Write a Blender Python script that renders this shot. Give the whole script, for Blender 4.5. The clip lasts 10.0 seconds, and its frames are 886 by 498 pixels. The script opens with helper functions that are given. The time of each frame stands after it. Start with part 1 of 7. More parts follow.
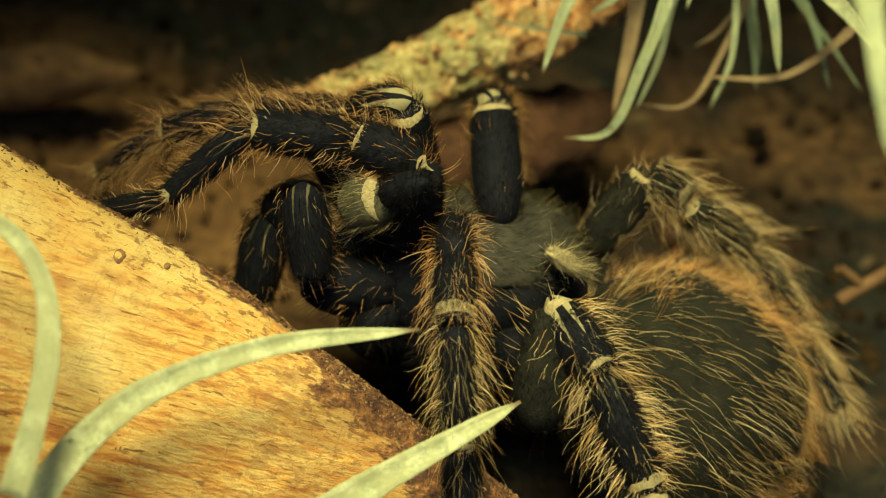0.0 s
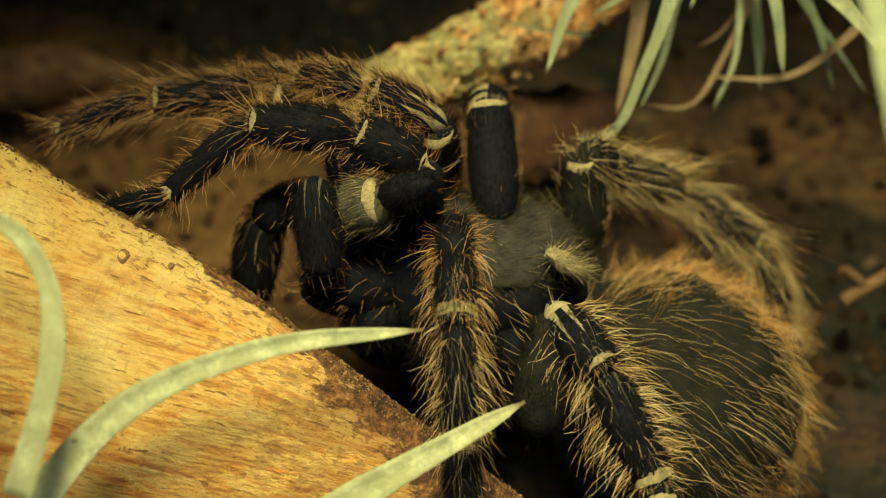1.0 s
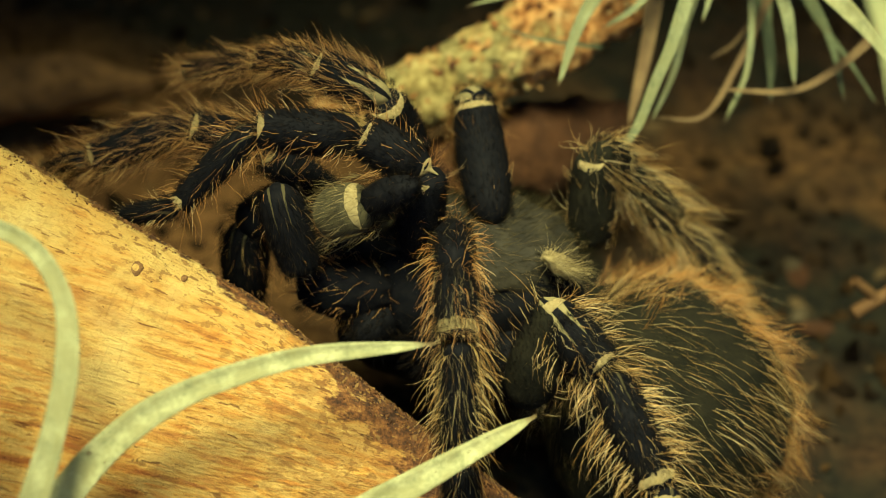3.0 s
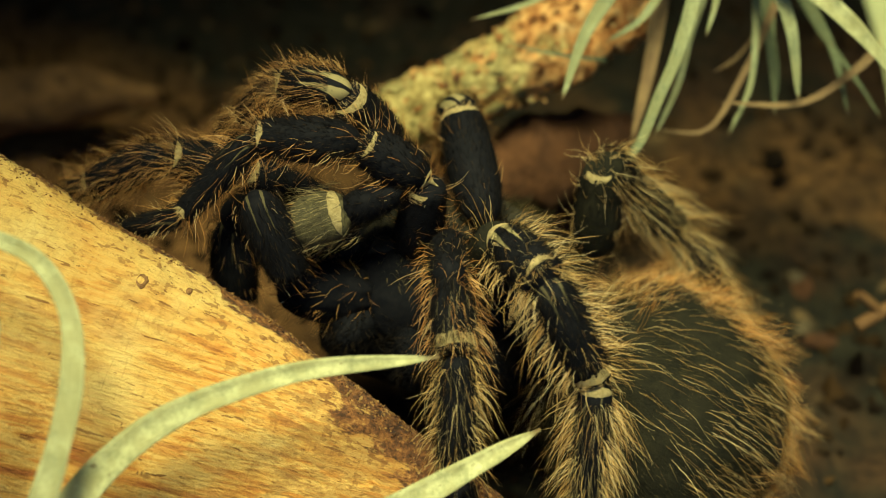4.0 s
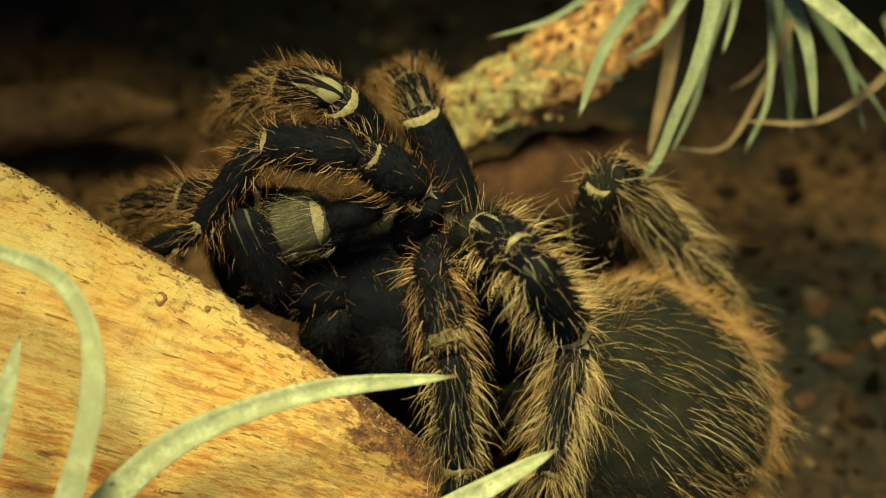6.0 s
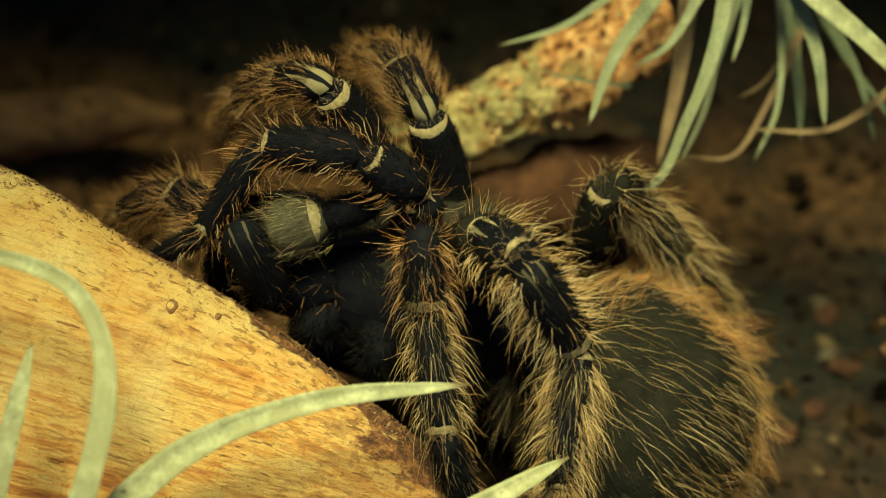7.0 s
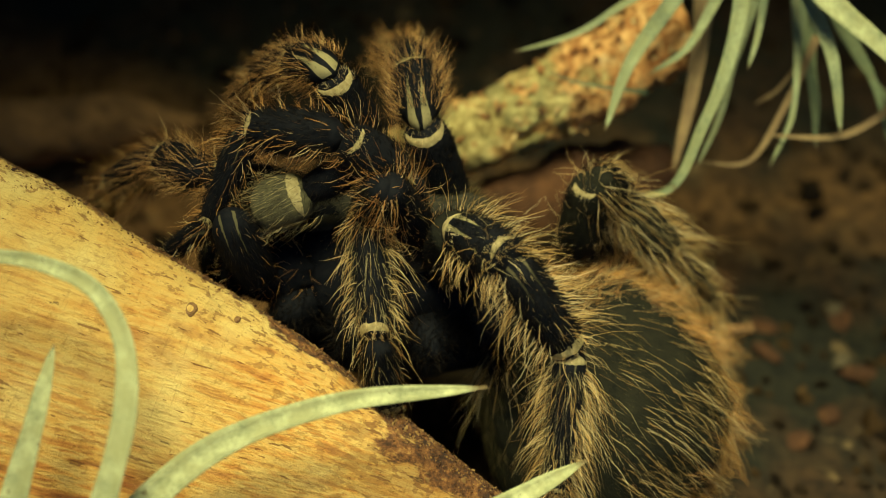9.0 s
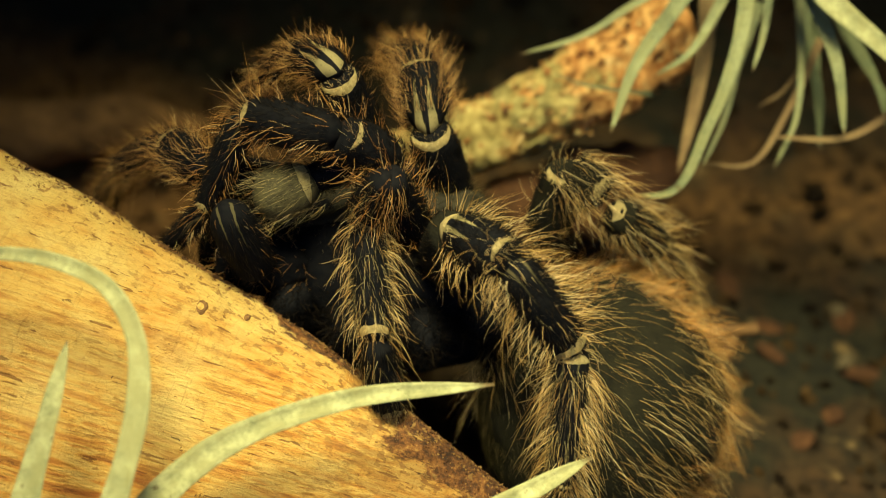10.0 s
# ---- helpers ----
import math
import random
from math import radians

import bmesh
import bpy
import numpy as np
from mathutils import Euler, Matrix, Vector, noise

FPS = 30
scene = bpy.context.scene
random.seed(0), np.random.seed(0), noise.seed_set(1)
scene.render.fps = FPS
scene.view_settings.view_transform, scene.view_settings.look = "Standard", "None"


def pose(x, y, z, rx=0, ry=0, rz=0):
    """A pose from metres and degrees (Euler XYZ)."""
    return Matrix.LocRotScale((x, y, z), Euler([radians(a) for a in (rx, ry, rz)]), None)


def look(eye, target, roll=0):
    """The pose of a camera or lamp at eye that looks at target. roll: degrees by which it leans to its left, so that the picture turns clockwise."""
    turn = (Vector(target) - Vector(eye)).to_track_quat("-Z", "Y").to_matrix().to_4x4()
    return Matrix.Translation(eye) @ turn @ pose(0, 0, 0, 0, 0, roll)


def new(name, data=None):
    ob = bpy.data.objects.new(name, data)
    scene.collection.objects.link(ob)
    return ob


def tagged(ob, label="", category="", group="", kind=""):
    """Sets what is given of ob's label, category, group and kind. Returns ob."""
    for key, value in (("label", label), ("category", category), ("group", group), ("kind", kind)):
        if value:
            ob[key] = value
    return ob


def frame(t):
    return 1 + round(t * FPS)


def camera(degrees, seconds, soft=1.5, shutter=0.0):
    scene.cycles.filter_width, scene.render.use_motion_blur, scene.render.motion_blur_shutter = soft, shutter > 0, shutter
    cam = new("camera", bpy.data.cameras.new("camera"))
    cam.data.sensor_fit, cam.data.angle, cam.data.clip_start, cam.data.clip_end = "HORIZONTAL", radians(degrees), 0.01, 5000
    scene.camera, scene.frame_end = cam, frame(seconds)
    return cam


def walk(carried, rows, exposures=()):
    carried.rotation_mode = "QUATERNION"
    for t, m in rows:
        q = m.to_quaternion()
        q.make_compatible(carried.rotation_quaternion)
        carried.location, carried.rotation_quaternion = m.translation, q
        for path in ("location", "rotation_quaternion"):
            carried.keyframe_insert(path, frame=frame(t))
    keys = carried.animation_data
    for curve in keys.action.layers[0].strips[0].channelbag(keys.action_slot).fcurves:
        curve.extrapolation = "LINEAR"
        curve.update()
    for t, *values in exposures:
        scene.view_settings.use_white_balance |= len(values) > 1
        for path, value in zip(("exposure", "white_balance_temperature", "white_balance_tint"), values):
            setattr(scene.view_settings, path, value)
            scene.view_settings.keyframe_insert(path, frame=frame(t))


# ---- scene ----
cam = camera(40.0, 10.0, soft=1.0)
PATH = [
    (0, (0.00944, -0.18866, 0.16955), (0.00137, 0.01298, 0.02198), 0.601),
    (0.5, (0.00942, -0.18867, 0.16944), (0.00114, 0.01303, 0.02196), 0.566),
    (1, (0.00900, -0.18871, 0.16924), (0.00060, 0.01310, 0.02192), 0.547),
    (1.5, (0.00923, -0.18882, 0.16958), (0.00011, 0.01288, 0.02215), 0.466),
    (2, (0.00836, -0.18865, 0.16948), (-0.00057, 0.01309, 0.02210), 0.563),
    (2.5, (0.00838, -0.18831, 0.17038), (-0.00112, 0.01344, 0.02306), 0.519),
    (4, (0.00815, -0.18800, 0.17233), (-0.00277, 0.01490, 0.02669), 0.458),
    (4.5, (0.00758, -0.18803, 0.17184), (-0.00325, 0.01576, 0.02744), 0.394),
    (5, (0.00734, -0.18801, 0.17247), (-0.00433, 0.01610, 0.02858), 0.352),
    (5.5, (0.00691, -0.18787, 0.17301), (-0.00541, 0.01626, 0.02920), 0.317),
    (7, (0.00550, -0.18770, 0.17395), (-0.00837, 0.01710, 0.03124), 0.268),
    (7.5, (0.00450, -0.18762, 0.17339), (-0.00915, 0.01750, 0.03112), 0.358),
    (8, (0.00449, -0.18784, 0.17326), (-0.01000, 0.01746, 0.03133), 0.194),
    (8.5, (0.00369, -0.18808, 0.17365), (-0.01096, 0.01724, 0.03176), 0.259),
    (9, (0.00373, -0.18926, 0.17373), (-0.01179, 0.01652, 0.03262), 0.142),
    (9.5, (0.00300, -0.19094, 0.17461), (-0.01289, 0.01482, 0.03352), 0.225),
    (10, (0.00325, -0.19184, 0.17449), (-0.01310, 0.01430, 0.03399), 0.140),
]
walk(cam, [(t, look(eye, target, roll)) for t, eye, target, roll in PATH],
     exposures=[(0, 0.0, 6400, 8), (0.5, -0.12, 6400, 9), (1, -0.2, 6450, 10), (1.5, 0.02, 6450, 9), (2, 0.06, 6650, 12), (2.5, 0.03, 6400, 8), (3.8, -0.08, 6350, 8),
                (4.5, -0.1, 6450, 9), (5.5, -0.06, 6350, 8), (7, -0.18, 6300, 7), (7.5, -0.08, 6280, 7), (8, -0.14, 6250, 6), (8.5, -0.13, 6300, 7), (9, -0.23, 6300, 7),
                (9.5, -0.17, 6420, 8), (10, 0.0, 6950, 14)])
cam.data.dof.use_dof = True
cam.data.dof.focus_distance = 0.217
cam.data.dof.aperture_fstop = 8.8

# ---- world, lamp ----
world = bpy.data.worlds.new("world")
world.use_nodes = True
world.node_tree.nodes["Background"].inputs[0].default_value = (0.36, 0.58, 1.0, 1)
world.node_tree.nodes["Background"].inputs[1].default_value = 0.72
scene.world = world

lamp_data = bpy.data.lights.new("terrarium_spot", "SPOT")
lamp_data.energy, lamp_data.color = 55.0, (0.92, 0.91, 0.545)
lamp_data.spot_size, lamp_data.spot_blend, lamp_data.shadow_soft_size = radians(46), 1.0, 0.12
lamp = new("terrarium_spot", lamp_data)
lamp.matrix_world = look((0.0, -0.16, 0.57), (0.045, -0.012, 0.0))

MM = 0.001


# ---- materials ----
def material(name, rough=0.7, spec=0.4):
    m = bpy.data.materials.new(name)
    m.use_nodes = True
    b = m.node_tree.nodes["Principled BSDF"]
    b.inputs["Roughness"].default_value = rough
    b.inputs["Specular IOR Level"].default_value = spec
    return m, m.node_tree, b


def node(t, kind, **values):
    n = t.nodes.new(kind)
    for k, v in values.items():
        if k in n.inputs:
            n.inputs[k].default_value = v
    return n


def ramp(t, source, stops):
    n = t.nodes.new("ShaderNodeValToRGB")
    e = n.color_ramp.elements
    while len(e) < len(stops):
        e.new(0.5)
    for k, (p, c) in zip(e, stops):
        k.position, k.color = p, (*c, 1)
    t.links.new(source, n.inputs[0])
    return n.outputs[0]


def coords(t, scale=(1, 1, 1)):
    c, m = t.nodes.new("ShaderNodeTexCoord"), t.nodes.new("ShaderNodeMapping")
    m.inputs["Scale"].default_value = scale
    t.links.new(c.outputs["Object"], m.inputs[0])
    return m.outputs[0]


def grain(t, where, scale, detail=6.0, rough=0.6, warp=0.0):
    n = node(t, "ShaderNodeTexNoise", Scale=scale, Detail=detail, Roughness=rough, Distortion=warp)
    t.links.new(where, n.inputs["Vector"])
    return n.outputs["Fac"]


def math_node(t, op, a, b=0.0, c=None):
    n = t.nodes.new("ShaderNodeMath")
    n.operation = op
    for i, v in enumerate((a, b) if c is None else (a, b, c)):
        if isinstance(v, (int, float)):
            n.inputs[i].default_value = v
        else:
            t.links.new(v, n.inputs[i])
    return n.outputs[0]


def mixed(t, fac, a, b, blend="MIX"):
    n = t.nodes.new("ShaderNodeMix")
    n.data_type, n.blend_type = "RGBA", blend
    for i, v in ((0, fac), (6, a), (7, b)):
        if isinstance(v, (tuple, float, int)):
            n.inputs[i].default_value = (*v, 1) if isinstance(v, tuple) else v
        else:
            t.links.new(v, n.inputs[i])
    return n.outputs[2]


def bumped(t, b, height, strength, distance):
    n = node(t, "ShaderNodeBump", Strength=strength, Distance=distance)
    t.links.new(height, n.inputs["Height"])
    t.links.new(n.outputs[0], b.inputs["Normal"])


def chitin(name, stripe, tint=(0.06, 0.05, 0.025)):
    """Black velvety leg skin; patella and tibia carry two pale lines along the back."""
    m, t, b = material(name, 0.7, 0.04)
    where = coords(t)
    base = ramp(t, grain(t, where, 900), [(0.3, (0.003, 0.0034, 0.0046)), (0.75, (0.008, 0.0075, 0.008))])
    if stripe:
        xyz = t.nodes.new("ShaderNodeSeparateXYZ")
        t.links.new(where, xyz.inputs[0])
        wobble = math_node(t, "MULTIPLY", grain(t, where, 400), 0.0007)
        side = math_node(t, "SUBTRACT", math_node(t, "ABSOLUTE", xyz.outputs[1]), 0.001)
        near = math_node(t, "LESS_THAN", math_node(t, "ABSOLUTE", math_node(t, "SUBTRACT", side, wobble)), math_node(t, "MULTIPLY", stripe, math_node(t, "SUBTRACT", 1.75, math_node(t, "MULTIPLY", xyz.outputs[0], 230.0))))
        back = math_node(t, "MULTIPLY", math_node(t, "GREATER_THAN", xyz.outputs[2], 0.0), math_node(t, "GREATER_THAN", xyz.outputs[0], -0.004))
        base = mixed(t, math_node(t, "MULTIPLY", math_node(t, "MULTIPLY", near, back), ramp(t, grain(t, where, 1600), [(0.25, (0.4, 0.4, 0.4)), (0.42, (1, 1, 1))])), base, tint)
    t.links.new(base, b.inputs["Base Color"])
    bumped(t, b, grain(t, where, 2500), 0.15, 0.0002)
    return m


def plain(name, low, high, scale, rough=0.7, bump=0.4, distance=0.0004, spec=0.3):
    m, t, b = material(name, rough, spec)
    where = coords(t)
    g = math_node(t, "ADD", math_node(t, "MULTIPLY", grain(t, where, scale), 0.6), math_node(t, "MULTIPLY", grain(t, where, scale * 6), 0.4))
    t.links.new(ramp(t, g, [(0.35, low), (0.65, high)]), b.inputs["Base Color"])
    bumped(t, b, grain(t, where, scale * 8), bump, distance)
    return m


def leaf_skin(name, low, high, scale):
    """Air-plant skin: scurfy pale scales over green, fine lengthwise mottling and a few brown spots."""
    m, t, b = material(name, 0.62, 0.3)
    where = coords(t)
    scurf = math_node(t, "ADD", math_node(t, "MULTIPLY", grain(t, where, scale, 4, 0.6), 0.55), math_node(t, "MULTIPLY", grain(t, where, 1500, 5, 0.7), 0.45))
    col = ramp(t, scurf, [(0.36, low), (0.62, high)])
    patch = ramp(t, grain(t, where, 210, 4, 0.6), [(0.42, (0, 0, 0)), (0.58, (0.75, 0.75, 0.75))])
    col = mixed(t, patch, col, tuple(c * q for c, q in zip(high, (0.6, 0.58, 0.5))))
    spot = math_node(t, "LESS_THAN", grain(t, where, 420, 4, 0.6), 0.32)
    col = mixed(t, math_node(t, "MULTIPLY", spot, 0.7), col, (0.09, 0.05, 0.016))
    along = t.nodes.new("ShaderNodeAttribute")
    along.attribute_name = "along"
    withered = math_node(t, "ADD", along.outputs["Fac"], math_node(t, "MULTIPLY", math_node(t, "SUBTRACT", grain(t, where, 700, 4, 0.6), 0.5), 0.06))
    col = mixed(t, ramp(t, withered, [(0.955, (0, 0, 0)), (0.985, (0.85, 0.85, 0.85))]), col, (0.11, 0.06, 0.02))
    t.links.new(col, b.inputs["Base Color"])
    bumped(t, b, grain(t, where, 2200, 5, 0.7), 0.6, 0.0004)
    return m


def soil(name, low, high, scale, rough=0.9, bump=0.8, distance=0.002, spec=0.2):
    """Dark crumbly soil with rusty and tan patches."""
    m, t, b = material(name, rough, spec)
    where = coords(t)
    fine = grain(t, where, scale * 4, 8, 0.7)
    col = ramp(t, fine, [(0.35, low), (0.65, high)])
    rust = ramp(t, grain(t, where, 26, 4, 0.55), [(0.48, (0, 0, 0)), (0.68, (0.5, 0.5, 0.5))])
    col = mixed(t, rust, col, ramp(t, fine, [(0.35, (0.022, 0.009, 0.003)), (0.65, (0.11, 0.046, 0.015))]))
    xyz = t.nodes.new("ShaderNodeSeparateXYZ")
    t.links.new(where, xyz.inputs[0])
    # Paler orange-brown towards the left, fading out beyond y = 0.115.
    left_brown = math_node(t, "ADD", math_node(t, "MULTIPLY", xyz.outputs[0], -22.0), math_node(t, "SUBTRACT", math_node(t, "MULTIPLY", grain(t, where, 40, 4, 0.6), 0.9), math_node(t, "MULTIPLY", math_node(t, "MAXIMUM", math_node(t, "SUBTRACT", xyz.outputs[1], 0.115), 0.0), 40.0)))
    col = mixed(t, ramp(t, math_node(t, "MULTIPLY", left_brown, 0.4), [(0.2, (0, 0, 0)), (0.7, (0.8, 0.8, 0.8))]), col, ramp(t, fine, [(0.35, (0.06, 0.026, 0.008)), (0.65, (0.29, 0.145, 0.045))]))
    leafy = math_node(t, "SUBTRACT", math_node(t, "ADD", 0.95, math_node(t, "MULTIPLY", math_node(t, "SUBTRACT", grain(t, where, 34, 4, 0.6), 0.5), 2.4)), math_node(t, "MULTIPLY", math_node(t, "ABSOLUTE", math_node(t, "SUBTRACT", xyz.outputs[1], 0.125)), 26.0))
    col = mixed(t, ramp(t, leafy, [(0.2, (0, 0, 0)), (0.9, (0.75, 0.75, 0.75))]), col, ramp(t, fine, [(0.35, (0.03, 0.014, 0.005)), (0.65, (0.2, 0.1, 0.03))]))
    tan = ramp(t, grain(t, where, 95, 5, 0.6), [(0.62, (0, 0, 0)), (0.7, (0.7, 0.7, 0.7))])
    col = mixed(t, tan, col, (0.17, 0.11, 0.045))
    t.links.new(col, b.inputs["Base Color"])
    bumped(t, b, grain(t, where, scale * 5, 8, 0.7), bump, distance)
    return m


def hair(name, stops, rough=0.45):
    """Bristles whose colour differs from one to the next."""
    m, t, b = material(name, rough, 0.5 if stops[-1][1][0] > 0.3 else 0.08)
    geo = t.nodes.new("ShaderNodeNewGeometry")
    col = ramp(t, geo.outputs["Random Per Island"], stops)
    t.links.new(col, b.inputs["Base Color"])
    glow = t.nodes.new("ShaderNodeBsdfTranslucent")
    t.links.new(col, glow.inputs[0])
    mix = t.nodes.new("ShaderNodeMixShader")
    mix.inputs[0].default_value = 0.4
    t.links.new(b.outputs[0], mix.inputs[1])
    t.links.new(glow.outputs[0], mix.inputs[2])
    t.links.new(mix.outputs[0], t.nodes["Material Output"].inputs[0])
    return m


def peeled_wood():
    """Pale straw wood, streaked with orange along the grain, checked, specked, with bark left on the rim and the thin end."""
    m, t, b = material("peeled_wood", 0.6, 0.35)
    where = coords(t)
    xyz = t.nodes.new("ShaderNodeSeparateXYZ")
    t.links.new(where, xyz.inputs[0])
    along = coords(t, (1, 20, 20))
    streak = grain(t, along, 26, 6, 0.58, 0.3)
    fine = grain(t, coords(t, (1, 16, 16)), 110, 6, 0.7, 0.3)
    patch = grain(t, where, 55, 5, 0.6)
    pale = ramp(t, patch, [(0.33, (0.46, 0.262, 0.059)), (0.46, (0.53, 0.352, 0.095)), (0.62, (0.58, 0.43, 0.145))])
    lined = ramp(t, streak, [(0.34, (0.32, 0.1, 0.015)), (0.42, (0.48, 0.2, 0.031)), (0.49, (0.55, 0.29, 0.056)), (0.56, (0.58, 0.365, 0.095)), (0.66, (0.49, 0.205, 0.032))])
    # Paler wood on the upper side, strengthened in colour to replace missing overhead light.
    up = math_node(t, "ADD", math_node(t, "MULTIPLY", xyz.outputs[1], 26.0), math_node(t, "MULTIPLY", math_node(t, "SUBTRACT", patch, 0.5), 2.2))
    col = mixed(t, ramp(t, up, [(0.0, (0.0, 0.0, 0.0)), (1.0, (0.92, 0.92, 0.92))]), lined, pale)
    thin = math_node(t, "LESS_THAN", fine, 0.435)
    col = mixed(t, math_node(t, "MULTIPLY", thin, 0.2), col, (0.24, 0.1, 0.02))
    lines = math_node(t, "LESS_THAN", grain(t, coords(t, (0.7, 34, 34)), 36, 5, 0.6, 0.2), 0.41)
    low = ramp(t, up, [(0.1, (0.55, 0.55, 0.55)), (0.9, (0.12, 0.12, 0.12))])
    col = mixed(t, math_node(t, "MULTIPLY", lines, low), col, (0.21, 0.075, 0.011))
    cracks = t.nodes.new("ShaderNodeTexVoronoi")
    cracks.feature = "DISTANCE_TO_EDGE"
    cracks.inputs["Scale"].default_value = 420.0
    t.links.new(coords(t, (1.0, 0.7, 0.7)), cracks.inputs["Vector"])
    grooves = math_node(t, "LESS_THAN", grain(t, coords(t, (0.5, 30, 30)), 32, 3, 0.5, 0.15), 0.335)
    col = mixed(t, math_node(t, "MULTIPLY", grooves, 0.75), col, (0.13, 0.042, 0.008))
    dry = math_node(t, "GREATER_THAN", grain(t, where, 120, 4, 0.6), 0.5)
    net = math_node(t, "MULTIPLY", math_node(t, "LESS_THAN", cracks.outputs["Distance"], 0.035), dry)
    col = mixed(t, math_node(t, "MULTIPLY", net, 0.15), col, (0.26, 0.12, 0.026))
    dents = math_node(t, "LESS_THAN", grain(t, coords(t, (2.2, 1, 1)), 260, 5, 0.62, 1.0), 0.39)
    col = mixed(t, math_node(t, "MULTIPLY", dents, 0.1), col, (0.169, 0.072, 0.016))
    checks = math_node(t, "LESS_THAN", grain(t, coords(t, (9, 1, 1.2)), 130, 4, 0.6), 0.36)
    col = mixed(t, math_node(t, "MULTIPLY", checks, 0.18), col, (0.157, 0.067, 0.016))
    specks = math_node(t, "LESS_THAN", grain(t, coords(t, (0.8, 1.6, 1.6)), 380, 5, 0.7, 0.6), 0.32)
    col = mixed(t, math_node(t, "MULTIPLY", specks, 0.75), col, (0.063, 0.024, 0.007))
    edge = ramp(t, math_node(t, "MULTIPLY", math_node(t, "SUBTRACT", 0.0155, xyz.outputs[2]), 120.0), [(0.0, (0, 0, 0)), (1.0, (0.75, 0.75, 0.75))])
    pits = math_node(t, "MULTIPLY", math_node(t, "LESS_THAN", grain(t, coords(t, (1.0, 1.5, 1.5)), 430, 4, 0.6), 0.41), edge)
    col = mixed(t, pits, col, (0.2, 0.085, 0.02))
    loose = math_node(t, "MULTIPLY", math_node(t, "SUBTRACT", grain(t, coords(t, (1, 3, 3)), 70, 8, 0.72), 0.5), 4.5)
    end = math_node(t, "ADD", math_node(t, "MULTIPLY", math_node(t, "SUBTRACT", xyz.outputs[0], 0.104), 45.0), loose)
    rim = math_node(t, "ADD", math_node(t, "MULTIPLY", math_node(t, "SUBTRACT", math_node(t, "ADD", 0.0042, math_node(t, "MULTIPLY", math_node(t, "MAXIMUM", math_node(t, "SUBTRACT", xyz.outputs[0], 0.068), 0.0), 0.14)), xyz.outputs[2]), 190.0), loose)
    bark = ramp(t, math_node(t, "MAXIMUM", end, rim), [(0.4, (0, 0, 0)), (0.7, (1, 1, 1))])
    crust = ramp(t, grain(t, where, 420, 8, 0.7), [(0.36, (0.02, 0.008, 0.003)), (0.48, (0.08, 0.03, 0.008)), (0.58, (0.19, 0.075, 0.018)), (0.68, (0.38, 0.2, 0.055))])
    stain = math_node(t, "ADD", math_node(t, "MULTIPLY", math_node(t, "SUBTRACT", xyz.outputs[0], 0.088), 60.0), math_node(t, "MULTIPLY", math_node(t, "SUBTRACT", grain(t, coords(t, (1, 3, 3)), 150, 7, 0.7), 0.5), 6.0))
    col = mixed(t, ramp(t, stain, [(0.3, (0, 0, 0)), (0.7, (0.45, 0.45, 0.45))]), col, (0.2, 0.085, 0.02))
    col = mixed(t, bark, col, crust)
    t.links.new(col, b.inputs["Base Color"])
    relief = math_node(t, "ADD", math_node(t, "MULTIPLY", fine, 0.5), math_node(t, "MULTIPLY", grain(t, where, 600, 7, 0.72), 0.6))
    relief = math_node(t, "SUBTRACT", relief, math_node(t, "MULTIPLY", math_node(t, "ADD", math_node(t, "ADD", dents, checks), math_node(t, "ADD", pits, grooves)), 0.25))
    bumped(t, b, relief, 1.0, 0.0011)
    return m


CHITIN = chitin("black_chitin", 0)
STRIPED = chitin("striped_chitin", 0.00042, (0.19, 0.155, 0.07))
FAINT = chitin("faintly_striped_chitin", 0.00014)
CREAM = plain("cream_joint", (0.26, 0.19, 0.07), (0.55, 0.43, 0.19), 1300, 0.8, 1.0, 0.0005)
GREY = plain("grey_velvet", (0.018, 0.015, 0.006), (0.1, 0.083, 0.032), 330, 0.8, 0.9)
CARAPACE = plain("tan_carapace", (0.007, 0.006, 0.003), (0.03, 0.024, 0.011), 250, 0.8)
BELLY = plain("abdomen_velvet", (0.004, 0.004, 0.0025), (0.016, 0.014, 0.007), 260, 0.9, 0.5, 0.0006, 0.1)
DOWN = hair("olive_down", [(0.0, (0.008, 0.007, 0.003)), (0.5, (0.042, 0.036, 0.016)), (0.82, (0.12, 0.093, 0.04)), (1.0, (0.27, 0.19, 0.08))], 0.7)
GOLD = hair("golden_bristle", [(0.0, (0.12, 0.055, 0.016)), (0.22, (0.55, 0.31, 0.085)), (0.55, (0.85, 0.57, 0.2)), (1.0, (0.97, 0.8, 0.44))])
RUST = hair("rusty_bristle", [(0.0, (0.12, 0.042, 0.01)), (0.35, (0.52, 0.235, 0.05)), (0.7, (0.82, 0.435, 0.115)), (1.0, (0.95, 0.74, 0.4))])
BROWN = hair("brown_bristle", [(0.0, (0.08, 0.033, 0.01)), (0.4, (0.36, 0.17, 0.046)), (0.8, (0.64, 0.35, 0.1)), (1.0, (0.85, 0.6, 0.26))])
FRINGE = hair("orange_bristle", [(0.0, (0.09, 0.035, 0.01)), (0.35, (0.36, 0.16, 0.035)), (0.7, (0.82, 0.4, 0.08)), (1.0, (0.95, 0.68, 0.3))])
OLIVE = hair("olive_pelt", [(0.0, (0.04, 0.031, 0.012)), (0.5, (0.24, 0.18, 0.072)), (0.85, (0.5, 0.38, 0.16)), (1.0, (0.75, 0.6, 0.28))], 0.5)
FUZZ = hair("dark_fuzz", [(0.0, (0.003, 0.003, 0.004)), (0.75, (0.008, 0.007, 0.007)), (1.0, (0.05, 0.032, 0.015))], 0.6)
WOOD = peeled_wood()
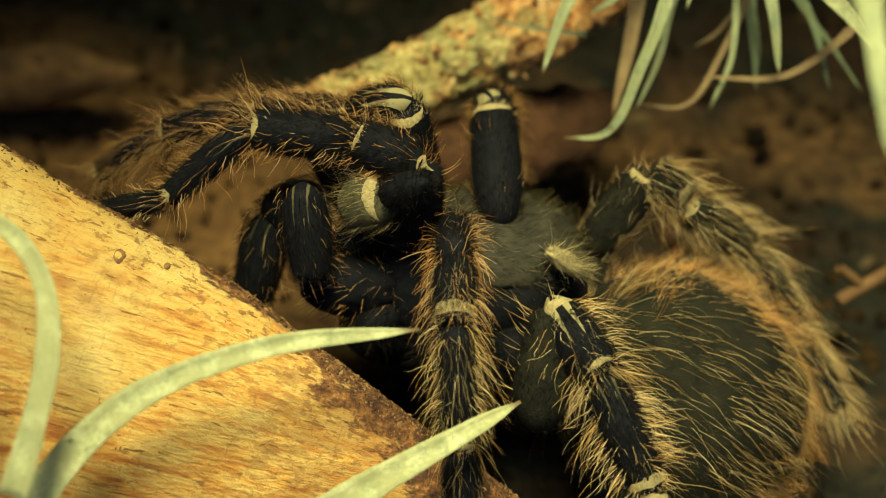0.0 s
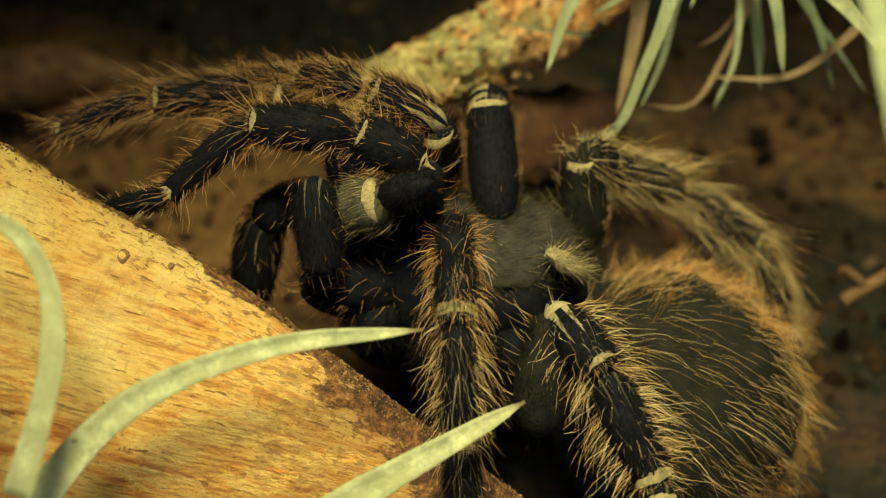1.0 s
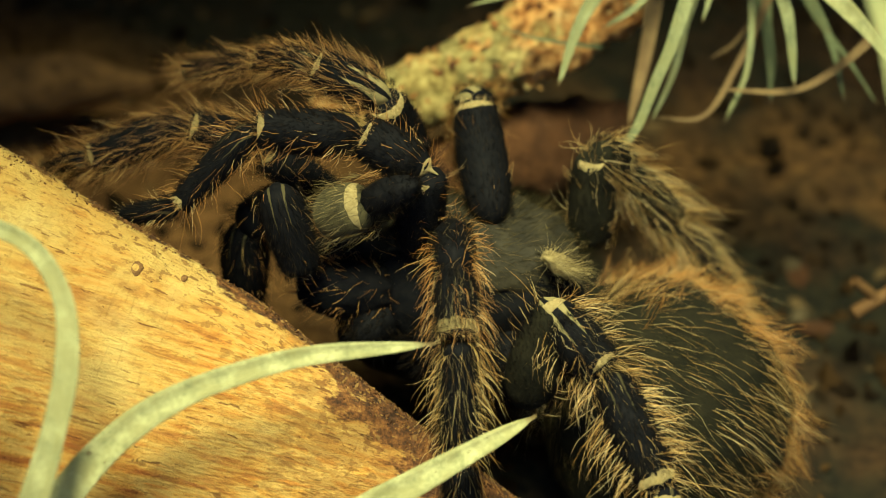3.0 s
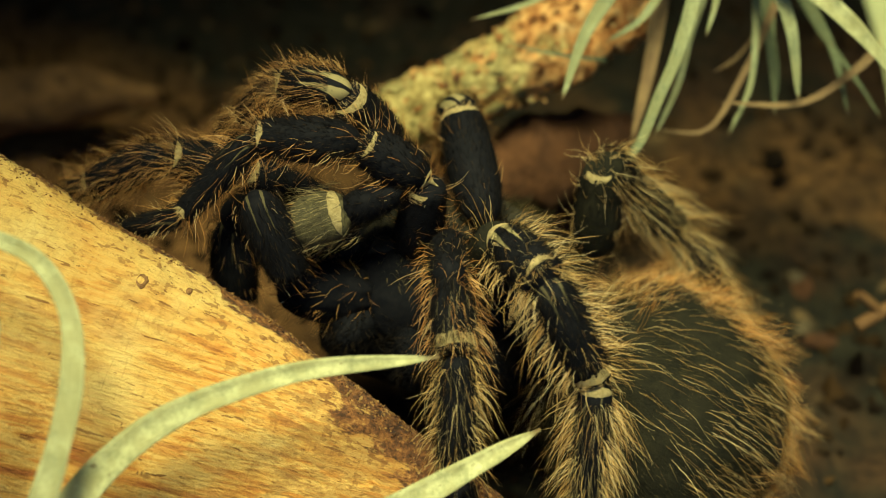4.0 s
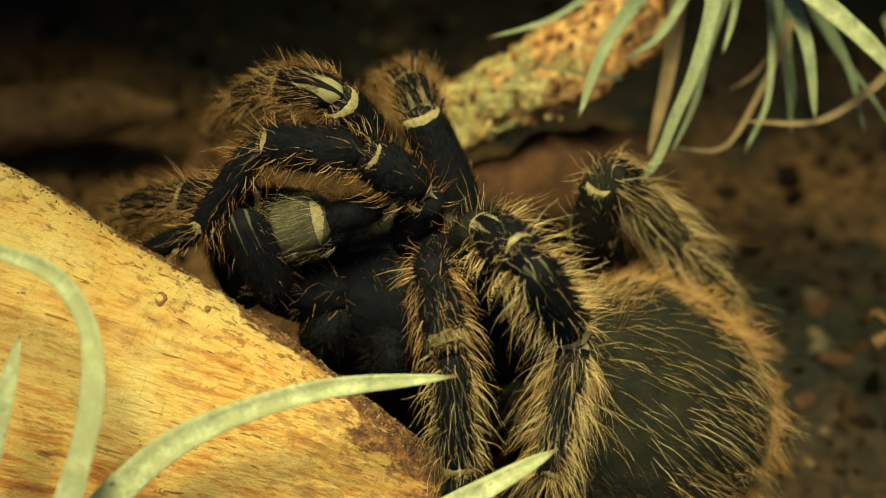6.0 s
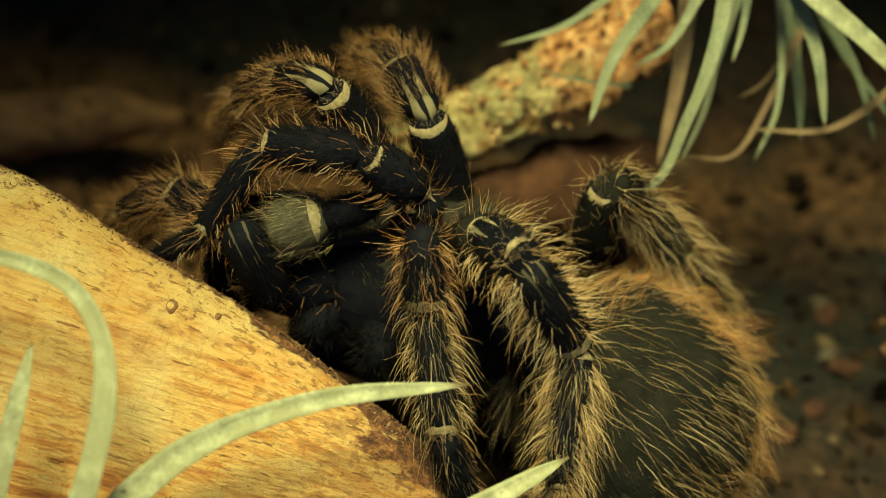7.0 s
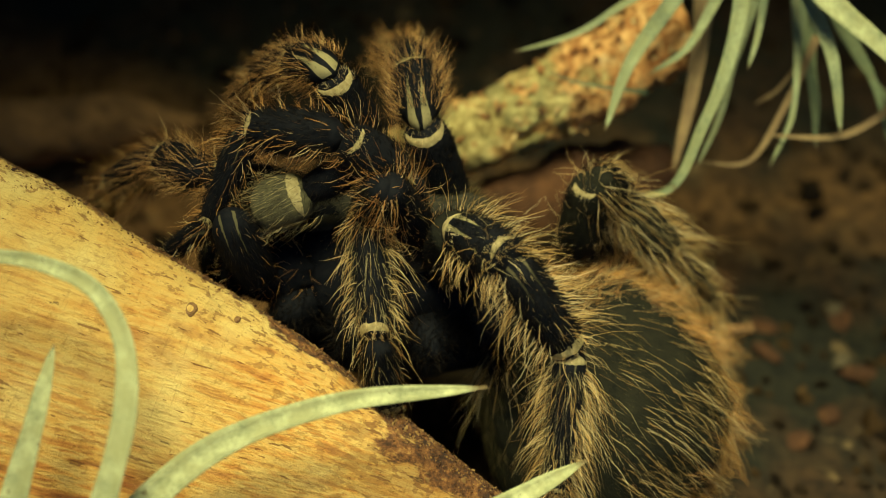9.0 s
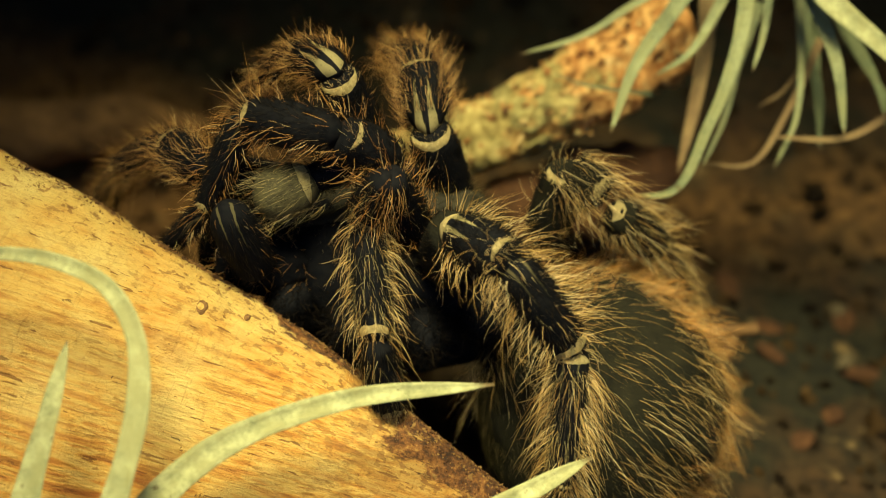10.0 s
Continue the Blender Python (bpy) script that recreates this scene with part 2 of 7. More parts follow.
CRUST = plain("dark_knot", (0.066, 0.025, 0.007), (0.231, 0.121, 0.039), 500, 0.8)
FLAKE = hair("bark_flake", [(0.0, (0.030, 0.011, 0.004)), (0.5, (0.132, 0.054, 0.015)), (1.0, (0.330, 0.192, 0.060))], 0.85)
SCALE = hair("bark_scale", [(0.0, (0.1, 0.038, 0.011)), (0.4, (0.4, 0.17, 0.045)), (0.75, (0.62, 0.36, 0.12)), (1.0, (0.7, 0.56, 0.24))], 0.85)
LEAF = leaf_skin("scaly_leaf", (0.18, 0.187, 0.08), (0.44, 0.425, 0.2), 300)
LEAF_GREEN = leaf_skin("green_leaf", (0.05, 0.066, 0.03), (0.32, 0.33, 0.155), 75)
# Rear hanging leaves: darker green, partly their own, partly shade put into the colour.
LEAF_SHADED = leaf_skin("shaded_dark_green_leaf", (0.025, 0.04, 0.016), (0.14, 0.16, 0.07), 75)
LEAF_DRY = plain("dry_leaf", (0.1, 0.056, 0.02), (0.2, 0.13, 0.048), 200, 0.7)
SOIL = soil("dark_soil", (0.005, 0.0052, 0.003), (0.022, 0.019, 0.009), 60)
CHIP = hair("bark_chips", [(0.0, (0.008, 0.005, 0.003)), (0.6, (0.03, 0.019, 0.009)), (0.93, (0.06, 0.033, 0.012)), (1.0, (0.17, 0.095, 0.036))], 0.85)
REDWOOD = plain("red_bark", (0.03, 0.011, 0.003), (0.11, 0.045, 0.014), 110, 0.9, 0.8, 0.002)
ROTTEN = plain("dark_log_bark", (0.05, 0.025, 0.008), (0.27, 0.14, 0.045), 55, 0.9, 0.8, 0.003)
CORK = plain("cork_wall", (0.015, 0.013, 0.013), (0.06, 0.036, 0.026), 30, 0.95, 0.8, 0.004)
ROOM = plain("room_paint", (0.05, 0.045, 0.04), (0.08, 0.07, 0.06), 8, 0.9)
PEBBLE = plain("pale_pebble", (0.04, 0.029, 0.013), (0.095, 0.07, 0.034), 260, 0.85)
TWIG = plain("orange_twig", (0.08, 0.036, 0.01), (0.16, 0.084, 0.027), 200, 0.8)


def branch_bark():
    """Flaking orange bark, with yellow-green lichen in patches towards the lower end."""
    m, t, b = material("lichen_bark", 0.85, 0.2)
    where = coords(t)
    g = grain(t, where, 210, 9, 0.72, 0.5)
    wood = ramp(t, g, [(0.36, (0.05, 0.017, 0.005)), (0.45, (0.4, 0.16, 0.042)), (0.56, (0.72, 0.4, 0.13)), (0.7, (0.82, 0.6, 0.28))])
    moss = ramp(t, grain(t, where, 300, 9, 0.75), [(0.34, (0.04, 0.034, 0.01)), (0.48, (0.3, 0.25, 0.08)), (0.62, (0.62, 0.52, 0.2))])
    xyz = t.nodes.new("ShaderNodeSeparateXYZ")
    t.links.new(where, xyz.inputs[0])
    f = math_node(t, "ADD", math_node(t, "MULTIPLY", math_node(t, "SUBTRACT", 0.034, math_node(t, "ABSOLUTE", math_node(t, "SUBTRACT", xyz.outputs[0], 0.062))), 45.0),
                  math_node(t, "MULTIPLY", math_node(t, "SUBTRACT", grain(t, where, 90, 6, 0.65), 0.5), 5.0))
    t.links.new(mixed(t, ramp(t, f, [(0.25, (0, 0, 0)), (0.75, (0.85, 0.85, 0.85))]), wood, moss), b.inputs["Base Color"])
    bumped(t, b, g, 1.0, 0.002)
    return m


LICHEN = branch_bark()
MOSS = plain("pale_lichen", (0.16, 0.125, 0.035), (0.58, 0.48, 0.18), 420, 0.95, 0.9, 0.001)


# ---- mesh helpers ----
def linked(name, verts, faces, mat, parent=None, label="", smooth=True):
    me = bpy.data.meshes.new(name)
    me.from_pydata([tuple(v) for v in np.asarray(verts).tolist()], [], faces if isinstance(faces, list) else faces.tolist())
    me.materials.append(mat)
    if smooth:
        me.polygons.foreach_set("use_smooth", [True] * len(me.polygons))
    me.update()
    ob = new(name, me)
    ob.parent = parent
    return tagged(ob, label)


def lathe(stations, sides, squash=1.0, wobble=0.0, freq=300.0):
    """Rings of given (x, radius) round the local x axis, closed at both ends."""
    v, f = [], []
    for x, r in stations:
        for k in range(sides):
            a = 2 * math.pi * k / sides
            q = 1 + wobble * noise.noise(Vector((x * freq, math.cos(a) * r * freq, math.sin(a) * r * freq)))
            v.append((x, math.cos(a) * r * q, math.sin(a) * r * q * squash))
    n = len(stations)
    for i in range(n - 1):
        for k in range(sides):
            a, b = i * sides + k, i * sides + (k + 1) % sides
            f.append((a, b, b + sides, a + sides))
    f.append(tuple(range(sides))[::-1])
    f.append(tuple((n - 1) * sides + k for k in range(sides)))
    return v, f


def bristle_mesh(roots, ways, bends, lengths, radii, wave=0.0):
    """Thin curved spikes, three-sided, each an island of its own; wave: how far they weave, as a share of their length."""
    n = len(roots)
    side = np.cross(ways, np.random.normal(size=(n, 3)))
    side /= np.linalg.norm(side, axis=1)[:, None] + 1e-9
    other = np.cross(ways, side)
    phase = np.random.uniform(0, 6.28, n)
    steps = ((0.0, 1.0), (0.4, 0.85), (0.75, 0.55)) if not wave else ((0.0, 1.0), (0.22, 0.95), (0.45, 0.85), (0.65, 0.7), (0.83, 0.5))
    m = len(steps)
    verts = np.zeros((n, 3 * m + 1, 3))

    def along(s):
        sway = wave * (np.sin(phase + 7.0 * s) - np.sin(phase)) * lengths * s
        return roots + ways * (lengths * s)[:, None] + bends * (lengths * s * s)[:, None] + other * sway[:, None]
    for ring, (s, w) in enumerate(steps):
        mid = along(s)
        for k in range(3):
            a = 2 * math.pi * k / 3
            verts[:, ring * 3 + k] = mid + (side * math.cos(a) + other * math.sin(a)) * (radii * w)[:, None]
    verts[:, 3 * m] = along(1.0)
    quads = []
    for ring in range(m - 1):
        for k in range(3):
            a, b = ring * 3 + k, ring * 3 + (k + 1) % 3
            quads.append((a, b, b + 3, a + 3))
    e = 3 * (m - 1)
    tips = [(e, e + 1, e + 3), (e + 1, e + 2, e + 3), (e + 2, e, e + 3)]
    base = np.arange(n)[:, None, None] * (3 * m + 1)
    faces = (np.array(quads)[None] + base).reshape(-1, 4).tolist() + (np.array(tips)[None] + base).reshape(-1, 3).tolist()
    return verts.reshape(-1, 3), faces


def unit(v):
    return v / (np.linalg.norm(v, axis=1)[:, None] + 1e-12)


# ---- the place: soil, walls, back log ----
def ground_height(x, y):
    p = Vector((x * 14, y * 14, 0.3))
    rise = 0.05 * max(0.0, min(1.0, (y - 0.06) / 0.2)) ** 1.5
    return -0.03 + rise + 0.007 * noise.fractal(p, 1.0, 2.0, 4) + 0.003 * noise.noise(p * 6)


def build_ground():
    def axis(lo, hi, fine_lo, fine_hi, step):
        return np.concatenate([np.linspace(lo, fine_lo, 12)[:-1], np.arange(fine_lo, fine_hi, step), np.linspace(fine_hi, hi, 12)])
    xs, ys = axis(-0.7, 0.7, -0.18, 0.2, 0.003), axis(-0.6, 0.5, -0.08, 0.24, 0.003)
    v = [(x, y, ground_height(x, y)) for y in ys for x in xs]
    n = len(xs)
    f = [(j * n + i, j * n + i + 1, (j + 1) * n + i + 1, (j + 1) * n + i) for j in range(len(ys) - 1) for i in range(n - 1)]
    tagged(linked("ground", v, f, SOIL), "dark brown lumpy terrarium soil", "soil", kind="structure")


def box(name, lo, hi, mat, label, category):
    (a, b, c), (d, e, g) = lo, hi
    v = [(x, y, z) for x in (a, d) for y in (b, e) for z in (c, g)]
    f = [(0, 1, 3, 2), (4, 6, 7, 5), (0, 4, 5, 1), (2, 3, 7, 6), (0, 2, 6, 4), (1, 5, 7, 3)]
    return tagged(linked(name, v, f, mat, smooth=False), label, category, kind="structure")


def build_walls():
    v, f = [], []
    nx, nz = 90, 50
    for j in range(nz + 1):
        for i in range(nx + 1):
            x, z = -0.7 + 1.4 * i / nx, -0.06 + 0.66 * j / nz
            v.append((x, 0.3 - 0.03 * noise.fractal(Vector((x * 9, z * 16, 4.2)), 1.0, 2.0, 4), z))
    f = [(j * (nx + 1) + i, j * (nx + 1) + i + 1, (j + 1) * (nx + 1) + i + 1, (j + 1) * (nx + 1) + i) for j in range(nz) for i in range(nx)]
    back = linked("wall_north", v, f, CORK)
    thick = back.modifiers.new("thick", "SOLIDIFY")
    thick.thickness = 0.02
    tagged(back, "dark cork back wall of the terrarium in shade", "wall", kind="structure")
    box("wall_west", (-0.72, -0.62, -0.06), (-0.7, 0.4, 0.6), ROOM, "plain dark side wall", "wall")
    box("wall_east", (0.7, -0.62, -0.06), (0.72, 0.4, 0.6), ROOM, "plain dark side wall", "wall")
    box("ceiling", (-0.72, -0.62, 0.6), (0.72, 0.4, 0.62), ROOM, "plain dark ceiling over the terrarium", "ceiling")


def limb(name, start, end, profile, mat, label, category, flat=(1.0, 1.0), facing=(0, -0.8, 0.6), sides=40, rings=80, lumps=0.05, freq=60.0, sag=0.0, rough_skin=0.0):
    """A log or branch from start to end; profile: radius (m) at even steps; flat: radius factors across and towards `facing`."""
    start, end = Vector(start), Vector(end)
    x = (end - start).normalized()
    z = Vector(facing)
    z = (z - x * z.dot(x)).normalized()
    y = z.cross(x)
    length = (end - start).length
    v, f = [], []
    for i in range(rings + 1):
        s = i / rings
        r = float(np.interp(s, np.linspace(0, 1, len(profile)), profile))
        for k in range(sides):
            a = 2 * math.pi * k / sides
            p = Vector((s * length, math.cos(a) * r * flat[0], math.sin(a) * r * flat[1]))
            q = 1 + lumps * noise.fractal(p * freq, 1.0, 2.0, 5) + rough_skin * noise.fractal(p * 420, 1.0, 2.0, 3)
            v.append((p.x, p.y * q - sag * math.sin(math.pi * s), p.z * q))
    for i in range(rings):
        for k in range(sides):
            a, b = i * sides + k, i * sides + (k + 1) % sides
            f.append((a, b, b + sides, a + sides))
    f.append(tuple(range(sides))[::-1])
    f.append(tuple(rings * sides + k for k in range(sides)))
    ob = linked(name, v, f, mat)
    ob.matrix_world = Matrix((x, y, z)).transposed().to_4x4()
    ob.matrix_world.translation = start
    return tagged(ob, label, category)


def build_logs():
    limb("log", (-0.1200, -0.0227, 0.0254), (0.0207, -0.0409, -0.0055), (0.050, 0.0466, 0.0430, 0.0394, 0.0355, 0.0306, 0.0247, 0.0182, 0.012, 0.006), WOOD,
         "peeled pale yellow log with cracked grain and brown bark patches", "log", (1.0, 0.5), facing=(0.049, -0.817, 0.575), sides=220, rings=320, lumps=0.03, freq=45, rough_skin=0.006)
    log = bpy.data.objects["log"]
    rng = np.random.default_rng(21)
    to_log = log.matrix_world.inverted()
    for spot, size in (((-0.0540, -0.0204, 0.0426), 1.2), ((-0.0462, -0.0189, 0.0396), 0.6)):
        v, f = [], []
        for k in range(20):
            a = 2 * math.pi * k / 20
            for r, h in ((1.25, -0.25), (1.0, 0.2), (0.75, 0.26), (0.45, -0.1), (0.1, -0.05)):
                q = r * (1 + 0.25 * noise.noise(Vector((math.cos(a) * 2, math.sin(a) * 2, size * 9))))
                v.append((math.cos(a) * q * size * 1.1 * MM, math.sin(a) * q * size * 0.85 * MM, h * size * 0.8 * MM))
        f = [(k * 5 + j, ((k + 1) % 20) * 5 + j, ((k + 1) % 20) * 5 + j + 1, k * 5 + j + 1) for k in range(20) for j in range(4)]
        knot = linked("knot", v, f, CRUST, log)
        at = to_log @ Vector(spot)
        out = Vector((0, at.y, at.z * 4)).normalized()
        knot.matrix_basis = Matrix.Translation(at) @ out.to_track_quat("Z", "X").to_matrix().to_4x4()
    v, f = [], []
    length, prof = 0.1452, (0.050, 0.0466, 0.0430, 0.0394, 0.0355, 0.0306, 0.0247, 0.0182, 0.012, 0.006)
    for k in range(2600):
        s = rng.uniform(0.1, 0.98) if k % 5 < 3 else rng.uniform(0.66, 0.98)
        r = float(np.interp(s, np.linspace(0, 1, len(prof)), prof))
        a = 0.03 + rng.normal(0, 0.1) + (1.1 * rng.random() ** 1.7 * min(1, (s - 0.6) / 0.3) if s > 0.66 and k % 5 > 1 else 0)
        p = Vector((s * length, math.cos(a) * r, math.sin(a) * r * 0.5))
        p.yz = Vector((p.y, p.z)) * (1 + 0.03 * noise.fractal(p * 45, 1.0, 2.0, 5))
        size = rng.uniform(0.12, 0.42) * MM * (1.9 if rng.random() < 0.08 else 1)
        rot = Euler(rng.uniform(0, 6.28, 3)).to_matrix()
        n0 = len(v)
        for q in ((1, 0, 0), (-1, 0.2, 0), (0, 0.8, 0.1), (0.1, -0.7, 0), (0.1, 0, 0.5), (-0.1, 0, -0.5)):
            v.append(tuple(p + rot @ Vector([c * size * rng.uniform(0.7, 1.3) for c in q])))
        f += [tuple(n0 + i for i in t) for t in ((0, 2, 4), (2, 1, 4), (1, 3, 4), (3, 0, 4), (2, 0, 5), (1, 2, 5), (3, 1, 5), (0, 3, 5))]
    tagged(linked("bark_litter", v, f, FLAKE, log, "brown bark crumbs along the rim", smooth=False), kind="stuff")
    limb("branch", (0.0384, 0.0821, 0.0552), (-0.0343, 0.0490, 0.0307), (0.0095, 0.01, 0.0098, 0.009, 0.0084, 0.008, 0.0074, 0.007, 0.004), LICHEN,
         "orange-brown branch with pale green lichen leaning behind the tarantula", "branch", sides=72, rings=160, lumps=0.3, freq=95, sag=-0.004, rough_skin=0.045)
    branch = bpy.data.objects["branch"]
    for _ in range(22):
        s, a, size = rng.uniform(0.42, 0.88), rng.uniform(-0.2, 2.9), rng.uniform(1.5, 4.0)
        r = float(np.interp(s, np.linspace(0, 1, 9), (0.0095, 0.01, 0.0095, 0.0085, 0.008, 0.0075, 0.007, 0.007, 0.006)))
        patch = ellipsoid("lichen", (0, 0, 0), (size, size * 0.8, size * 0.2), MOSS, branch, 16, 26, 0.45, 420)
        p = Vector((s * 0.086, math.cos(a) * r, math.sin(a) * r))
        p.y += 0.004 * math.sin(math.pi * s)
        patch.matrix_basis = Matrix.Translation(p) @ Vector((0, math.cos(a), math.sin(a))).to_track_quat("Z", "X").to_matrix().to_4x4() @ pose(0, 0, 0, 0, 0, rng.uniform(0, 360))
    v, f = [], []
    for k in range(420):
        u, a = rng.uniform(0.02, 0.97), rng.uniform(-0.5, 3.4)
        r = float(np.interp(u, np.linspace(0, 1, 5), (0.0095, 0.0097, 0.0084, 0.0074, 0.0055))) * rng.uniform(0.95, 1.12)
        p = Vector((u * 0.083, math.cos(a) * r + 0.004 * math.sin(math.pi * u), math.sin(a) * r))
        size = rng.uniform(0.4, 1.5) * MM
        turn = Vector((0, math.cos(a), math.sin(a))).to_track_quat("Z", "X").to_matrix() @ Euler((rng.normal(0, 0.45), rng.normal(0, 0.45), rng.uniform(0, 6.28))).to_matrix()
        n0 = len(v)
        for q in ((1, 0, 0), (0.2, 0.6, 0.15), (-1, 0.2, 0), (-0.3, -0.6, 0.1), (0, 0, 0.35), (0, 0, -0.2)):
            v.append(tuple(p + turn @ Vector([c * size * rng.uniform(0.7, 1.3) for c in q])))
        f += [tuple(n0 + i for i in q) for q in ((0, 1, 4), (1, 2, 4), (2, 3, 4), (3, 0, 4), (1, 0, 5), (2, 1, 5), (3, 2, 5), (0, 3, 5))]
    tagged(linked("bark_crust", v, f, SCALE, branch, "loose orange bark scales", smooth=False), kind="stuff")
    limb("bark_slab", (-0.0057, 0.0520, 0.0188), (0.0410, 0.0785, 0.0179), (0.006, 0.009, 0.0105, 0.01, 0.006), REDWOOD,
         "reddish-brown slab of bark lying on the soil", "bark", (1.0, 0.6), sides=40, rings=60, lumps=0.3, freq=90)
    limb("fallen_log", (-0.2424, 0.1144, -0.0060), (-0.0910, 0.1199, 0.0023), (0.012, 0.0115, 0.0115, 0.011, 0.0105, 0.0095, 0.0075, 0.002), ROTTEN,
         "dim brown fallen log lying at the back", "log", sides=40, rings=60, lumps=0.32, freq=42)


# ---- plants ----
def blade(name, points, width, mat, parent, fold=0.26, rings=48):
    """A tapered channelled leaf along a smooth curve through the given points, facing the glass."""
    pts = np.array(points)
    u = np.concatenate([[0], np.cumsum(np.linalg.norm(np.diff(pts, axis=0), axis=1))])
    u /= u[-1]
    slope = np.gradient(pts, u, axis=0)
    s = np.linspace(0, 1, rings)
    k = np.clip(np.searchsorted(u, s, side="right") - 1, 0, len(u) - 2)
    h = (u[k + 1] - u[k])[:, None]
    w = ((s - u[k])[:, None]) / h
    mid = (2 * w**3 - 3 * w**2 + 1) * pts[k] + (w**3 - 2 * w**2 + w) * h * slope[k] + (3 * w**2 - 2 * w**3) * pts[k + 1] + (w**3 - w**2) * h * slope[k + 1]
    tan = unit(np.gradient(mid, axis=0))
    face = np.array([0.0, -0.82, 0.57])
    side = unit(np.cross(tan, face))
    out = np.cross(side, tan)
    wave = np.array([noise.noise(Vector((q * 7, points[0][0] * 900, 0.5))) + 0.5 * noise.noise(Vector((q * 19, points[0][0] * 900, 3.5))) for q in s])
    half = width / 2 * np.clip((1.2 - 0.78 * s) * (1 - s**14), 0.1, 1.2) * (1 + 0.07 * wave)
    section = ((-1, 0.62, 0.0), (-0.95, 0.7, 0.0), (-0.5, 0.42, 0.0), (-0.1, 0.16, 0.0), (0.45, 0.36, 0.0), (0.95, 0.7, 0.0), (1, 0.62, 0.0), (0.5, 0.12, -1), (0, -0.08, -1), (-0.5, 0.12, -1))
    v, f, k = [], [], len(section)
    for i in range(rings):
        for a, b, low in section:
            v.append(mid[i] + side[i] * a * half[i] + out[i] * (b * fold * half[i] * 2 + low * min(0.00025, half[i] * 0.3)))
    for i in range(rings - 1):
        for j in range(k):
            a, b = i * k + j, i * k + (j + 1) % k
            f.append((a, b, b + k, a + k))
    f.append(tuple(range(k))[::-1])
    f.append(tuple((rings - 1) * k + j for j in range(k)))
    leaf = linked(name, v, f, mat, parent)
    leaf.data.attributes.new("along", "FLOAT", "POINT").data.foreach_set("value", np.repeat(s, k).astype(np.float32))
    return leaf


def plant(name, at, label):
    e = new(name)
    e.location = at
    return tagged(e, label, "plant")


def leaves_of(owner, rows):
    base = np.array(owner.location)
    for points, width, mat in rows:
        blade("leaf", [np.array(p) - base for p in points], width * (0.78 if mat is not LEAF else 1.0), mat, owner)


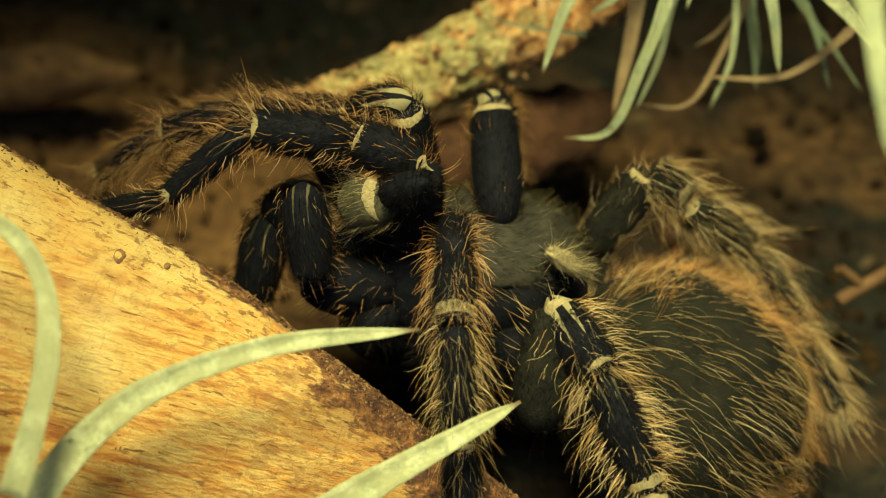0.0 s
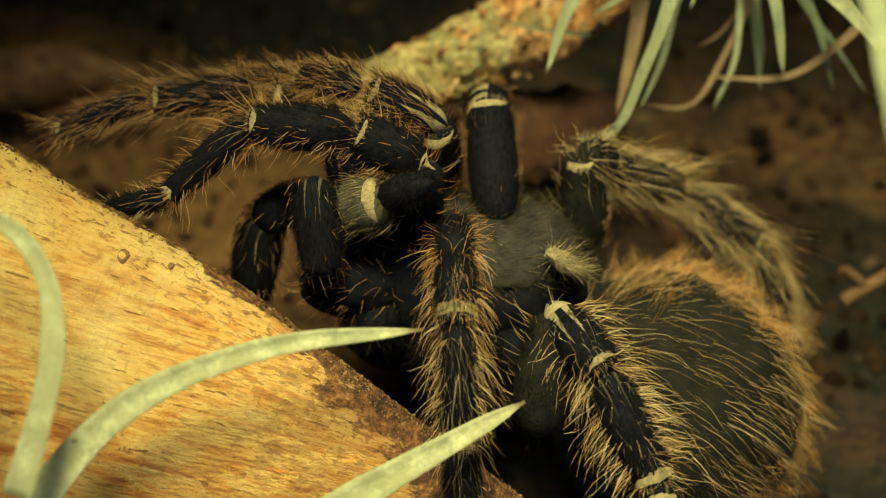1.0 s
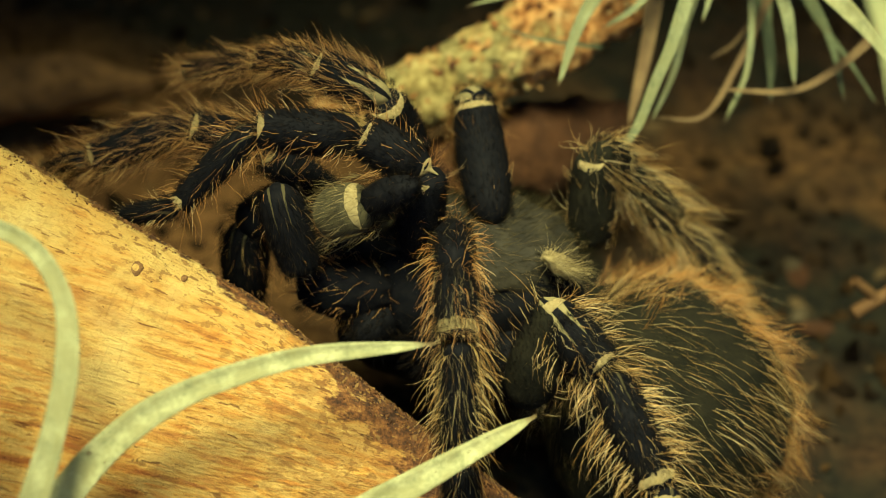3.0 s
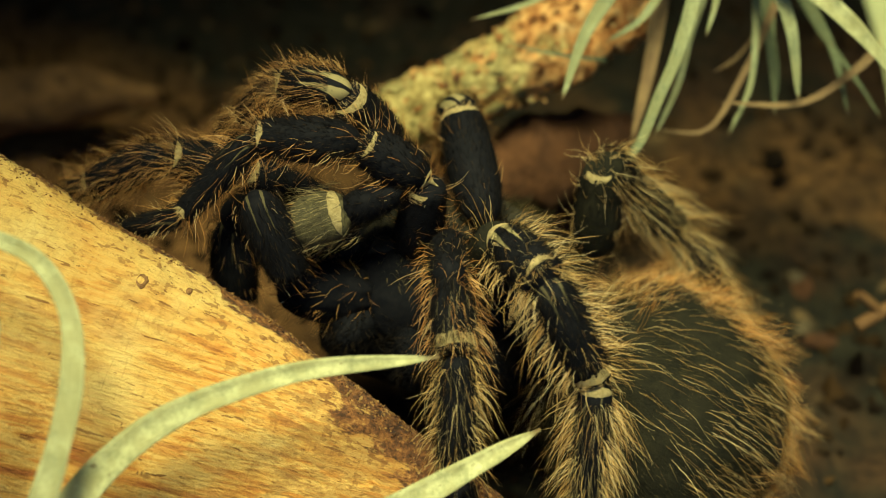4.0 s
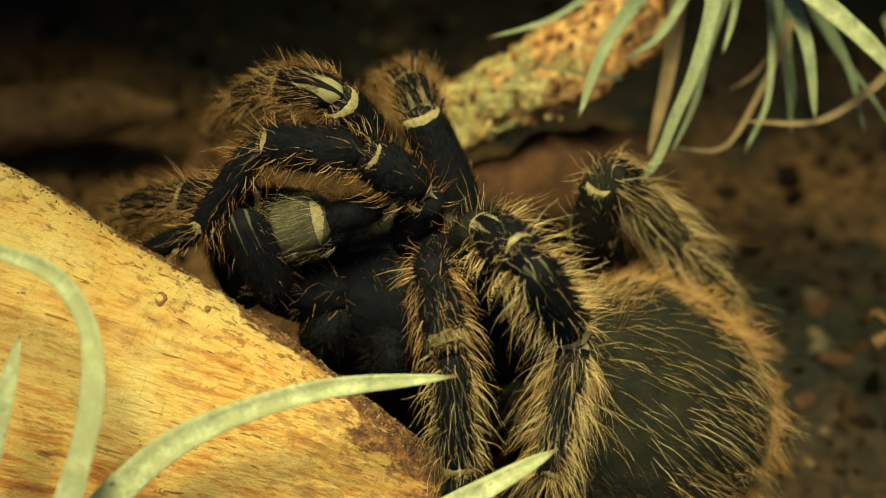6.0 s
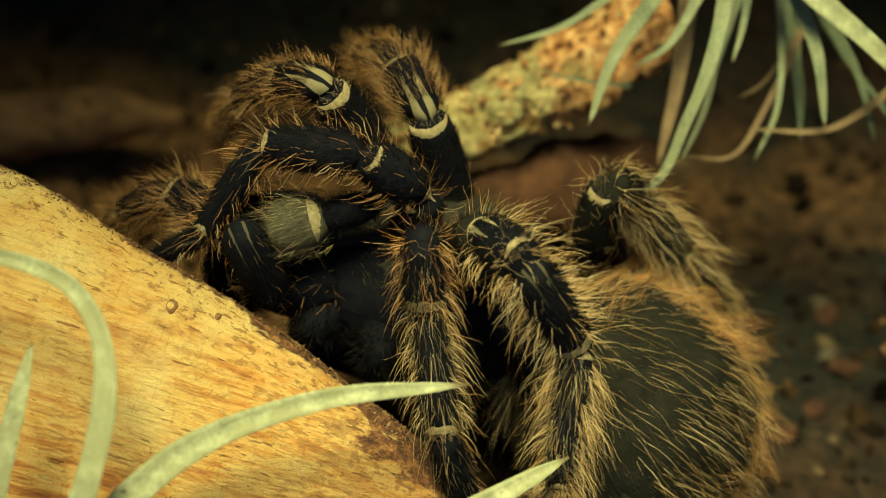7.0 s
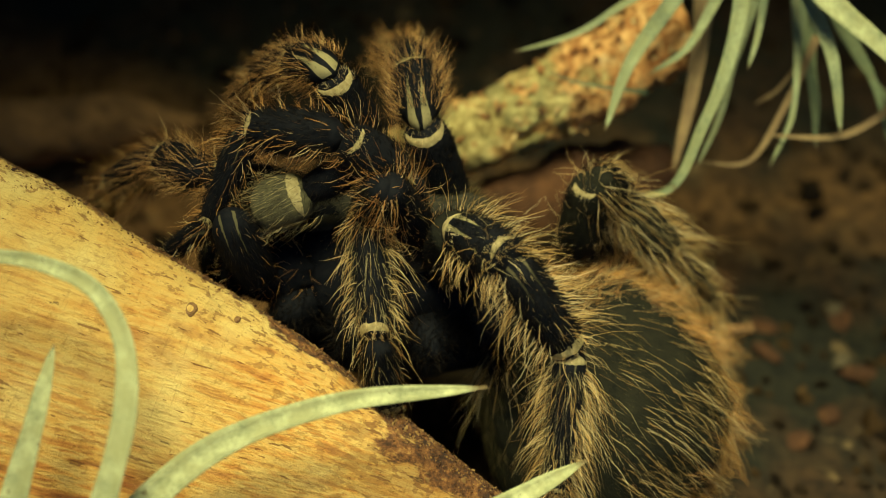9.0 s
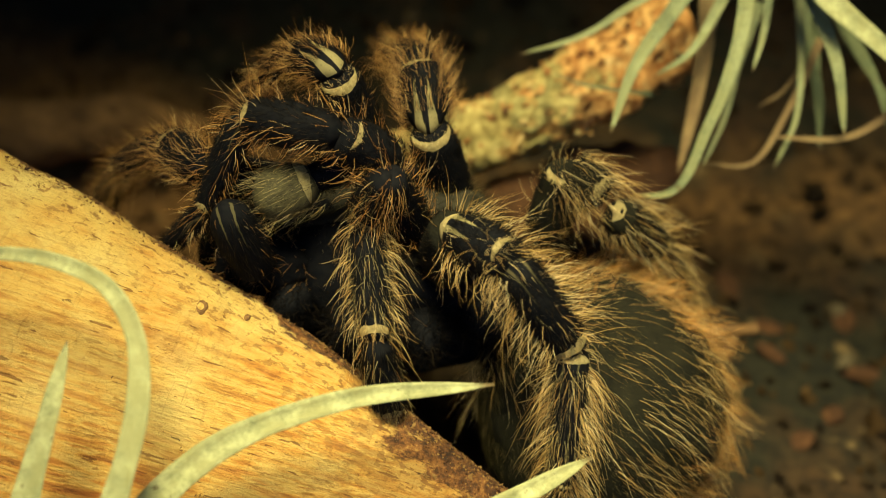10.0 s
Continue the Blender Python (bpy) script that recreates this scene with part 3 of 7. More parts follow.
def build_plants():
    front = plant("air_plant", (-0.0602, -0.0635, 0.0070), "pale green air plant leaves arching over the peeled log")
    leaves_of(front, [
        (((-0.0639, -0.0669, 0.0147), (-0.0573, -0.0581, 0.0263), (-0.0453, -0.0503, 0.0363), (-0.0263, -0.0431, 0.0418), (-0.0004, -0.0361, 0.0415)), 0.0052, LEAF),
        (((-0.0595, -0.0664, 0.0313), (-0.0569, -0.0608, 0.0392), (-0.0550, -0.0525, 0.0494), (-0.0564, -0.0464, 0.0567), (-0.0613, -0.0419, 0.0621), (-0.0704, -0.0387, 0.0643), (-0.0811, -0.0372, 0.0642), (-0.0956, -0.0378, 0.0614)), 0.0038, LEAF),
        (((-0.0268, -0.0607, 0.0109), (-0.0106, -0.0534, 0.0200), (0.0019, -0.0471, 0.0246), (0.0167, -0.0393, 0.0293)), 0.006, LEAF),
        (((-0.0741, -0.0639, 0.0286), (-0.0723, -0.0582, 0.0366), (-0.0701, -0.0526, 0.0446), (-0.0683, -0.0451, 0.0534)), 0.0046, LEAF),
    ])
    hanging = plant("air_plant", (0.0515, 0.0706, 0.0814), "hanging grey-green air plant with long curling leaves")
    leaves_of(hanging, [
        (((0.0425, 0.0653, 0.0818), (0.0336, 0.0553, 0.0717), (0.0249, 0.0460, 0.0608), (0.0207, 0.0389, 0.0493)), 0.0052, LEAF_GREEN),
        (((0.0373, 0.0654, 0.0753), (0.0237, 0.0599, 0.0688), (0.0149, 0.0569, 0.0636), (0.0007, 0.0543, 0.0595)), 0.0024, LEAF_GREEN),
        (((0.0473, 0.0687, 0.0756), (0.0434, 0.0632, 0.0680), (0.0371, 0.0568, 0.0594), (0.0300, 0.0537, 0.0556)), 0.0032, LEAF_GREEN),
        (((0.0437, 0.0820, 0.0757), (0.0431, 0.0739, 0.0641), (0.0416, 0.0636, 0.0494), (0.0378, 0.0517, 0.0326)), 0.006, LEAF_DRY),
        (((0.0481, 0.0631, 0.0815), (0.0480, 0.0554, 0.0721), (0.0464, 0.0490, 0.0648), (0.0412, 0.0396, 0.0516), (0.0335, 0.0340, 0.0376), (0.0262, 0.0350, 0.0362)), 0.0042, LEAF_GREEN),
        (((0.0544, 0.0680, 0.0774), (0.0540, 0.0625, 0.0694), (0.0531, 0.0583, 0.0634), (0.0513, 0.0541, 0.0575)), 0.0026, LEAF_GREEN),
        (((0.0568, 0.0664, 0.0818), (0.0634, 0.0594, 0.0710), (0.0682, 0.0533, 0.0616), (0.0714, 0.0457, 0.0469)), 0.0048, LEAF_GREEN),
        (((0.0569, 0.0586, 0.0811), (0.0667, 0.0537, 0.0729), (0.0782, 0.0490, 0.0650), (0.0929, 0.0437, 0.0523)), 0.005, LEAF),
        (((0.0682, 0.0686, 0.0592), (0.0614, 0.0588, 0.0457), (0.0531, 0.0513, 0.0357), (0.0433, 0.0508, 0.0360)), 0.0022, LEAF_DRY),
        (((0.0618, 0.0701, 0.0691), (0.0632, 0.0610, 0.0557), (0.0622, 0.0535, 0.0450), (0.0583, 0.0483, 0.0378)), 0.0023, LEAF_GREEN),
        (((0.0964, 0.0638, 0.0598), (0.0841, 0.0555, 0.0491), (0.0751, 0.0515, 0.0443), (0.0561, 0.0498, 0.0438)), 0.0026, LEAF_DRY),
        (((0.0655, 0.0790, 0.0709), (0.0655, 0.0703, 0.0583), (0.0679, 0.0647, 0.0500), (0.0698, 0.0561, 0.0374)), 0.0034, LEAF_SHADED),
        (((0.0671, 0.0753, 0.0724), (0.0752, 0.0673, 0.0601), (0.0807, 0.0620, 0.0518), (0.0851, 0.0538, 0.0395)), 0.0034, LEAF_SHADED),
        (((0.0537, -0.0452, 0.1112), (0.0557, -0.0491, 0.1056), (0.0573, -0.0540, 0.0990), (0.0589, -0.0596, 0.0912)), 0.0042, LEAF_GREEN),
        (((0.0530, 0.0673, 0.0680), (0.0487, 0.0584, 0.0560), (0.0464, 0.0518, 0.0469), (0.0417, 0.0449, 0.0376)), 0.0026, LEAF_GREEN),
        (((0.0654, 0.0760, 0.0621), (0.0651, 0.0678, 0.0506), (0.0639, 0.0610, 0.0413), (0.0596, 0.0546, 0.0327)), 0.0026, LEAF_SHADED),
        (((0.0682, 0.0800, 0.0605), (0.0690, 0.0724, 0.0500), (0.0706, 0.0672, 0.0426), (0.0705, 0.0619, 0.0352)), 0.0036, LEAF_SHADED),
        (((0.0725, 0.0757, 0.0611), (0.0800, 0.0694, 0.0518), (0.0861, 0.0653, 0.0456), (0.0942, 0.0590, 0.0362)), 0.002, LEAF_SHADED),
        (((0.0698, 0.0763, 0.0552), (0.0649, 0.0714, 0.0489), (0.0612, 0.0686, 0.0451), (0.0563, 0.0665, 0.0427)), 0.0016, LEAF_DRY),
        (((0.0308, 0.0569, 0.0496), (0.0226, 0.0568, 0.0504), (0.0144, 0.0571, 0.0516), (0.0074, 0.0581, 0.0538)), 0.0011, LEAF_SHADED),
    ])


# ---- litter ----
def build_litter():
    rng = np.random.default_rng(5)
    v, f = [], []
    for _ in range(1500):
        x, y = rng.uniform(-0.16, 0.2), rng.uniform(-0.06, 0.22)
        s = rng.uniform(0.0008, 0.0035) * (1 if rng.random() < 0.9 else 1.8)
        rot = Euler(rng.uniform(0, 6.28, 3)).to_matrix()
        z = ground_height(x, y) + s * 0.2
        n0 = len(v)
        for p in ((1, 0, 0), (-1, 0.2, 0), (0, 0.8, 0.1), (0.1, -0.7, 0), (0.1, 0, 0.5), (-0.1, 0, -0.5)):
            q = rot @ Vector([c * s * rng.uniform(0.7, 1.3) for c in p])
            v.append((x + q.x, y + q.y, z + q.z))
        f += [tuple(n0 + i for i in t) for t in ((0, 2, 4), (2, 1, 4), (1, 3, 4), (3, 0, 4), (2, 0, 5), (1, 2, 5), (3, 1, 5), (0, 3, 5))]
    ob = linked("soil_crumbs", v, f, CHIP, smooth=False)
    tagged(ob, "loose soil crumbs and bark chips on the ground", "soil", kind="stuff")
    for spot, size, turn, stone in (
        ((0.0901, 0.0851, 0.0038), 3.6, 20, 1), ((0.0921, 0.0828, 0.0111), 5.0, 70, 0), ((0.0692, 0.0624, 0.0014), 4.2, 140, 0), ((0.0931, 0.0599, -0.0041), 5.5, 200, 0),
        ((0.0727, 0.0333, -0.0142), 4.0, 30, 0), ((0.0828, 0.0448, -0.0074), 4.5, 250, 0), ((0.0607, 0.0895, 0.0058), 5.0, 100, 0), ((0.0699, 0.0742, 0.0014), 4.4, 320, 0), ((0.0889, 0.0634, 0.0013), 3.4, 60, 1),
    ):
        chip = ellipsoid("pebble" if stone else "bark_chip", (0, 0, 0), (size, size * 0.62, size * (0.6 if stone else 0.25)), PEBBLE if stone else REDWOOD, None, 14, 20, 0.35, 420)
        x, y = spot[0], spot[1]
        chip.matrix_world = pose(x, y, ground_height(x, y) + size * 0.12 * MM, 8, -10, turn)
        tagged(chip, "pale tan pebble half sunk in the soil" if stone else "reddish flat bark chip on the soil", "pebble" if stone else "bark chip", group="pebbles" if stone else "bark chips")
    for points, r in (
        (((0.1056, 0.0435, -0.0020), (0.0982, 0.0400, -0.0047), (0.0930, 0.0378, -0.0074)), 0.0016),
        (((0.0982, 0.0400, -0.0047), (0.0952, 0.0398, -0.0013), (0.0918, 0.0400, 0.0008)), 0.0012),
        (((0.0588, 0.0386, -0.0010), (0.0536, 0.0378, -0.0016), (0.0474, 0.0369, -0.0004)), 0.0014),
        (((0.0536, 0.0378, -0.0016), (0.0527, 0.0360, -0.0040), (0.0520, 0.0351, -0.0071)), 0.0012),
    ):
        c = bpy.data.curves.new("twig", "CURVE")
        c.dimensions, c.bevel_depth, c.bevel_resolution = "3D", r, 2
        s = c.splines.new("NURBS")
        s.points.add(len(points) - 1)
        for p, q in zip(s.points, points):
            p.co = (*q, 1)
        s.use_endpoint_u = True
        c.materials.append(TWIG)
        tagged(new("twig", c), "short orange-brown twig on the soil", "twig", group="litter twigs")


# ---- the tarantula ----
tarantula = tagged(new("tarantula"), "large black hairy tarantula with cream leg joints creeping over a log", "spider")
spider = {}


def place(x, y, z):
    return Matrix.Translation((x * MM, y * MM, z * MM))


def bone(a, b, start=None):
    """The pose of a leg piece that starts at a and points to b, its back towards the light; millimetres."""
    a, b = Vector(a) * MM, Vector(b) * MM
    x = (b - a).normalized()
    z = Vector((-0.1, -0.55, 0.8))
    z = (z - x * z.dot(x)).normalized()
    m = Matrix((x, z.cross(x), z)).transposed().to_4x4()
    m.translation = Vector(start) * MM if start else a
    return m


def crescent(seg, x0, skin, w, seed, span, squash):
    """A raised, uneven cream band over the back of a joint."""
    v, cols = [], 30
    for k in range(cols + 1):
        u = k / cols
        a = math.pi * (span[0] + span[1] * u)
        q = max(0.12, math.sin(math.pi * u) ** 0.8) * (1.4 + 0.7 * noise.noise(Vector((u * 4, seed, 0.4))) + 0.25 * noise.noise(Vector((u * 15, seed, 2.4))))
        back = 0.35 * w * math.sin(math.pi * u)
        for dx, lift in ((-1.0, -0.1), (-0.7, 0.06), (-0.2, 0.1), (0.2, 0.06), (0.4, -0.12)):
            x = x0 - back * 0.5 + dx * w * q * 0.62
            r = float(np.interp(x, *skin)) + lift * MM + 0.08 * MM * noise.noise(Vector((u * 25, dx, seed)))
            v.append((x, math.cos(a) * r, math.sin(a) * r * squash))
    f = [(k * 5 + j, k * 5 + j + 1, k * 5 + j + 6, k * 5 + j + 5) for k in range(cols) for j in range(4)]
    linked("joint_band", v, f, CREAM, seg, "cream joint band")


def leg_piece(key, name, length, r0, r1, mat, ring, long_hairs, hair_len, short_hairs, lean=1.15, gold=None, seed=1, rim=0.0, squash=1.0, cap_at=0.55, hair_width=0.037, flank_share=0.78, collar=0.0, pelt=0, pelt_mat=None):
    """One leg segment: skin, cream joint band at its far end, long bristles and short fuzz. Millimetres."""
    L, r0, r1 = length * MM, r0 * MM, r1 * MM
    rng = np.random.default_rng(seed)

    def radius(s):
        s = np.clip(s, 0, 1)
        return (r0 + (r1 - r0) * s) * (0.9 + 0.22 * np.sin(np.pi * np.clip(s * 0.9 + 0.08, 0, 1)))
    back = 2.4 * MM if mat is STRIPED or collar and name == "metatarsus" else 0.15 * r0
    st = []
    for s in np.linspace(0, 1, 22):
        r = float(radius(s))
        near, far = max(0.0, 1 - s * L / (0.9 * r)), max(0.0, 1 - (1 - s) * L / (cap_at * r))
        cap = math.sqrt(max(0.04, 1 - max(near, far) ** 2))
        st.append((s * L - back * (1 - s) ** 4, r * cap * (0.78 + 0.22 * min(1.0, s * L / (1.6 * r)))))
    v, f = lathe(st, 28, squash, 0.03)
    seg = linked(name, v, f, mat, tarantula)
    spider[key] = seg
    skin = ([p[0] for p in st], [p[1] for p in st])
    if collar:
        crescent(seg, (1.6 if name == "metatarsus" else 0.5) * MM, skin, collar * MM, length + 1, (0.0, 1.0), squash)
    if rim:
        crescent(seg, 2.6 * MM, skin, rim * MM, length, (0.0, 1.0), squash)
        base = ellipsoid("trochanter", (-4.0, 0, 0), (7, r0 / MM * 0.56, r0 / MM * 0.56), CHITIN, seg, 20, 28, 0.05, 300)
        n = unit(rng.normal(size=(900, 3)))
        v, f = bristle_mesh((np.array([-4.0, 0, 0]) + n * np.array([7, r0 / MM * 0.56, r0 / MM * 0.56])) * MM, unit(n + rng.normal(0, 0.5, n.shape)), rng.normal(0, 0.2, n.shape), rng.uniform(0.8, 2.6, len(n)) * MM, rng.uniform(0.03, 0.05, len(n)) * MM)
        linked("fuzz", v, f, FUZZ, base)
    if ring:
        wide = ring > 1.55
        crescent(seg, L - (0.45 if wide else 0.3 if name == "femur" else 0.4) * r1, skin, ring * MM * (1.0 if wide else 1.3), length, (0.0, 1.0) if wide else (0.2, 0.5), squash)
        k = 110 if wide else 60
        a = rng.uniform(0.02, 0.98, k) * math.pi if wide else rng.uniform(0.22, 0.68, k) * math.pi
        x = L - rng.uniform(0.1, 0.8, k) * r1
        r = np.interp(x, *skin)
        nrm = np.stack([np.zeros(k), np.cos(a), np.sin(a)], 1)
        v, f = bristle_mesh(np.stack([x, np.cos(a) * r, np.sin(a) * r * squash], 1), unit(nrm * 0.6 + np.array([1.0, 0, 0]) + rng.normal(0, 0.35, (k, 3))), rng.normal(0, 0.3, (k, 3)), rng.uniform(0.4, 1.2, k) * MM, np.full(k, 0.022 * MM), 0.05)
        linked("band_hairs", v, f, GOLD, seg)
    for part, count, size, thick, stuff, out in (("bristles", int(long_hairs * 0.55), hair_len * 1.1, hair_width, gold or GOLD, lean), ("fuzz", short_hairs * 5, 1.4, 0.045, FUZZ, 0.7), ("lying_hairs", long_hairs // (6 if mat is STRIPED or flank_share > 0.9 else 4), 2.2 if flank_share > 0.9 else 2.8, 0.026, gold or GOLD, 0.22), ("pelt", pelt, 4.2, 0.03, pelt_mat, 0.3)):
        if not count:
            continue
        s = rng.uniform(0.0, 0.98, count) if part != "bristles" else rng.uniform(-0.03, 0.97, count)
        a = rng.uniform(-math.pi, math.pi, count)
        flank = rng.random(count) < (flank_share if part == "bristles" else 0.0)
        a = np.where(flank, np.where(rng.random(count) < 0.5, 0.0, math.pi) + rng.normal(0.1, 0.5, count), a)
        if collar:
            s = np.where((s < 0.11) & (np.sin(a) > -0.3), 0.11 + s, s)
        if ring > 1.5:
            s = np.where((s > 0.84) & (np.sin(a) > -0.3), s * 0.82, s)
        r = radius(s) * 0.97
        nrm = np.stack([np.zeros(count), np.cos(a), np.sin(a)], 1)
        root = np.stack([s * L, np.cos(a) * r, np.sin(a) * r * squash], 1)
        way = unit(nrm * out + np.array([1.0, 0, 0]) * rng.uniform(0.25, 0.75, count)[:, None] + rng.normal(0, 0.16, (count, 3)))
        bend = np.array([0.35 if lean > 1.5 else 0.8, 0, 0]) * rng.uniform(0.2, 1.3, count)[:, None] + rng.normal(0, 0.14, (count, 3)) - nrm * rng.uniform(0.05, 0.5, count)[:, None]
        if part == "bristles":
            # the last fifth stands round the far end like a tuft
            k = count // (14 if ring > 1.55 else 6)
            n = unit(rng.normal(size=(k, 3)))
            n[:, 0] = np.abs(n[:, 0]) * 0.8
            root[:k] = np.stack([L - 0.45 * r1 + n[:, 0] * 0.4 * r1, n[:, 1] * r1 * 0.95, n[:, 2] * r1 * 0.95], 1)
            way[:k] = unit(n + np.array([0.3, 0, 0]) + rng.normal(0, 0.15, (k, 3)))
            if name == "patella" and mat is not STRIPED:
                # a collar of bristles hides the rounded start of the piece
                q = slice(k, k + count // 6)
                n = unit(rng.normal(size=(count // 6, 3)))
                n[:, 0] = -np.abs(n[:, 0]) * 0.9
                root[q] = np.stack([0.5 * r0 + n[:, 0] * 0.6 * r0, n[:, 1] * r0 * 0.8, n[:, 2] * r0 * 0.8], 1)
                way[q] = unit(n + np.array([0.5, 0, 0]) + rng.normal(0, 0.25, (count // 6, 3)))
        ln = size * MM * rng.uniform(0.45, 1.15, count)
        v, f = bristle_mesh(root, way, bend, ln, np.full(count, thick * MM) * rng.uniform(0.7, 1.3, count), 0.06 if part == "bristles" else 0.0)
        linked(part, v, f, stuff, seg)
    return seg


def build_legs():
    s = 1.052
    rows = (
        # leg, piece, length, radii, skin, band, bristles, their length, fuzz, colour
        ("second leg", "femur", 19, 4.1, 3.9, CHITIN, 1.3, 110, 4.6, 300, RUST),
        ("second leg", "patella", 13.5, 3.9, 4.0, CHITIN, 0.7, 190, 4.8, 300, RUST),
        ("second leg", "tibia", 18.5, 4.0, 3.5, CHITIN, 0.9, 270, 5.0, 400, RUST),
        ("second leg", "metatarsus", 19.5, 2.9, 2.2, FAINT, 1.3, 220, 5.6, 300, RUST),
        ("second leg", "tarsus", 12, 2.1, 1.7, FAINT, 0.0, 130, 2.6, 200, GOLD),
        ("third leg", "femur", 20, 3.6, 3.4, CHITIN, 0.0, 240, 5.5, 300, RUST),
        ("third leg", "patella", 12.5, 3.5, 3.6, CHITIN, 2.4, 300, 5.2, 350, RUST),
        ("third leg", "tibia", 21.5, 3.3, 2.9, CHITIN, 1.6, 400, 5.6, 450, GOLD),
        ("third leg", "metatarsus", 16, 3.1, 2.6, CHITIN, 1.9, 90, 2.4, 350, RUST),
        ("hind leg", "femur", 21, 5.2, 4.4, BELLY, 0.0, 90, 5.0, 400, GOLD),
        ("hind leg", "patella", 14, 4.0, 4.1, STRIPED, 0.9, 300, 7.5, 350, GOLD),
        ("hind leg", "tibia", 20, 3.9, 3.4, FAINT, 2.6, 480, 7.8, 450, GOLD),
        ("hind leg", "metatarsus", 24, 3.1, 2.5, FAINT, 0.8, 800, 7.2, 450, GOLD),
        ("far hind leg", "femur", 20, 4.3, 4.0, BELLY, 1.53, 130, 4.0, 300, GOLD),
        ("far hind leg", "patella", 9.5, 4.1, 4.2, BELLY, 1.53, 260, 6.5, 300, GOLD),
        ("far hind leg", "tibia", 17.5, 4.0, 3.6, BELLY, 0.6, 460, 7.5, 300, GOLD),
        ("far hind leg", "metatarsus", 19, 3.3, 2.7, FAINT, 1.0, 460, 7.0, 300, GOLD),
        ("far hind leg", "tarsus", 17, 2.7, 2.2, FAINT, 0.0, 420, 7.0, 300, GOLD),
        ("far third leg", "femur", 25, 4.3, 4.4, CHITIN, 1.7, 30, 3.0, 300, BROWN),
        ("far third leg", "patella", 13, 4.2, 4.4, STRIPED, 0.8, 600, 4.2, 300, BROWN),
        ("far third leg", "tibia", 17, 4.0, 3.5, FAINT, 0.8, 600, 4.2, 300, BROWN),
        ("far second leg", "femur", 18, 4.1, 4.0, CHITIN, 1.6, 60, 3.5, 300, BROWN),
        ("far second leg", "patella", 13.5, 3.9, 3.7, STRIPED, 0.9, 420, 3.6, 300, BROWN),
        ("far second leg", "tibia", 15, 3.4, 2.8, FAINT, 0.9, 420, 3.6, 300, BROWN),
        ("far second leg", "metatarsus", 17, 2.4, 1.9, FAINT, 0.0, 320, 4.5, 300, BROWN),
        ("front leg", "femur", 20, 3.9, 3.9, CHITIN, 1.2, 90, 5.0, 300, BROWN),
        ("front leg", "patella", 14, 3.8, 3.9, CHITIN, 1.0, 300, 4.8, 300, BROWN),
        ("front leg", "tibia", 19.5, 3.8, 3.3, CHITIN, 1.0, 420, 5.0, 300, BROWN),
        ("front leg", "metatarsus", 17.5, 2.6, 2.1, FAINT, 1.0, 280, 5.0, 300, BROWN),
        ("pedipalp", "femur", 11.5, 5.6, 4.2, GREY, 0.0, 20, 2.0, 25, GOLD),
        ("pedipalp", "tibia", 17, 4.4, 3.6, FAINT, 0.0, 70, 2.6, 300, RUST),
        ("far pedipalp", "femur", 14, 4.0, 3.9, CHITIN, 0.0, 40, 3.0, 300, BROWN),
        ("far pedipalp", "tibia", 18, 4.7, 3.9, FAINT, 0.0, 160, 3.0, 300, BROWN),
    )
    pelts = {"third leg": (100, 140, 280, 120), "hind leg": (0, 90, 50, 520), "far hind leg": (0, 180, 420, 500, 500),
             "far third leg": (0, 160, 400), "far second leg": (0, 260, 260, 150), "front leg": (40, 220, 260, 160), "pedipalp": (300, 0, 0)}
    order = {"femur": 0, "patella": 1, "tibia": 2, "metatarsus": 3, "tarsus": 4}
    for i, (leg, piece, length, r0, r1, skin, band, hairs, size, fuzz, tint) in enumerate(rows):
        pelt = pelts[leg][order[piece]] if leg in pelts else 0
        if leg in ("far second leg", "far third leg", "front leg"):
            hairs, width = int(hairs * (1.5 if leg == "front leg" else 1.6)), 0.034
        else:
            width = 0.034 if leg == "second leg" else 0.037
        leg_piece(f"{leg} {piece}", piece, length * s, r0, r1, skin, band, hairs, size, fuzz, gold=tint, collar=2.2 if (leg, piece) in (("hind leg", "metatarsus"), ("hind leg", "patella"), ("second leg", "patella"), ("far hind leg", "tibia")) else 0.0, hair_width=width, lean=0.6 if leg == "far hind leg" else 1.7 if leg == "second leg" or leg == "hind leg" and piece != "metatarsus" else 1.15, flank_share=0.95 if skin is STRIPED or leg == "second leg" or leg == "hind leg" and piece != "metatarsus" else 0.78, seed=100 + i, pelt=pelt, pelt_mat=BROWN if tint is BROWN else OLIVE, rim=2.4 if skin is GREY else 0.0, cap_at=0.7 if skin is GREY else 0.3 if band > 2 else 0.95 if band > 1.55 else 0.55)


def ellipsoid(name, centre, radii, mat, parent, rows=40, cols=64, lumps=0.03, freq=200.0, label=""):
    v, f = [], []
    for j in range(rows + 1):
        th = math.pi * (0.004 + 0.992 * j / rows)
        for k in range(cols):
            ph = 2 * math.pi * k / cols
            n = Vector((math.cos(th), math.sin(th) * math.cos(ph), math.sin(th) * math.sin(ph)))
            q = 1 + lumps * noise.fractal(n * freq * 0.01, 1.0, 2.0, 4)
            v.append(tuple((centre[i] + n[i] * radii[i] * q) * MM for i in range(3)))
    for j in range(rows):
        for k in range(cols):
            a, b = j * cols + k, j * cols + (k + 1) % cols
            f.append((a, a + cols, b + cols, b))
    f.append(tuple(range(cols)))
    f.append(tuple(rows * cols + k for k in range(cols))[::-1])
    return linked(name, v, f, mat, parent, label)


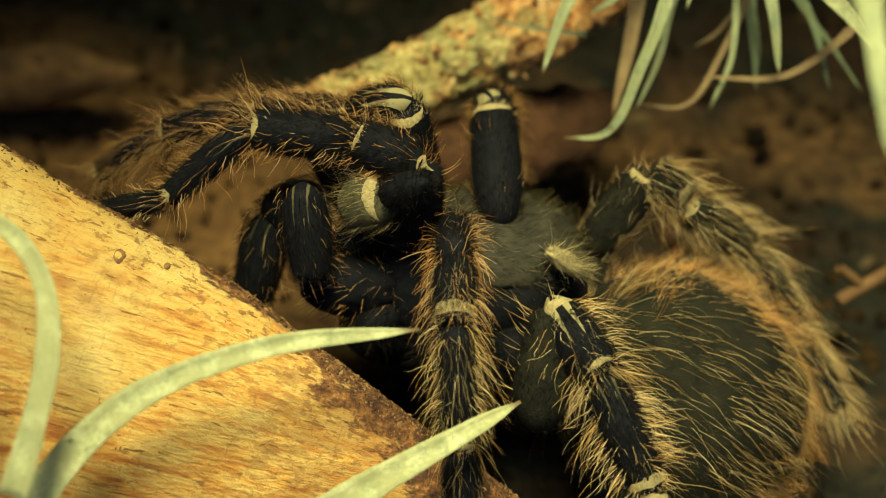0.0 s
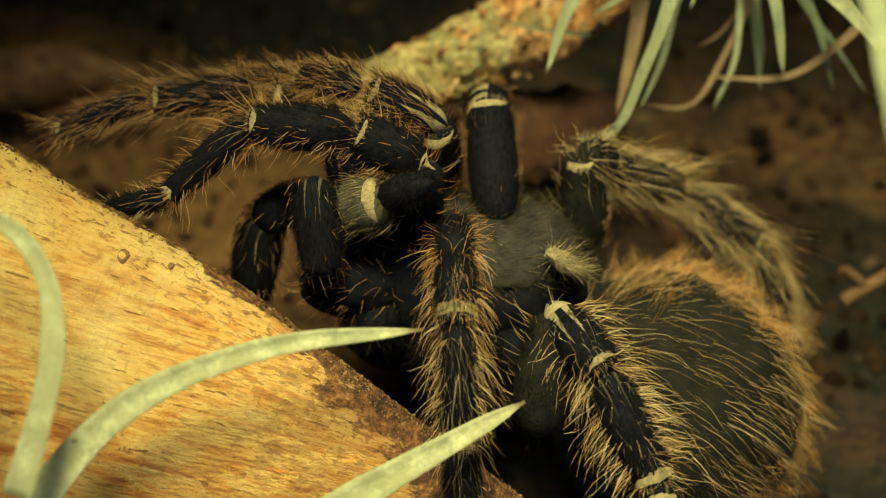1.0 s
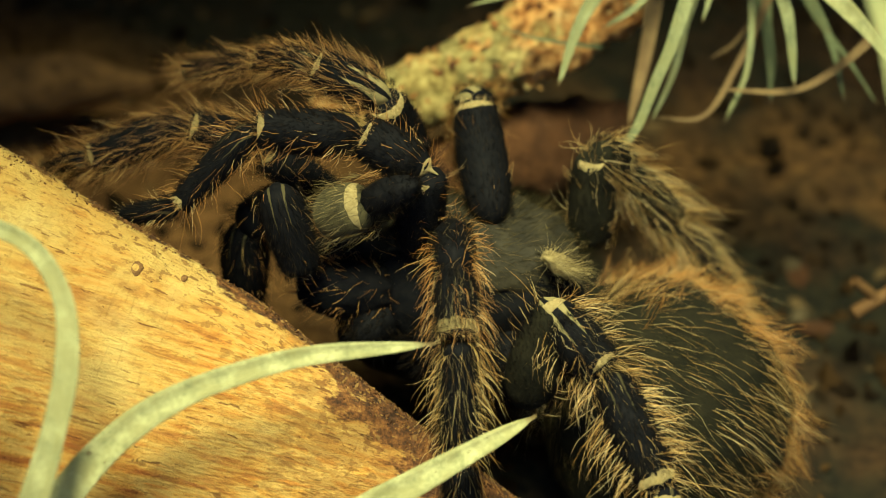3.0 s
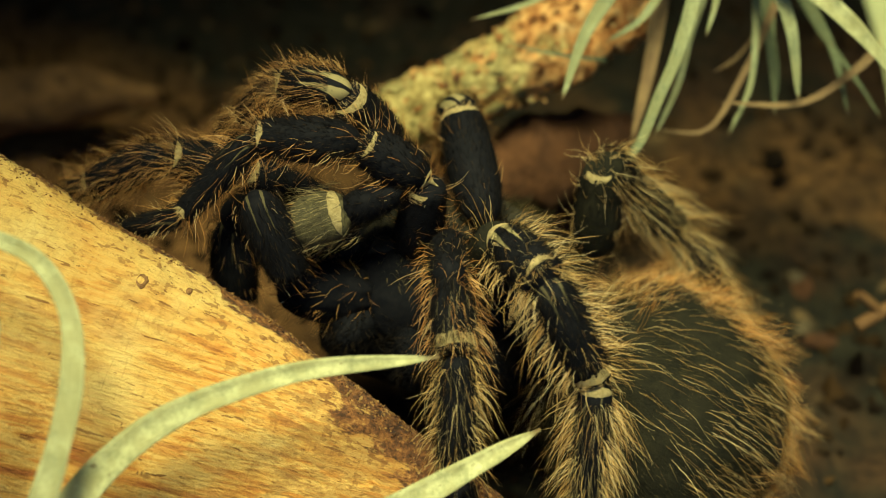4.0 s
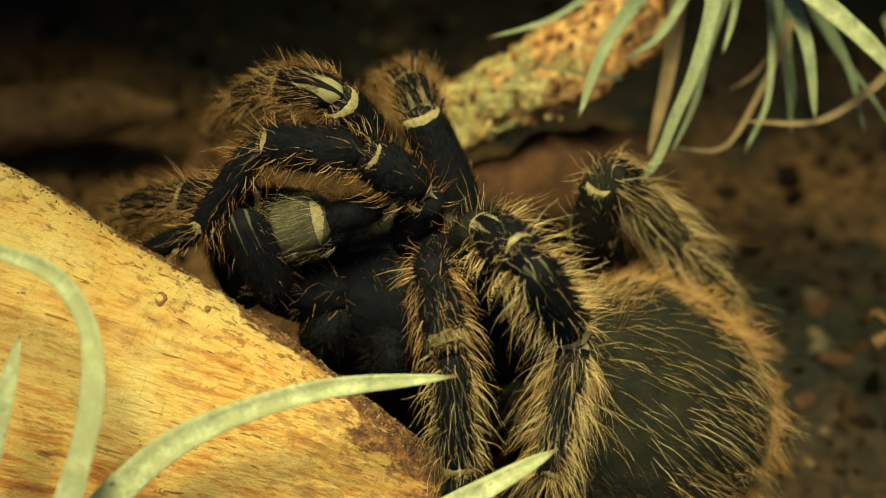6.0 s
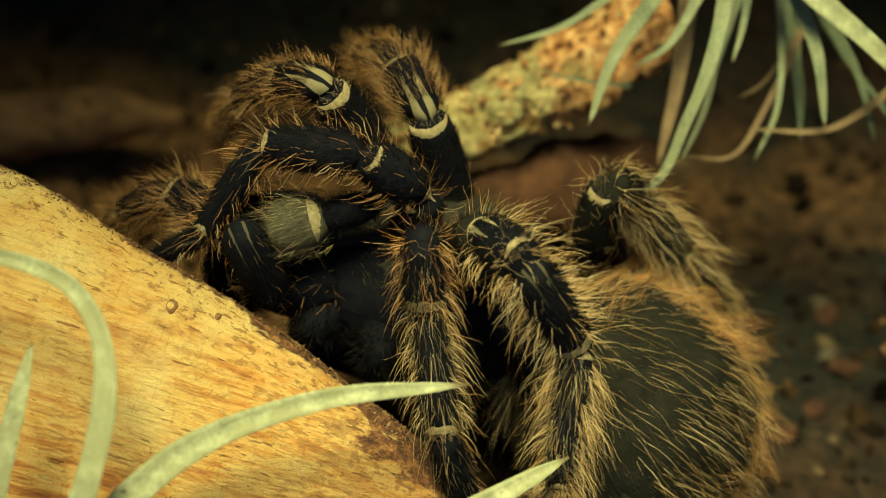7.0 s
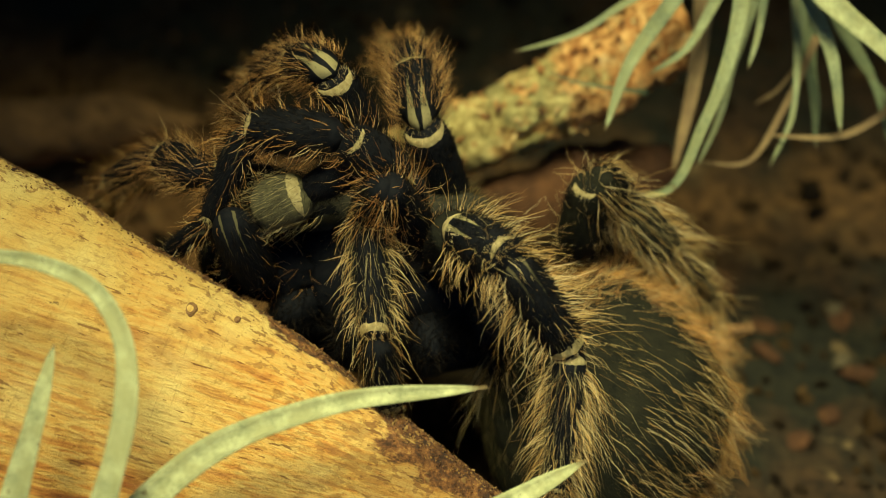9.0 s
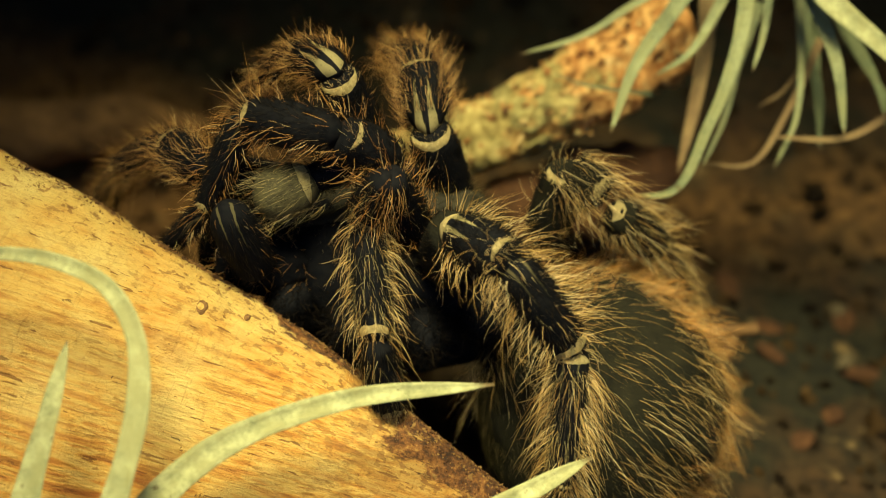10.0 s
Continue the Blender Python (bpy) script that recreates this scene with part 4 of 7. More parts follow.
def build_body():
    ellipsoid("cephalothorax", (0, 3, -9), (23, 17, 15), CHITIN, tarantula, lumps=0.06, freq=300)
    shell = ellipsoid("carapace", (2, 4, -1.5), (19, 15, 8.5), CARAPACE, tarantula, lumps=0.08, freq=330, label="tan velvety carapace")
    rng = np.random.default_rng(9)
    n = unit(rng.normal(size=(2200, 3)) + np.array([0, 0, 0.5]))
    way = unit(n + np.array([0.9, 0, 0]) + rng.normal(0, 0.25, n.shape))
    v, f = bristle_mesh(np.array([2, 4, -1.5]) * MM + n * np.array([19, 15, 8.5]) * MM, way, rng.normal(0, 0.15, n.shape), rng.uniform(1.5, 5.0, len(n)) * MM, rng.uniform(0.03, 0.05, len(n)) * MM)
    linked("bristles", v, f, DOWN, shell)
    for y in (-5, 6):
        jaw = ellipsoid("chelicera", (-23, y - 2, -5), (10, 5, 6.5), CHITIN, tarantula, lumps=0.06, freq=300, label="dark hairy jaw")
        n = unit(rng.normal(size=(260, 3)))
        way = unit(n + np.array([-0.7, 0, -0.3]) + rng.normal(0, 0.25, n.shape))
        v, f = bristle_mesh(np.array([-23, y - 2, -5]) * MM + n * np.array([10, 5, 6.5]) * MM, way, rng.normal(0, 0.15, n.shape), rng.uniform(1.0, 4.5, len(n)) * MM, rng.uniform(0.03, 0.06, len(n)) * MM)
        linked("bristles", v, f, BROWN, jaw)
    fold = ellipsoid("waist_fold", (0, 0, 0), (4.4, 1.7, 1.9), CREAM, tarantula, 18, 26, 0.3, 420, "cream fold behind the carapace")
    n = unit(rng.normal(size=(420, 3)) + np.array([0.4, 0.0, 0.3]))
    way = unit(n + np.array([0.8, 0.3, 0.3]) + rng.normal(0, 0.25, n.shape))
    v, f = bristle_mesh(n * np.array([4.4, 1.7, 1.9]) * MM, way, rng.normal(0, 0.2, n.shape), rng.uniform(1.2, 4.2, len(n)) * MM, rng.uniform(0.025, 0.04, len(n)) * MM)
    linked("bristles", v, f, OLIVE, fold)
    fold.matrix_basis = pose(0.0178, -0.0078, 0.0034, 0, 36, 0)
    ellipsoid("sternum", (0, 7, -24), (28, 15, 13), CHITIN, tarantula, 24, 36, 0.06, 300)
    for x, y, z, lean in ((-15, -4, -11, 25), (-5, -8, -13, 5), (7, -8, -14, -12), (16, -4, -14, -30), (-14, 14, -9, 150), (-4, 17, -10, 175), (7, 17, -11, 190), (15, 13, -12, 210)):
        cx = ellipsoid("coxa", (0, 0, 0), (5, 12.5, 5.5), CHITIN, tarantula, 20, 28, 0.06, 300)
        n = unit(rng.normal(size=(2200, 3)))
        v, f = bristle_mesh(n * np.array([5, 12.5, 5.5]) * MM, unit(n + rng.normal(0, 0.5, n.shape)), rng.normal(0, 0.2, n.shape), rng.uniform(1.2, 4.5, len(n)) * MM, rng.uniform(0.03, 0.06, len(n)) * MM)
        linked("fuzz", v, f, FUZZ, cx)
        cx.matrix_basis = pose(x * MM, y * MM, z * MM, 0, 0, -lean)
    radii = np.array([26.5, 26.0, 24.5])
    ab = ellipsoid("abdomen", (0, 0, 0), tuple(radii), BELLY, tarantula, 60, 90, 0.05, 260, "grey-black hairy abdomen")

    def egg(p):
        """Narrows the underside of the abdomen towards the waist and draws its back out over the waist."""
        q = np.clip(-p[:, 0] / (radii[0] * MM), 0, 1)
        up = np.clip(p[:, 1] / (radii[1] * MM), 0, 1)
        under = np.where(p[:, 1] < 0, 1 - 0.32 * q ** 1.5, 1.0)
        return np.stack([p[:, 0] * (1 + 0.12 * q * up), p[:, 1] * under * (1 + 0.1 * q), p[:, 2] * (1 - 0.2 * q ** 1.5)], 1)
    co = np.empty(len(ab.data.vertices) * 3)
    ab.data.vertices.foreach_get("co", co)
    ab.data.vertices.foreach_set("co", egg(co.reshape(-1, 3)).ravel())
    ab.data.update()
    spider["abdomen"] = ab
    rng = np.random.default_rng(77)
    for name, count, size, thick, mat in (("bristles", 1450, 12.0, 0.028, GOLD), ("fringe", 300, 9.2, 0.036, FRINGE), ("pelt", 5200, 5.2, 0.028, BROWN), ("fuzz", 30000, 2.4, 0.035, DOWN)):
        n = unit(rng.normal(size=(count * 3, 3)))
        if name == "fringe":
            loose = rng.uniform(0.0, 1.0, len(n)) ** 1.5 * 0.8
        elif name == "pelt":
            # brown down spreads from the fringe in patches that thin out towards the flank
            patch = np.array([noise.fractal(Vector(p) * 3.2, 1.0, 2.0, 4) for p in n])
            loose = rng.uniform(-0.15, 0.75, len(n)) - 0.75 * patch
        if name in ("fringe", "pelt"):
            n = n[((n[:, 0] > loose) | (n[:, 1] > 0.2 + loose)) & (n[:, 2] < 0.5 + loose)]
        n = n[n[:, 1] > (-2 if name == "fuzz" else -0.5)][:count]
        k, m = len(n), 10 if name == "fringe" else 1
        # the bristles lie back, away from the waist; those of the fringe stand up in pointed locks
        away = np.array([1.0, 0.14, 0.1])
        tang = unit(away - n * (n @ away)[:, None])
        lift = rng.uniform(0.15, 0.5, k)[:, None] if m == 1 else rng.uniform(0.4, 1.8, k)[:, None]
        way = unit(tang + n * lift + rng.normal(0, 0.12 if m == 1 else 0.42, n.shape))
        bend = -n * rng.uniform(0.0, 0.22, k)[:, None] + np.array([0.0, -0.22 if name == "bristles" else 0.0, 0.0]) + rng.normal(0, 0.12, n.shape)
        size = size * MM * rng.uniform(0.4, 1.25, k)
        n, way, bend, size = (np.repeat(q, m, axis=0) for q in (n, way, bend, size))
        if m > 1:
            spread = rng.normal(0, 0.055, n.shape)
            n = unit(n + spread)
            way = unit(way - 2.4 * spread + rng.normal(0, 0.06, n.shape))
            size = size * rng.uniform(0.7, 1.1, len(n))
        v, f = bristle_mesh(egg(n * radii * MM * 0.99), way, bend, size, thick * MM * rng.uniform(0.7, 1.3, len(n)), {"fuzz": 0.0, "pelt": 0.0, "bristles": 0.05}.get(name, 0.1))
        linked(name, v, f, mat, ab)


build_ground()
build_walls()
build_logs()
build_plants()
build_litter()
build_legs()
build_body()


def motions():
    """The tarantula creeps forward and shifts its legs; millimetres, in its own space."""
    walk(tarantula, [
        (0, place(7.39, 2.82, 29.79)),
        (0.5, place(7.18, 2.81, 29.68)),
        (1, place(6.64, 2.82, 29.54)),
        (1.5, place(6.20, 2.55, 29.70)),
        (2, place(5.51, 2.70, 29.57)),
        (2.5, place(5.00, 3.01, 30.43)),
        (2.7, place(4.79, 3.18, 30.87)),
        (3.3, place(2.07, 3.46, 32.03)),
        (3.8, place(-0.20, 3.69, 33.00)),
        (4, place(-1.03, 3.75, 33.34)),
        (4.5, place(-3.07, 4.25, 33.69)),
        (5, place(-4.93, 4.53, 34.80)),
        (5.5, place(-6.79, 4.63, 35.41)),
        (6.3, place(-10.12, 5.44, 37.18)),
        (7, place(-13.03, 6.13, 38.73)),
        (7.5, place(-15.24, 7.04, 39.48)),
        (8, place(-17.47, 7.50, 40.59)),
        (8.5, place(-19.26, 7.36, 41.24)),
        (9, place(-20.88, 6.68, 42.30)),
        (9.5, place(-22.53, 5.22, 43.64)),
        (10, place(-23.29, 4.92, 44.55)),
    ])
    walk(spider["abdomen"], [
        (0, bone((0, 0, 0), (41.91, -6.12, -30.99), (42.71, -7.12, -32.29))),
        (0.5, bone((0, 0, 0), (41.37, -6.20, -31.14), (42.17, -7.20, -32.44))),
        (1, bone((0, 0, 0), (40.84, -6.28, -31.29), (41.64, -7.28, -32.59))),
        (1.5, bone((0, 0, 0), (40.29, -6.30, -31.46), (41.09, -7.30, -32.76))),
        (2, bone((0, 0, 0), (39.80, -6.41, -31.54), (40.60, -7.41, -32.84))),
        (2.5, bone((0, 0, 0), (39.27, -6.43, -31.69), (40.07, -7.43, -32.99))),
        (2.7, bone((0, 0, 0), (39.06, -6.41, -31.76), (39.86, -7.41, -33.06))),
        (3.3, bone((0, 0, 0), (40.85, -6.30, -32.05), (41.65, -7.30, -33.35))),
        (3.8, bone((0, 0, 0), (42.35, -6.20, -32.30), (43.15, -7.20, -33.60))),
        (4, bone((0, 0, 0), (42.62, -6.02, -32.19), (43.42, -7.02, -33.49))),
        (4.5, bone((0, 0, 0), (43.26, -5.62, -31.95), (44.06, -6.62, -33.25))),
        (5, bone((0, 0, 0), (43.22, -5.39, -32.00), (44.02, -6.39, -33.30))),
        (5.5, bone((0, 0, 0), (43.58, -5.23, -32.02), (44.38, -6.23, -33.32))),
        (6.3, bone((0, 0, 0), (43.34, -5.43, -32.68), (44.14, -6.43, -33.98))),
        (7, bone((0, 0, 0), (43.13, -5.61, -33.26), (43.93, -6.61, -34.56))),
        (7.5, bone((0, 0, 0), (42.83, -5.93, -33.75), (43.63, -6.93, -35.05))),
        (8, bone((0, 0, 0), (42.43, -6.16, -34.39), (43.23, -7.16, -35.69))),
        (8.5, bone((0, 0, 0), (42.16, -6.28, -34.58), (42.96, -7.28, -35.88))),
        (9, bone((0, 0, 0), (41.79, -6.21, -34.91), (42.59, -7.21, -36.21))),
        (9.5, bone((0, 0, 0), (42.11, -6.06, -34.84), (42.91, -7.06, -36.14))),
        (10, bone((0, 0, 0), (42.32, -5.87, -34.89), (43.12, -6.87, -36.19))),
    ])
    walk(spider["second leg femur"], [
        (0, bone((-10.79, -3.39, 3.35), (-9.13, -7.20, 22.92))),
        (0.5, bone((-10.79, -3.33, 3.03), (-8.94, -6.60, 22.65))),
        (1, bone((-10.77, -3.63, 2.97), (-8.98, -5.83, 22.75))),
        (1.5, bone((-10.72, -4.21, 3.11), (-8.77, -5.24, 22.99))),
        (2, bone((-10.68, -4.82, 3.28), (-8.61, -5.00, 23.19))),
        (2.5, bone((-10.64, -5.20, 3.26), (-8.45, -5.56, 23.18))),
        (2.7, bone((-10.65, -5.03, 3.01), (-8.41, -5.85, 22.91))),
        (3.3, bone((-8.59, -4.27, 2.41), (-6.22, -6.37, 22.16))),
        (3.8, bone((-6.89, -3.51, 1.83), (-4.40, -6.58, 21.40))),
        (4, bone((-6.29, -3.09, 1.58), (-3.75, -6.55, 21.09))),
        (4.5, bone((-4.77, -2.40, 1.23), (-2.77, -6.68, 20.60))),
        (5, bone((-3.90, -2.88, 1.20), (-1.09, -8.09, 20.30))),
        (5.5, bone((-3.60, -2.31, 1.20), (-0.14, -7.99, 20.03))),
        (6.3, bone((-2.65, -1.98, 0.56), (1.38, -8.55, 18.97))),
        (7, bone((-1.82, -1.79, 0.08), (2.71, -9.08, 18.08))),
        (7.5, bone((-0.88, -2.34, -0.44), (3.36, -9.21, 17.81))),
        (8, bone((0.08, -3.09, -0.81), (3.79, -9.33, 17.77))),
        (8.5, bone((0.50, -3.79, -0.25), (3.96, -9.85, 18.48))),
        (9, bone((0.89, -4.05, 0.00), (4.08, -10.20, 18.77))),
        (9.5, bone((0.91, -3.66, -0.53), (4.08, -8.81, 18.49))),
        (10, bone((0.98, -3.75, -0.75), (3.41, -7.59, 18.70))),
    ])
    walk(spider["second leg patella"], [
        (0, bone((-9.13, -7.20, 22.92), (-22.03, -2.43, 25.58))),
        (0.5, bone((-8.94, -6.60, 22.65), (-22.00, -3.08, 26.86))),
        (1, bone((-8.98, -5.83, 22.75), (-22.05, -3.21, 27.80))),
        (1.5, bone((-8.77, -5.24, 22.99), (-21.74, -2.51, 27.75))),
        (2, bone((-8.61, -5.00, 23.19), (-21.55, -1.39, 27.41))),
        (2.5, bone((-8.45, -5.56, 23.18), (-21.12, -0.75, 26.68))),
        (2.7, bone((-8.41, -5.85, 22.91), (-21.07, -1.16, 26.66))),
        (3.3, bone((-6.22, -6.37, 22.16), (-18.78, -2.65, 27.04))),
        (3.8, bone((-4.40, -6.58, 21.40), (-16.80, -4.39, 27.66))),
        (4, bone((-3.75, -6.55, 21.09), (-16.04, -5.33, 28.12))),
        (4.5, bone((-2.77, -6.68, 20.60), (-14.28, -6.72, 28.49))),
        (5, bone((-1.09, -8.09, 20.30), (-13.38, -7.25, 27.88))),
        (5.5, bone((-0.14, -7.99, 20.03), (-11.96, -7.76, 27.87))),
        (6.3, bone((1.38, -8.55, 18.97), (-10.02, -8.98, 27.32))),
        (7, bone((2.71, -9.08, 18.08), (-8.33, -10.02, 26.82))),
        (7.5, bone((3.36, -9.21, 17.81), (-7.69, -10.89, 26.47))),
        (8, bone((3.79, -9.33, 17.77), (-6.80, -11.67, 26.80))),
        (8.5, bone((3.96, -9.85, 18.48), (-6.93, -11.74, 27.52))),
        (9, bone((4.08, -10.20, 18.77), (-7.06, -11.36, 27.89))),
        (9.5, bone((4.08, -8.81, 18.49), (-5.86, -12.43, 27.90))),
        (10, bone((3.41, -7.59, 18.70), (-6.24, -12.52, 27.78))),
    ])
    walk(spider["second leg tibia"], [
        (0, bone((-22.03, -2.43, 25.58), (-41.35, -2.28, 26.58))),
        (0.5, bone((-22.00, -3.08, 26.86), (-41.32, -1.87, 27.05))),
        (1, bone((-22.05, -3.21, 27.80), (-41.30, -1.48, 27.52))),
        (1.5, bone((-21.74, -2.51, 27.75), (-41.05, -1.95, 28.03))),
        (2, bone((-21.55, -1.39, 27.41), (-40.84, -2.49, 28.52))),
        (2.5, bone((-21.12, -0.75, 26.68), (-40.45, -2.90, 28.62))),
        (2.7, bone((-21.07, -1.16, 26.66), (-40.36, -3.01, 28.31))),
        (3.3, bone((-18.78, -2.65, 27.04), (-38.04, -3.02, 27.47))),
        (3.8, bone((-16.80, -4.39, 27.66), (-36.06, -3.20, 26.88))),
        (4, bone((-16.04, -5.33, 28.12), (-35.30, -3.43, 26.81))),
        (4.5, bone((-14.28, -6.72, 28.49), (-33.37, -3.67, 26.66))),
        (5, bone((-13.38, -7.25, 27.88), (-32.26, -3.83, 25.94))),
        (5.5, bone((-11.96, -7.76, 27.87), (-30.92, -4.20, 26.17))),
        (6.3, bone((-10.02, -8.98, 27.32), (-28.83, -4.74, 25.45))),
        (7, bone((-8.33, -10.02, 26.82), (-27.00, -5.18, 24.81))),
        (7.5, bone((-7.69, -10.89, 26.47), (-26.15, -5.15, 25.02))),
        (8, bone((-6.80, -11.67, 26.80), (-25.13, -5.76, 24.73))),
        (8.5, bone((-6.93, -11.74, 27.52), (-24.90, -5.55, 24.50))),
        (9, bone((-7.06, -11.36, 27.89), (-25.09, -5.21, 25.09))),
        (9.5, bone((-5.86, -12.43, 27.90), (-23.86, -6.00, 25.23))),
        (10, bone((-6.24, -12.52, 27.78), (-24.59, -6.41, 26.82))),
    ])
    walk(spider["second leg metatarsus"], [
        (0, bone((-41.35, -2.28, 26.58), (-56.79, -7.96, 14.36))),
        (0.5, bone((-41.32, -1.87, 27.05), (-56.57, -7.98, 14.81))),
        (1, bone((-41.30, -1.48, 27.52), (-56.36, -7.97, 15.23))),
        (1.5, bone((-41.05, -1.95, 28.03), (-55.94, -8.10, 15.43))),
        (2, bone((-40.84, -2.49, 28.52), (-55.56, -8.16, 15.52))),
        (2.5, bone((-40.45, -2.90, 28.62), (-54.64, -8.79, 15.05))),
        (2.7, bone((-40.36, -3.01, 28.31), (-54.51, -8.96, 14.73))),
        (3.3, bone((-38.04, -3.02, 27.47), (-52.01, -9.24, 13.91))),
        (3.8, bone((-36.06, -3.20, 26.88), (-49.92, -9.51, 13.26))),
        (4, bone((-35.30, -3.43, 26.81), (-49.15, -9.58, 13.05))),
        (4.5, bone((-33.37, -3.67, 26.66), (-46.74, -9.62, 12.40))),
        (5, bone((-32.26, -3.83, 25.94), (-45.05, -10.00, 11.34))),
        (5.5, bone((-30.92, -4.20, 26.17), (-43.20, -9.97, 10.97))),
        (6.3, bone((-28.83, -4.74, 25.45), (-40.66, -10.81, 9.99))),
        (7, bone((-27.00, -5.18, 24.81), (-38.45, -11.46, 9.09))),
        (7.5, bone((-26.15, -5.15, 25.02), (-36.41, -10.97, 8.35))),
        (8, bone((-25.13, -5.76, 24.73), (-34.90, -10.44, 7.51))),
        (8.5, bone((-24.90, -5.55, 24.50), (-34.11, -9.96, 7.09))),
        (9, bone((-25.09, -5.21, 25.09), (-33.07, -10.27, 7.21))),
        (9.5, bone((-23.86, -6.00, 25.23), (-31.07, -9.82, 6.65))),
        (10, bone((-24.59, -6.41, 26.82), (-32.86, -9.45, 8.52))),
    ])
    walk(spider["second leg tarsus"], [
        (0, bone((-56.79, -7.96, 14.36), (-69.04, -7.23, 11.22))),
        (0.5, bone((-56.57, -7.98, 14.81), (-68.63, -6.82, 11.21))),
        (1, bone((-56.36, -7.97, 15.23), (-68.22, -6.40, 11.18))),
        (1.5, bone((-55.94, -8.10, 15.43), (-67.62, -6.18, 11.05))),
        (2, bone((-55.56, -8.16, 15.52), (-67.03, -5.87, 10.81))),
        (2.5, bone((-54.64, -8.79, 15.05), (-66.27, -6.07, 10.94))),
        (2.7, bone((-54.51, -8.96, 14.73), (-66.13, -6.31, 10.56))),
        (3.3, bone((-52.01, -9.24, 13.91), (-63.61, -6.84, 9.58))),
        (3.8, bone((-49.92, -9.51, 13.26), (-61.50, -7.30, 8.78))),
        (4, bone((-49.15, -9.58, 13.05), (-60.73, -7.44, 8.50))),
        (4.5, bone((-46.74, -9.62, 12.40), (-58.17, -7.57, 7.49))),
        (5, bone((-45.05, -10.00, 11.34), (-56.33, -8.14, 6.08))),
        (5.5, bone((-43.20, -9.97, 10.97), (-54.41, -8.59, 5.37))),
        (6.3, bone((-40.66, -10.81, 9.99), (-51.46, -9.61, 3.62))),
        (7, bone((-38.45, -11.46, 9.09), (-48.87, -10.47, 2.08))),
        (7.5, bone((-36.41, -10.97, 8.35), (-46.46, -10.84, 0.72))),
        (8, bone((-34.90, -10.44, 7.51), (-44.25, -10.69, -0.92))),
        (8.5, bone((-34.11, -9.96, 7.09), (-43.38, -8.86, -1.25))),
        (9, bone((-33.07, -10.27, 7.21), (-42.24, -7.85, -0.94))),
        (9.5, bone((-31.07, -9.82, 6.65), (-40.30, -9.35, -1.91))),
        (10, bone((-32.86, -9.45, 8.52), (-41.05, -8.09, -0.85))),
    ])
    walk(spider["third leg femur"], [
        (0, bone((-3.87, -1.59, 6.33), (-2.69, -21.12, 14.08))),
        (0.5, bone((-3.87, -1.62, 6.35), (-2.68, -21.08, 14.28))),
        (1, bone((-3.86, -1.63, 6.36), (-2.67, -21.03, 14.47))),
        (1.5, bone((-3.86, -1.53, 6.30), (-2.60, -20.96, 14.28))),
        (2, bone((-3.86, -1.64, 6.37), (-2.61, -21.11, 14.21))),
        (2.5, bone((-3.81, -2.81, 7.19), (-2.50, -22.37, 14.97))),
        (2.7, bone((-3.79, -3.13, 7.41), (-2.53, -22.87, 14.70))),
        (3.3, bone((-1.94, -3.49, 6.88), (-0.55, -23.44, 13.52))),
        (3.8, bone((-0.39, -3.76, 6.43), (1.10, -23.88, 12.50))),
        (4, bone((0.16, -3.98, 6.40), (1.28, -24.18, 12.28))),
        (4.5, bone((1.54, -4.63, 6.35), (2.38, -24.93, 11.97))),
        (5, bone((2.21, -5.55, 6.02), (2.88, -25.85, 11.75))),
        (5.5, bone((2.51, -5.37, 6.23), (2.81, -25.85, 11.37))),
        (6.3, bone((3.38, -4.33, 4.98), (2.93, -23.39, 13.86))),
        (7, bone((4.19, -4.40, 4.57), (3.07, -21.75, 16.41))),
        (7.5, bone((5.13, -5.67, 4.36), (1.24, -18.66, 20.48))),
        (8, bone((6.13, -7.30, 4.38), (0.27, -18.51, 21.29))),
        (8.5, bone((6.49, -7.99, 4.75), (0.59, -18.02, 22.38))),
        (9, bone((6.83, -8.05, 4.65), (1.20, -17.91, 22.48))),
        (9.5, bone((6.82, -7.54, 3.88), (1.97, -17.17, 21.99))),
        (10, bone((6.85, -7.60, 3.44), (2.50, -16.53, 22.04))),
    ])
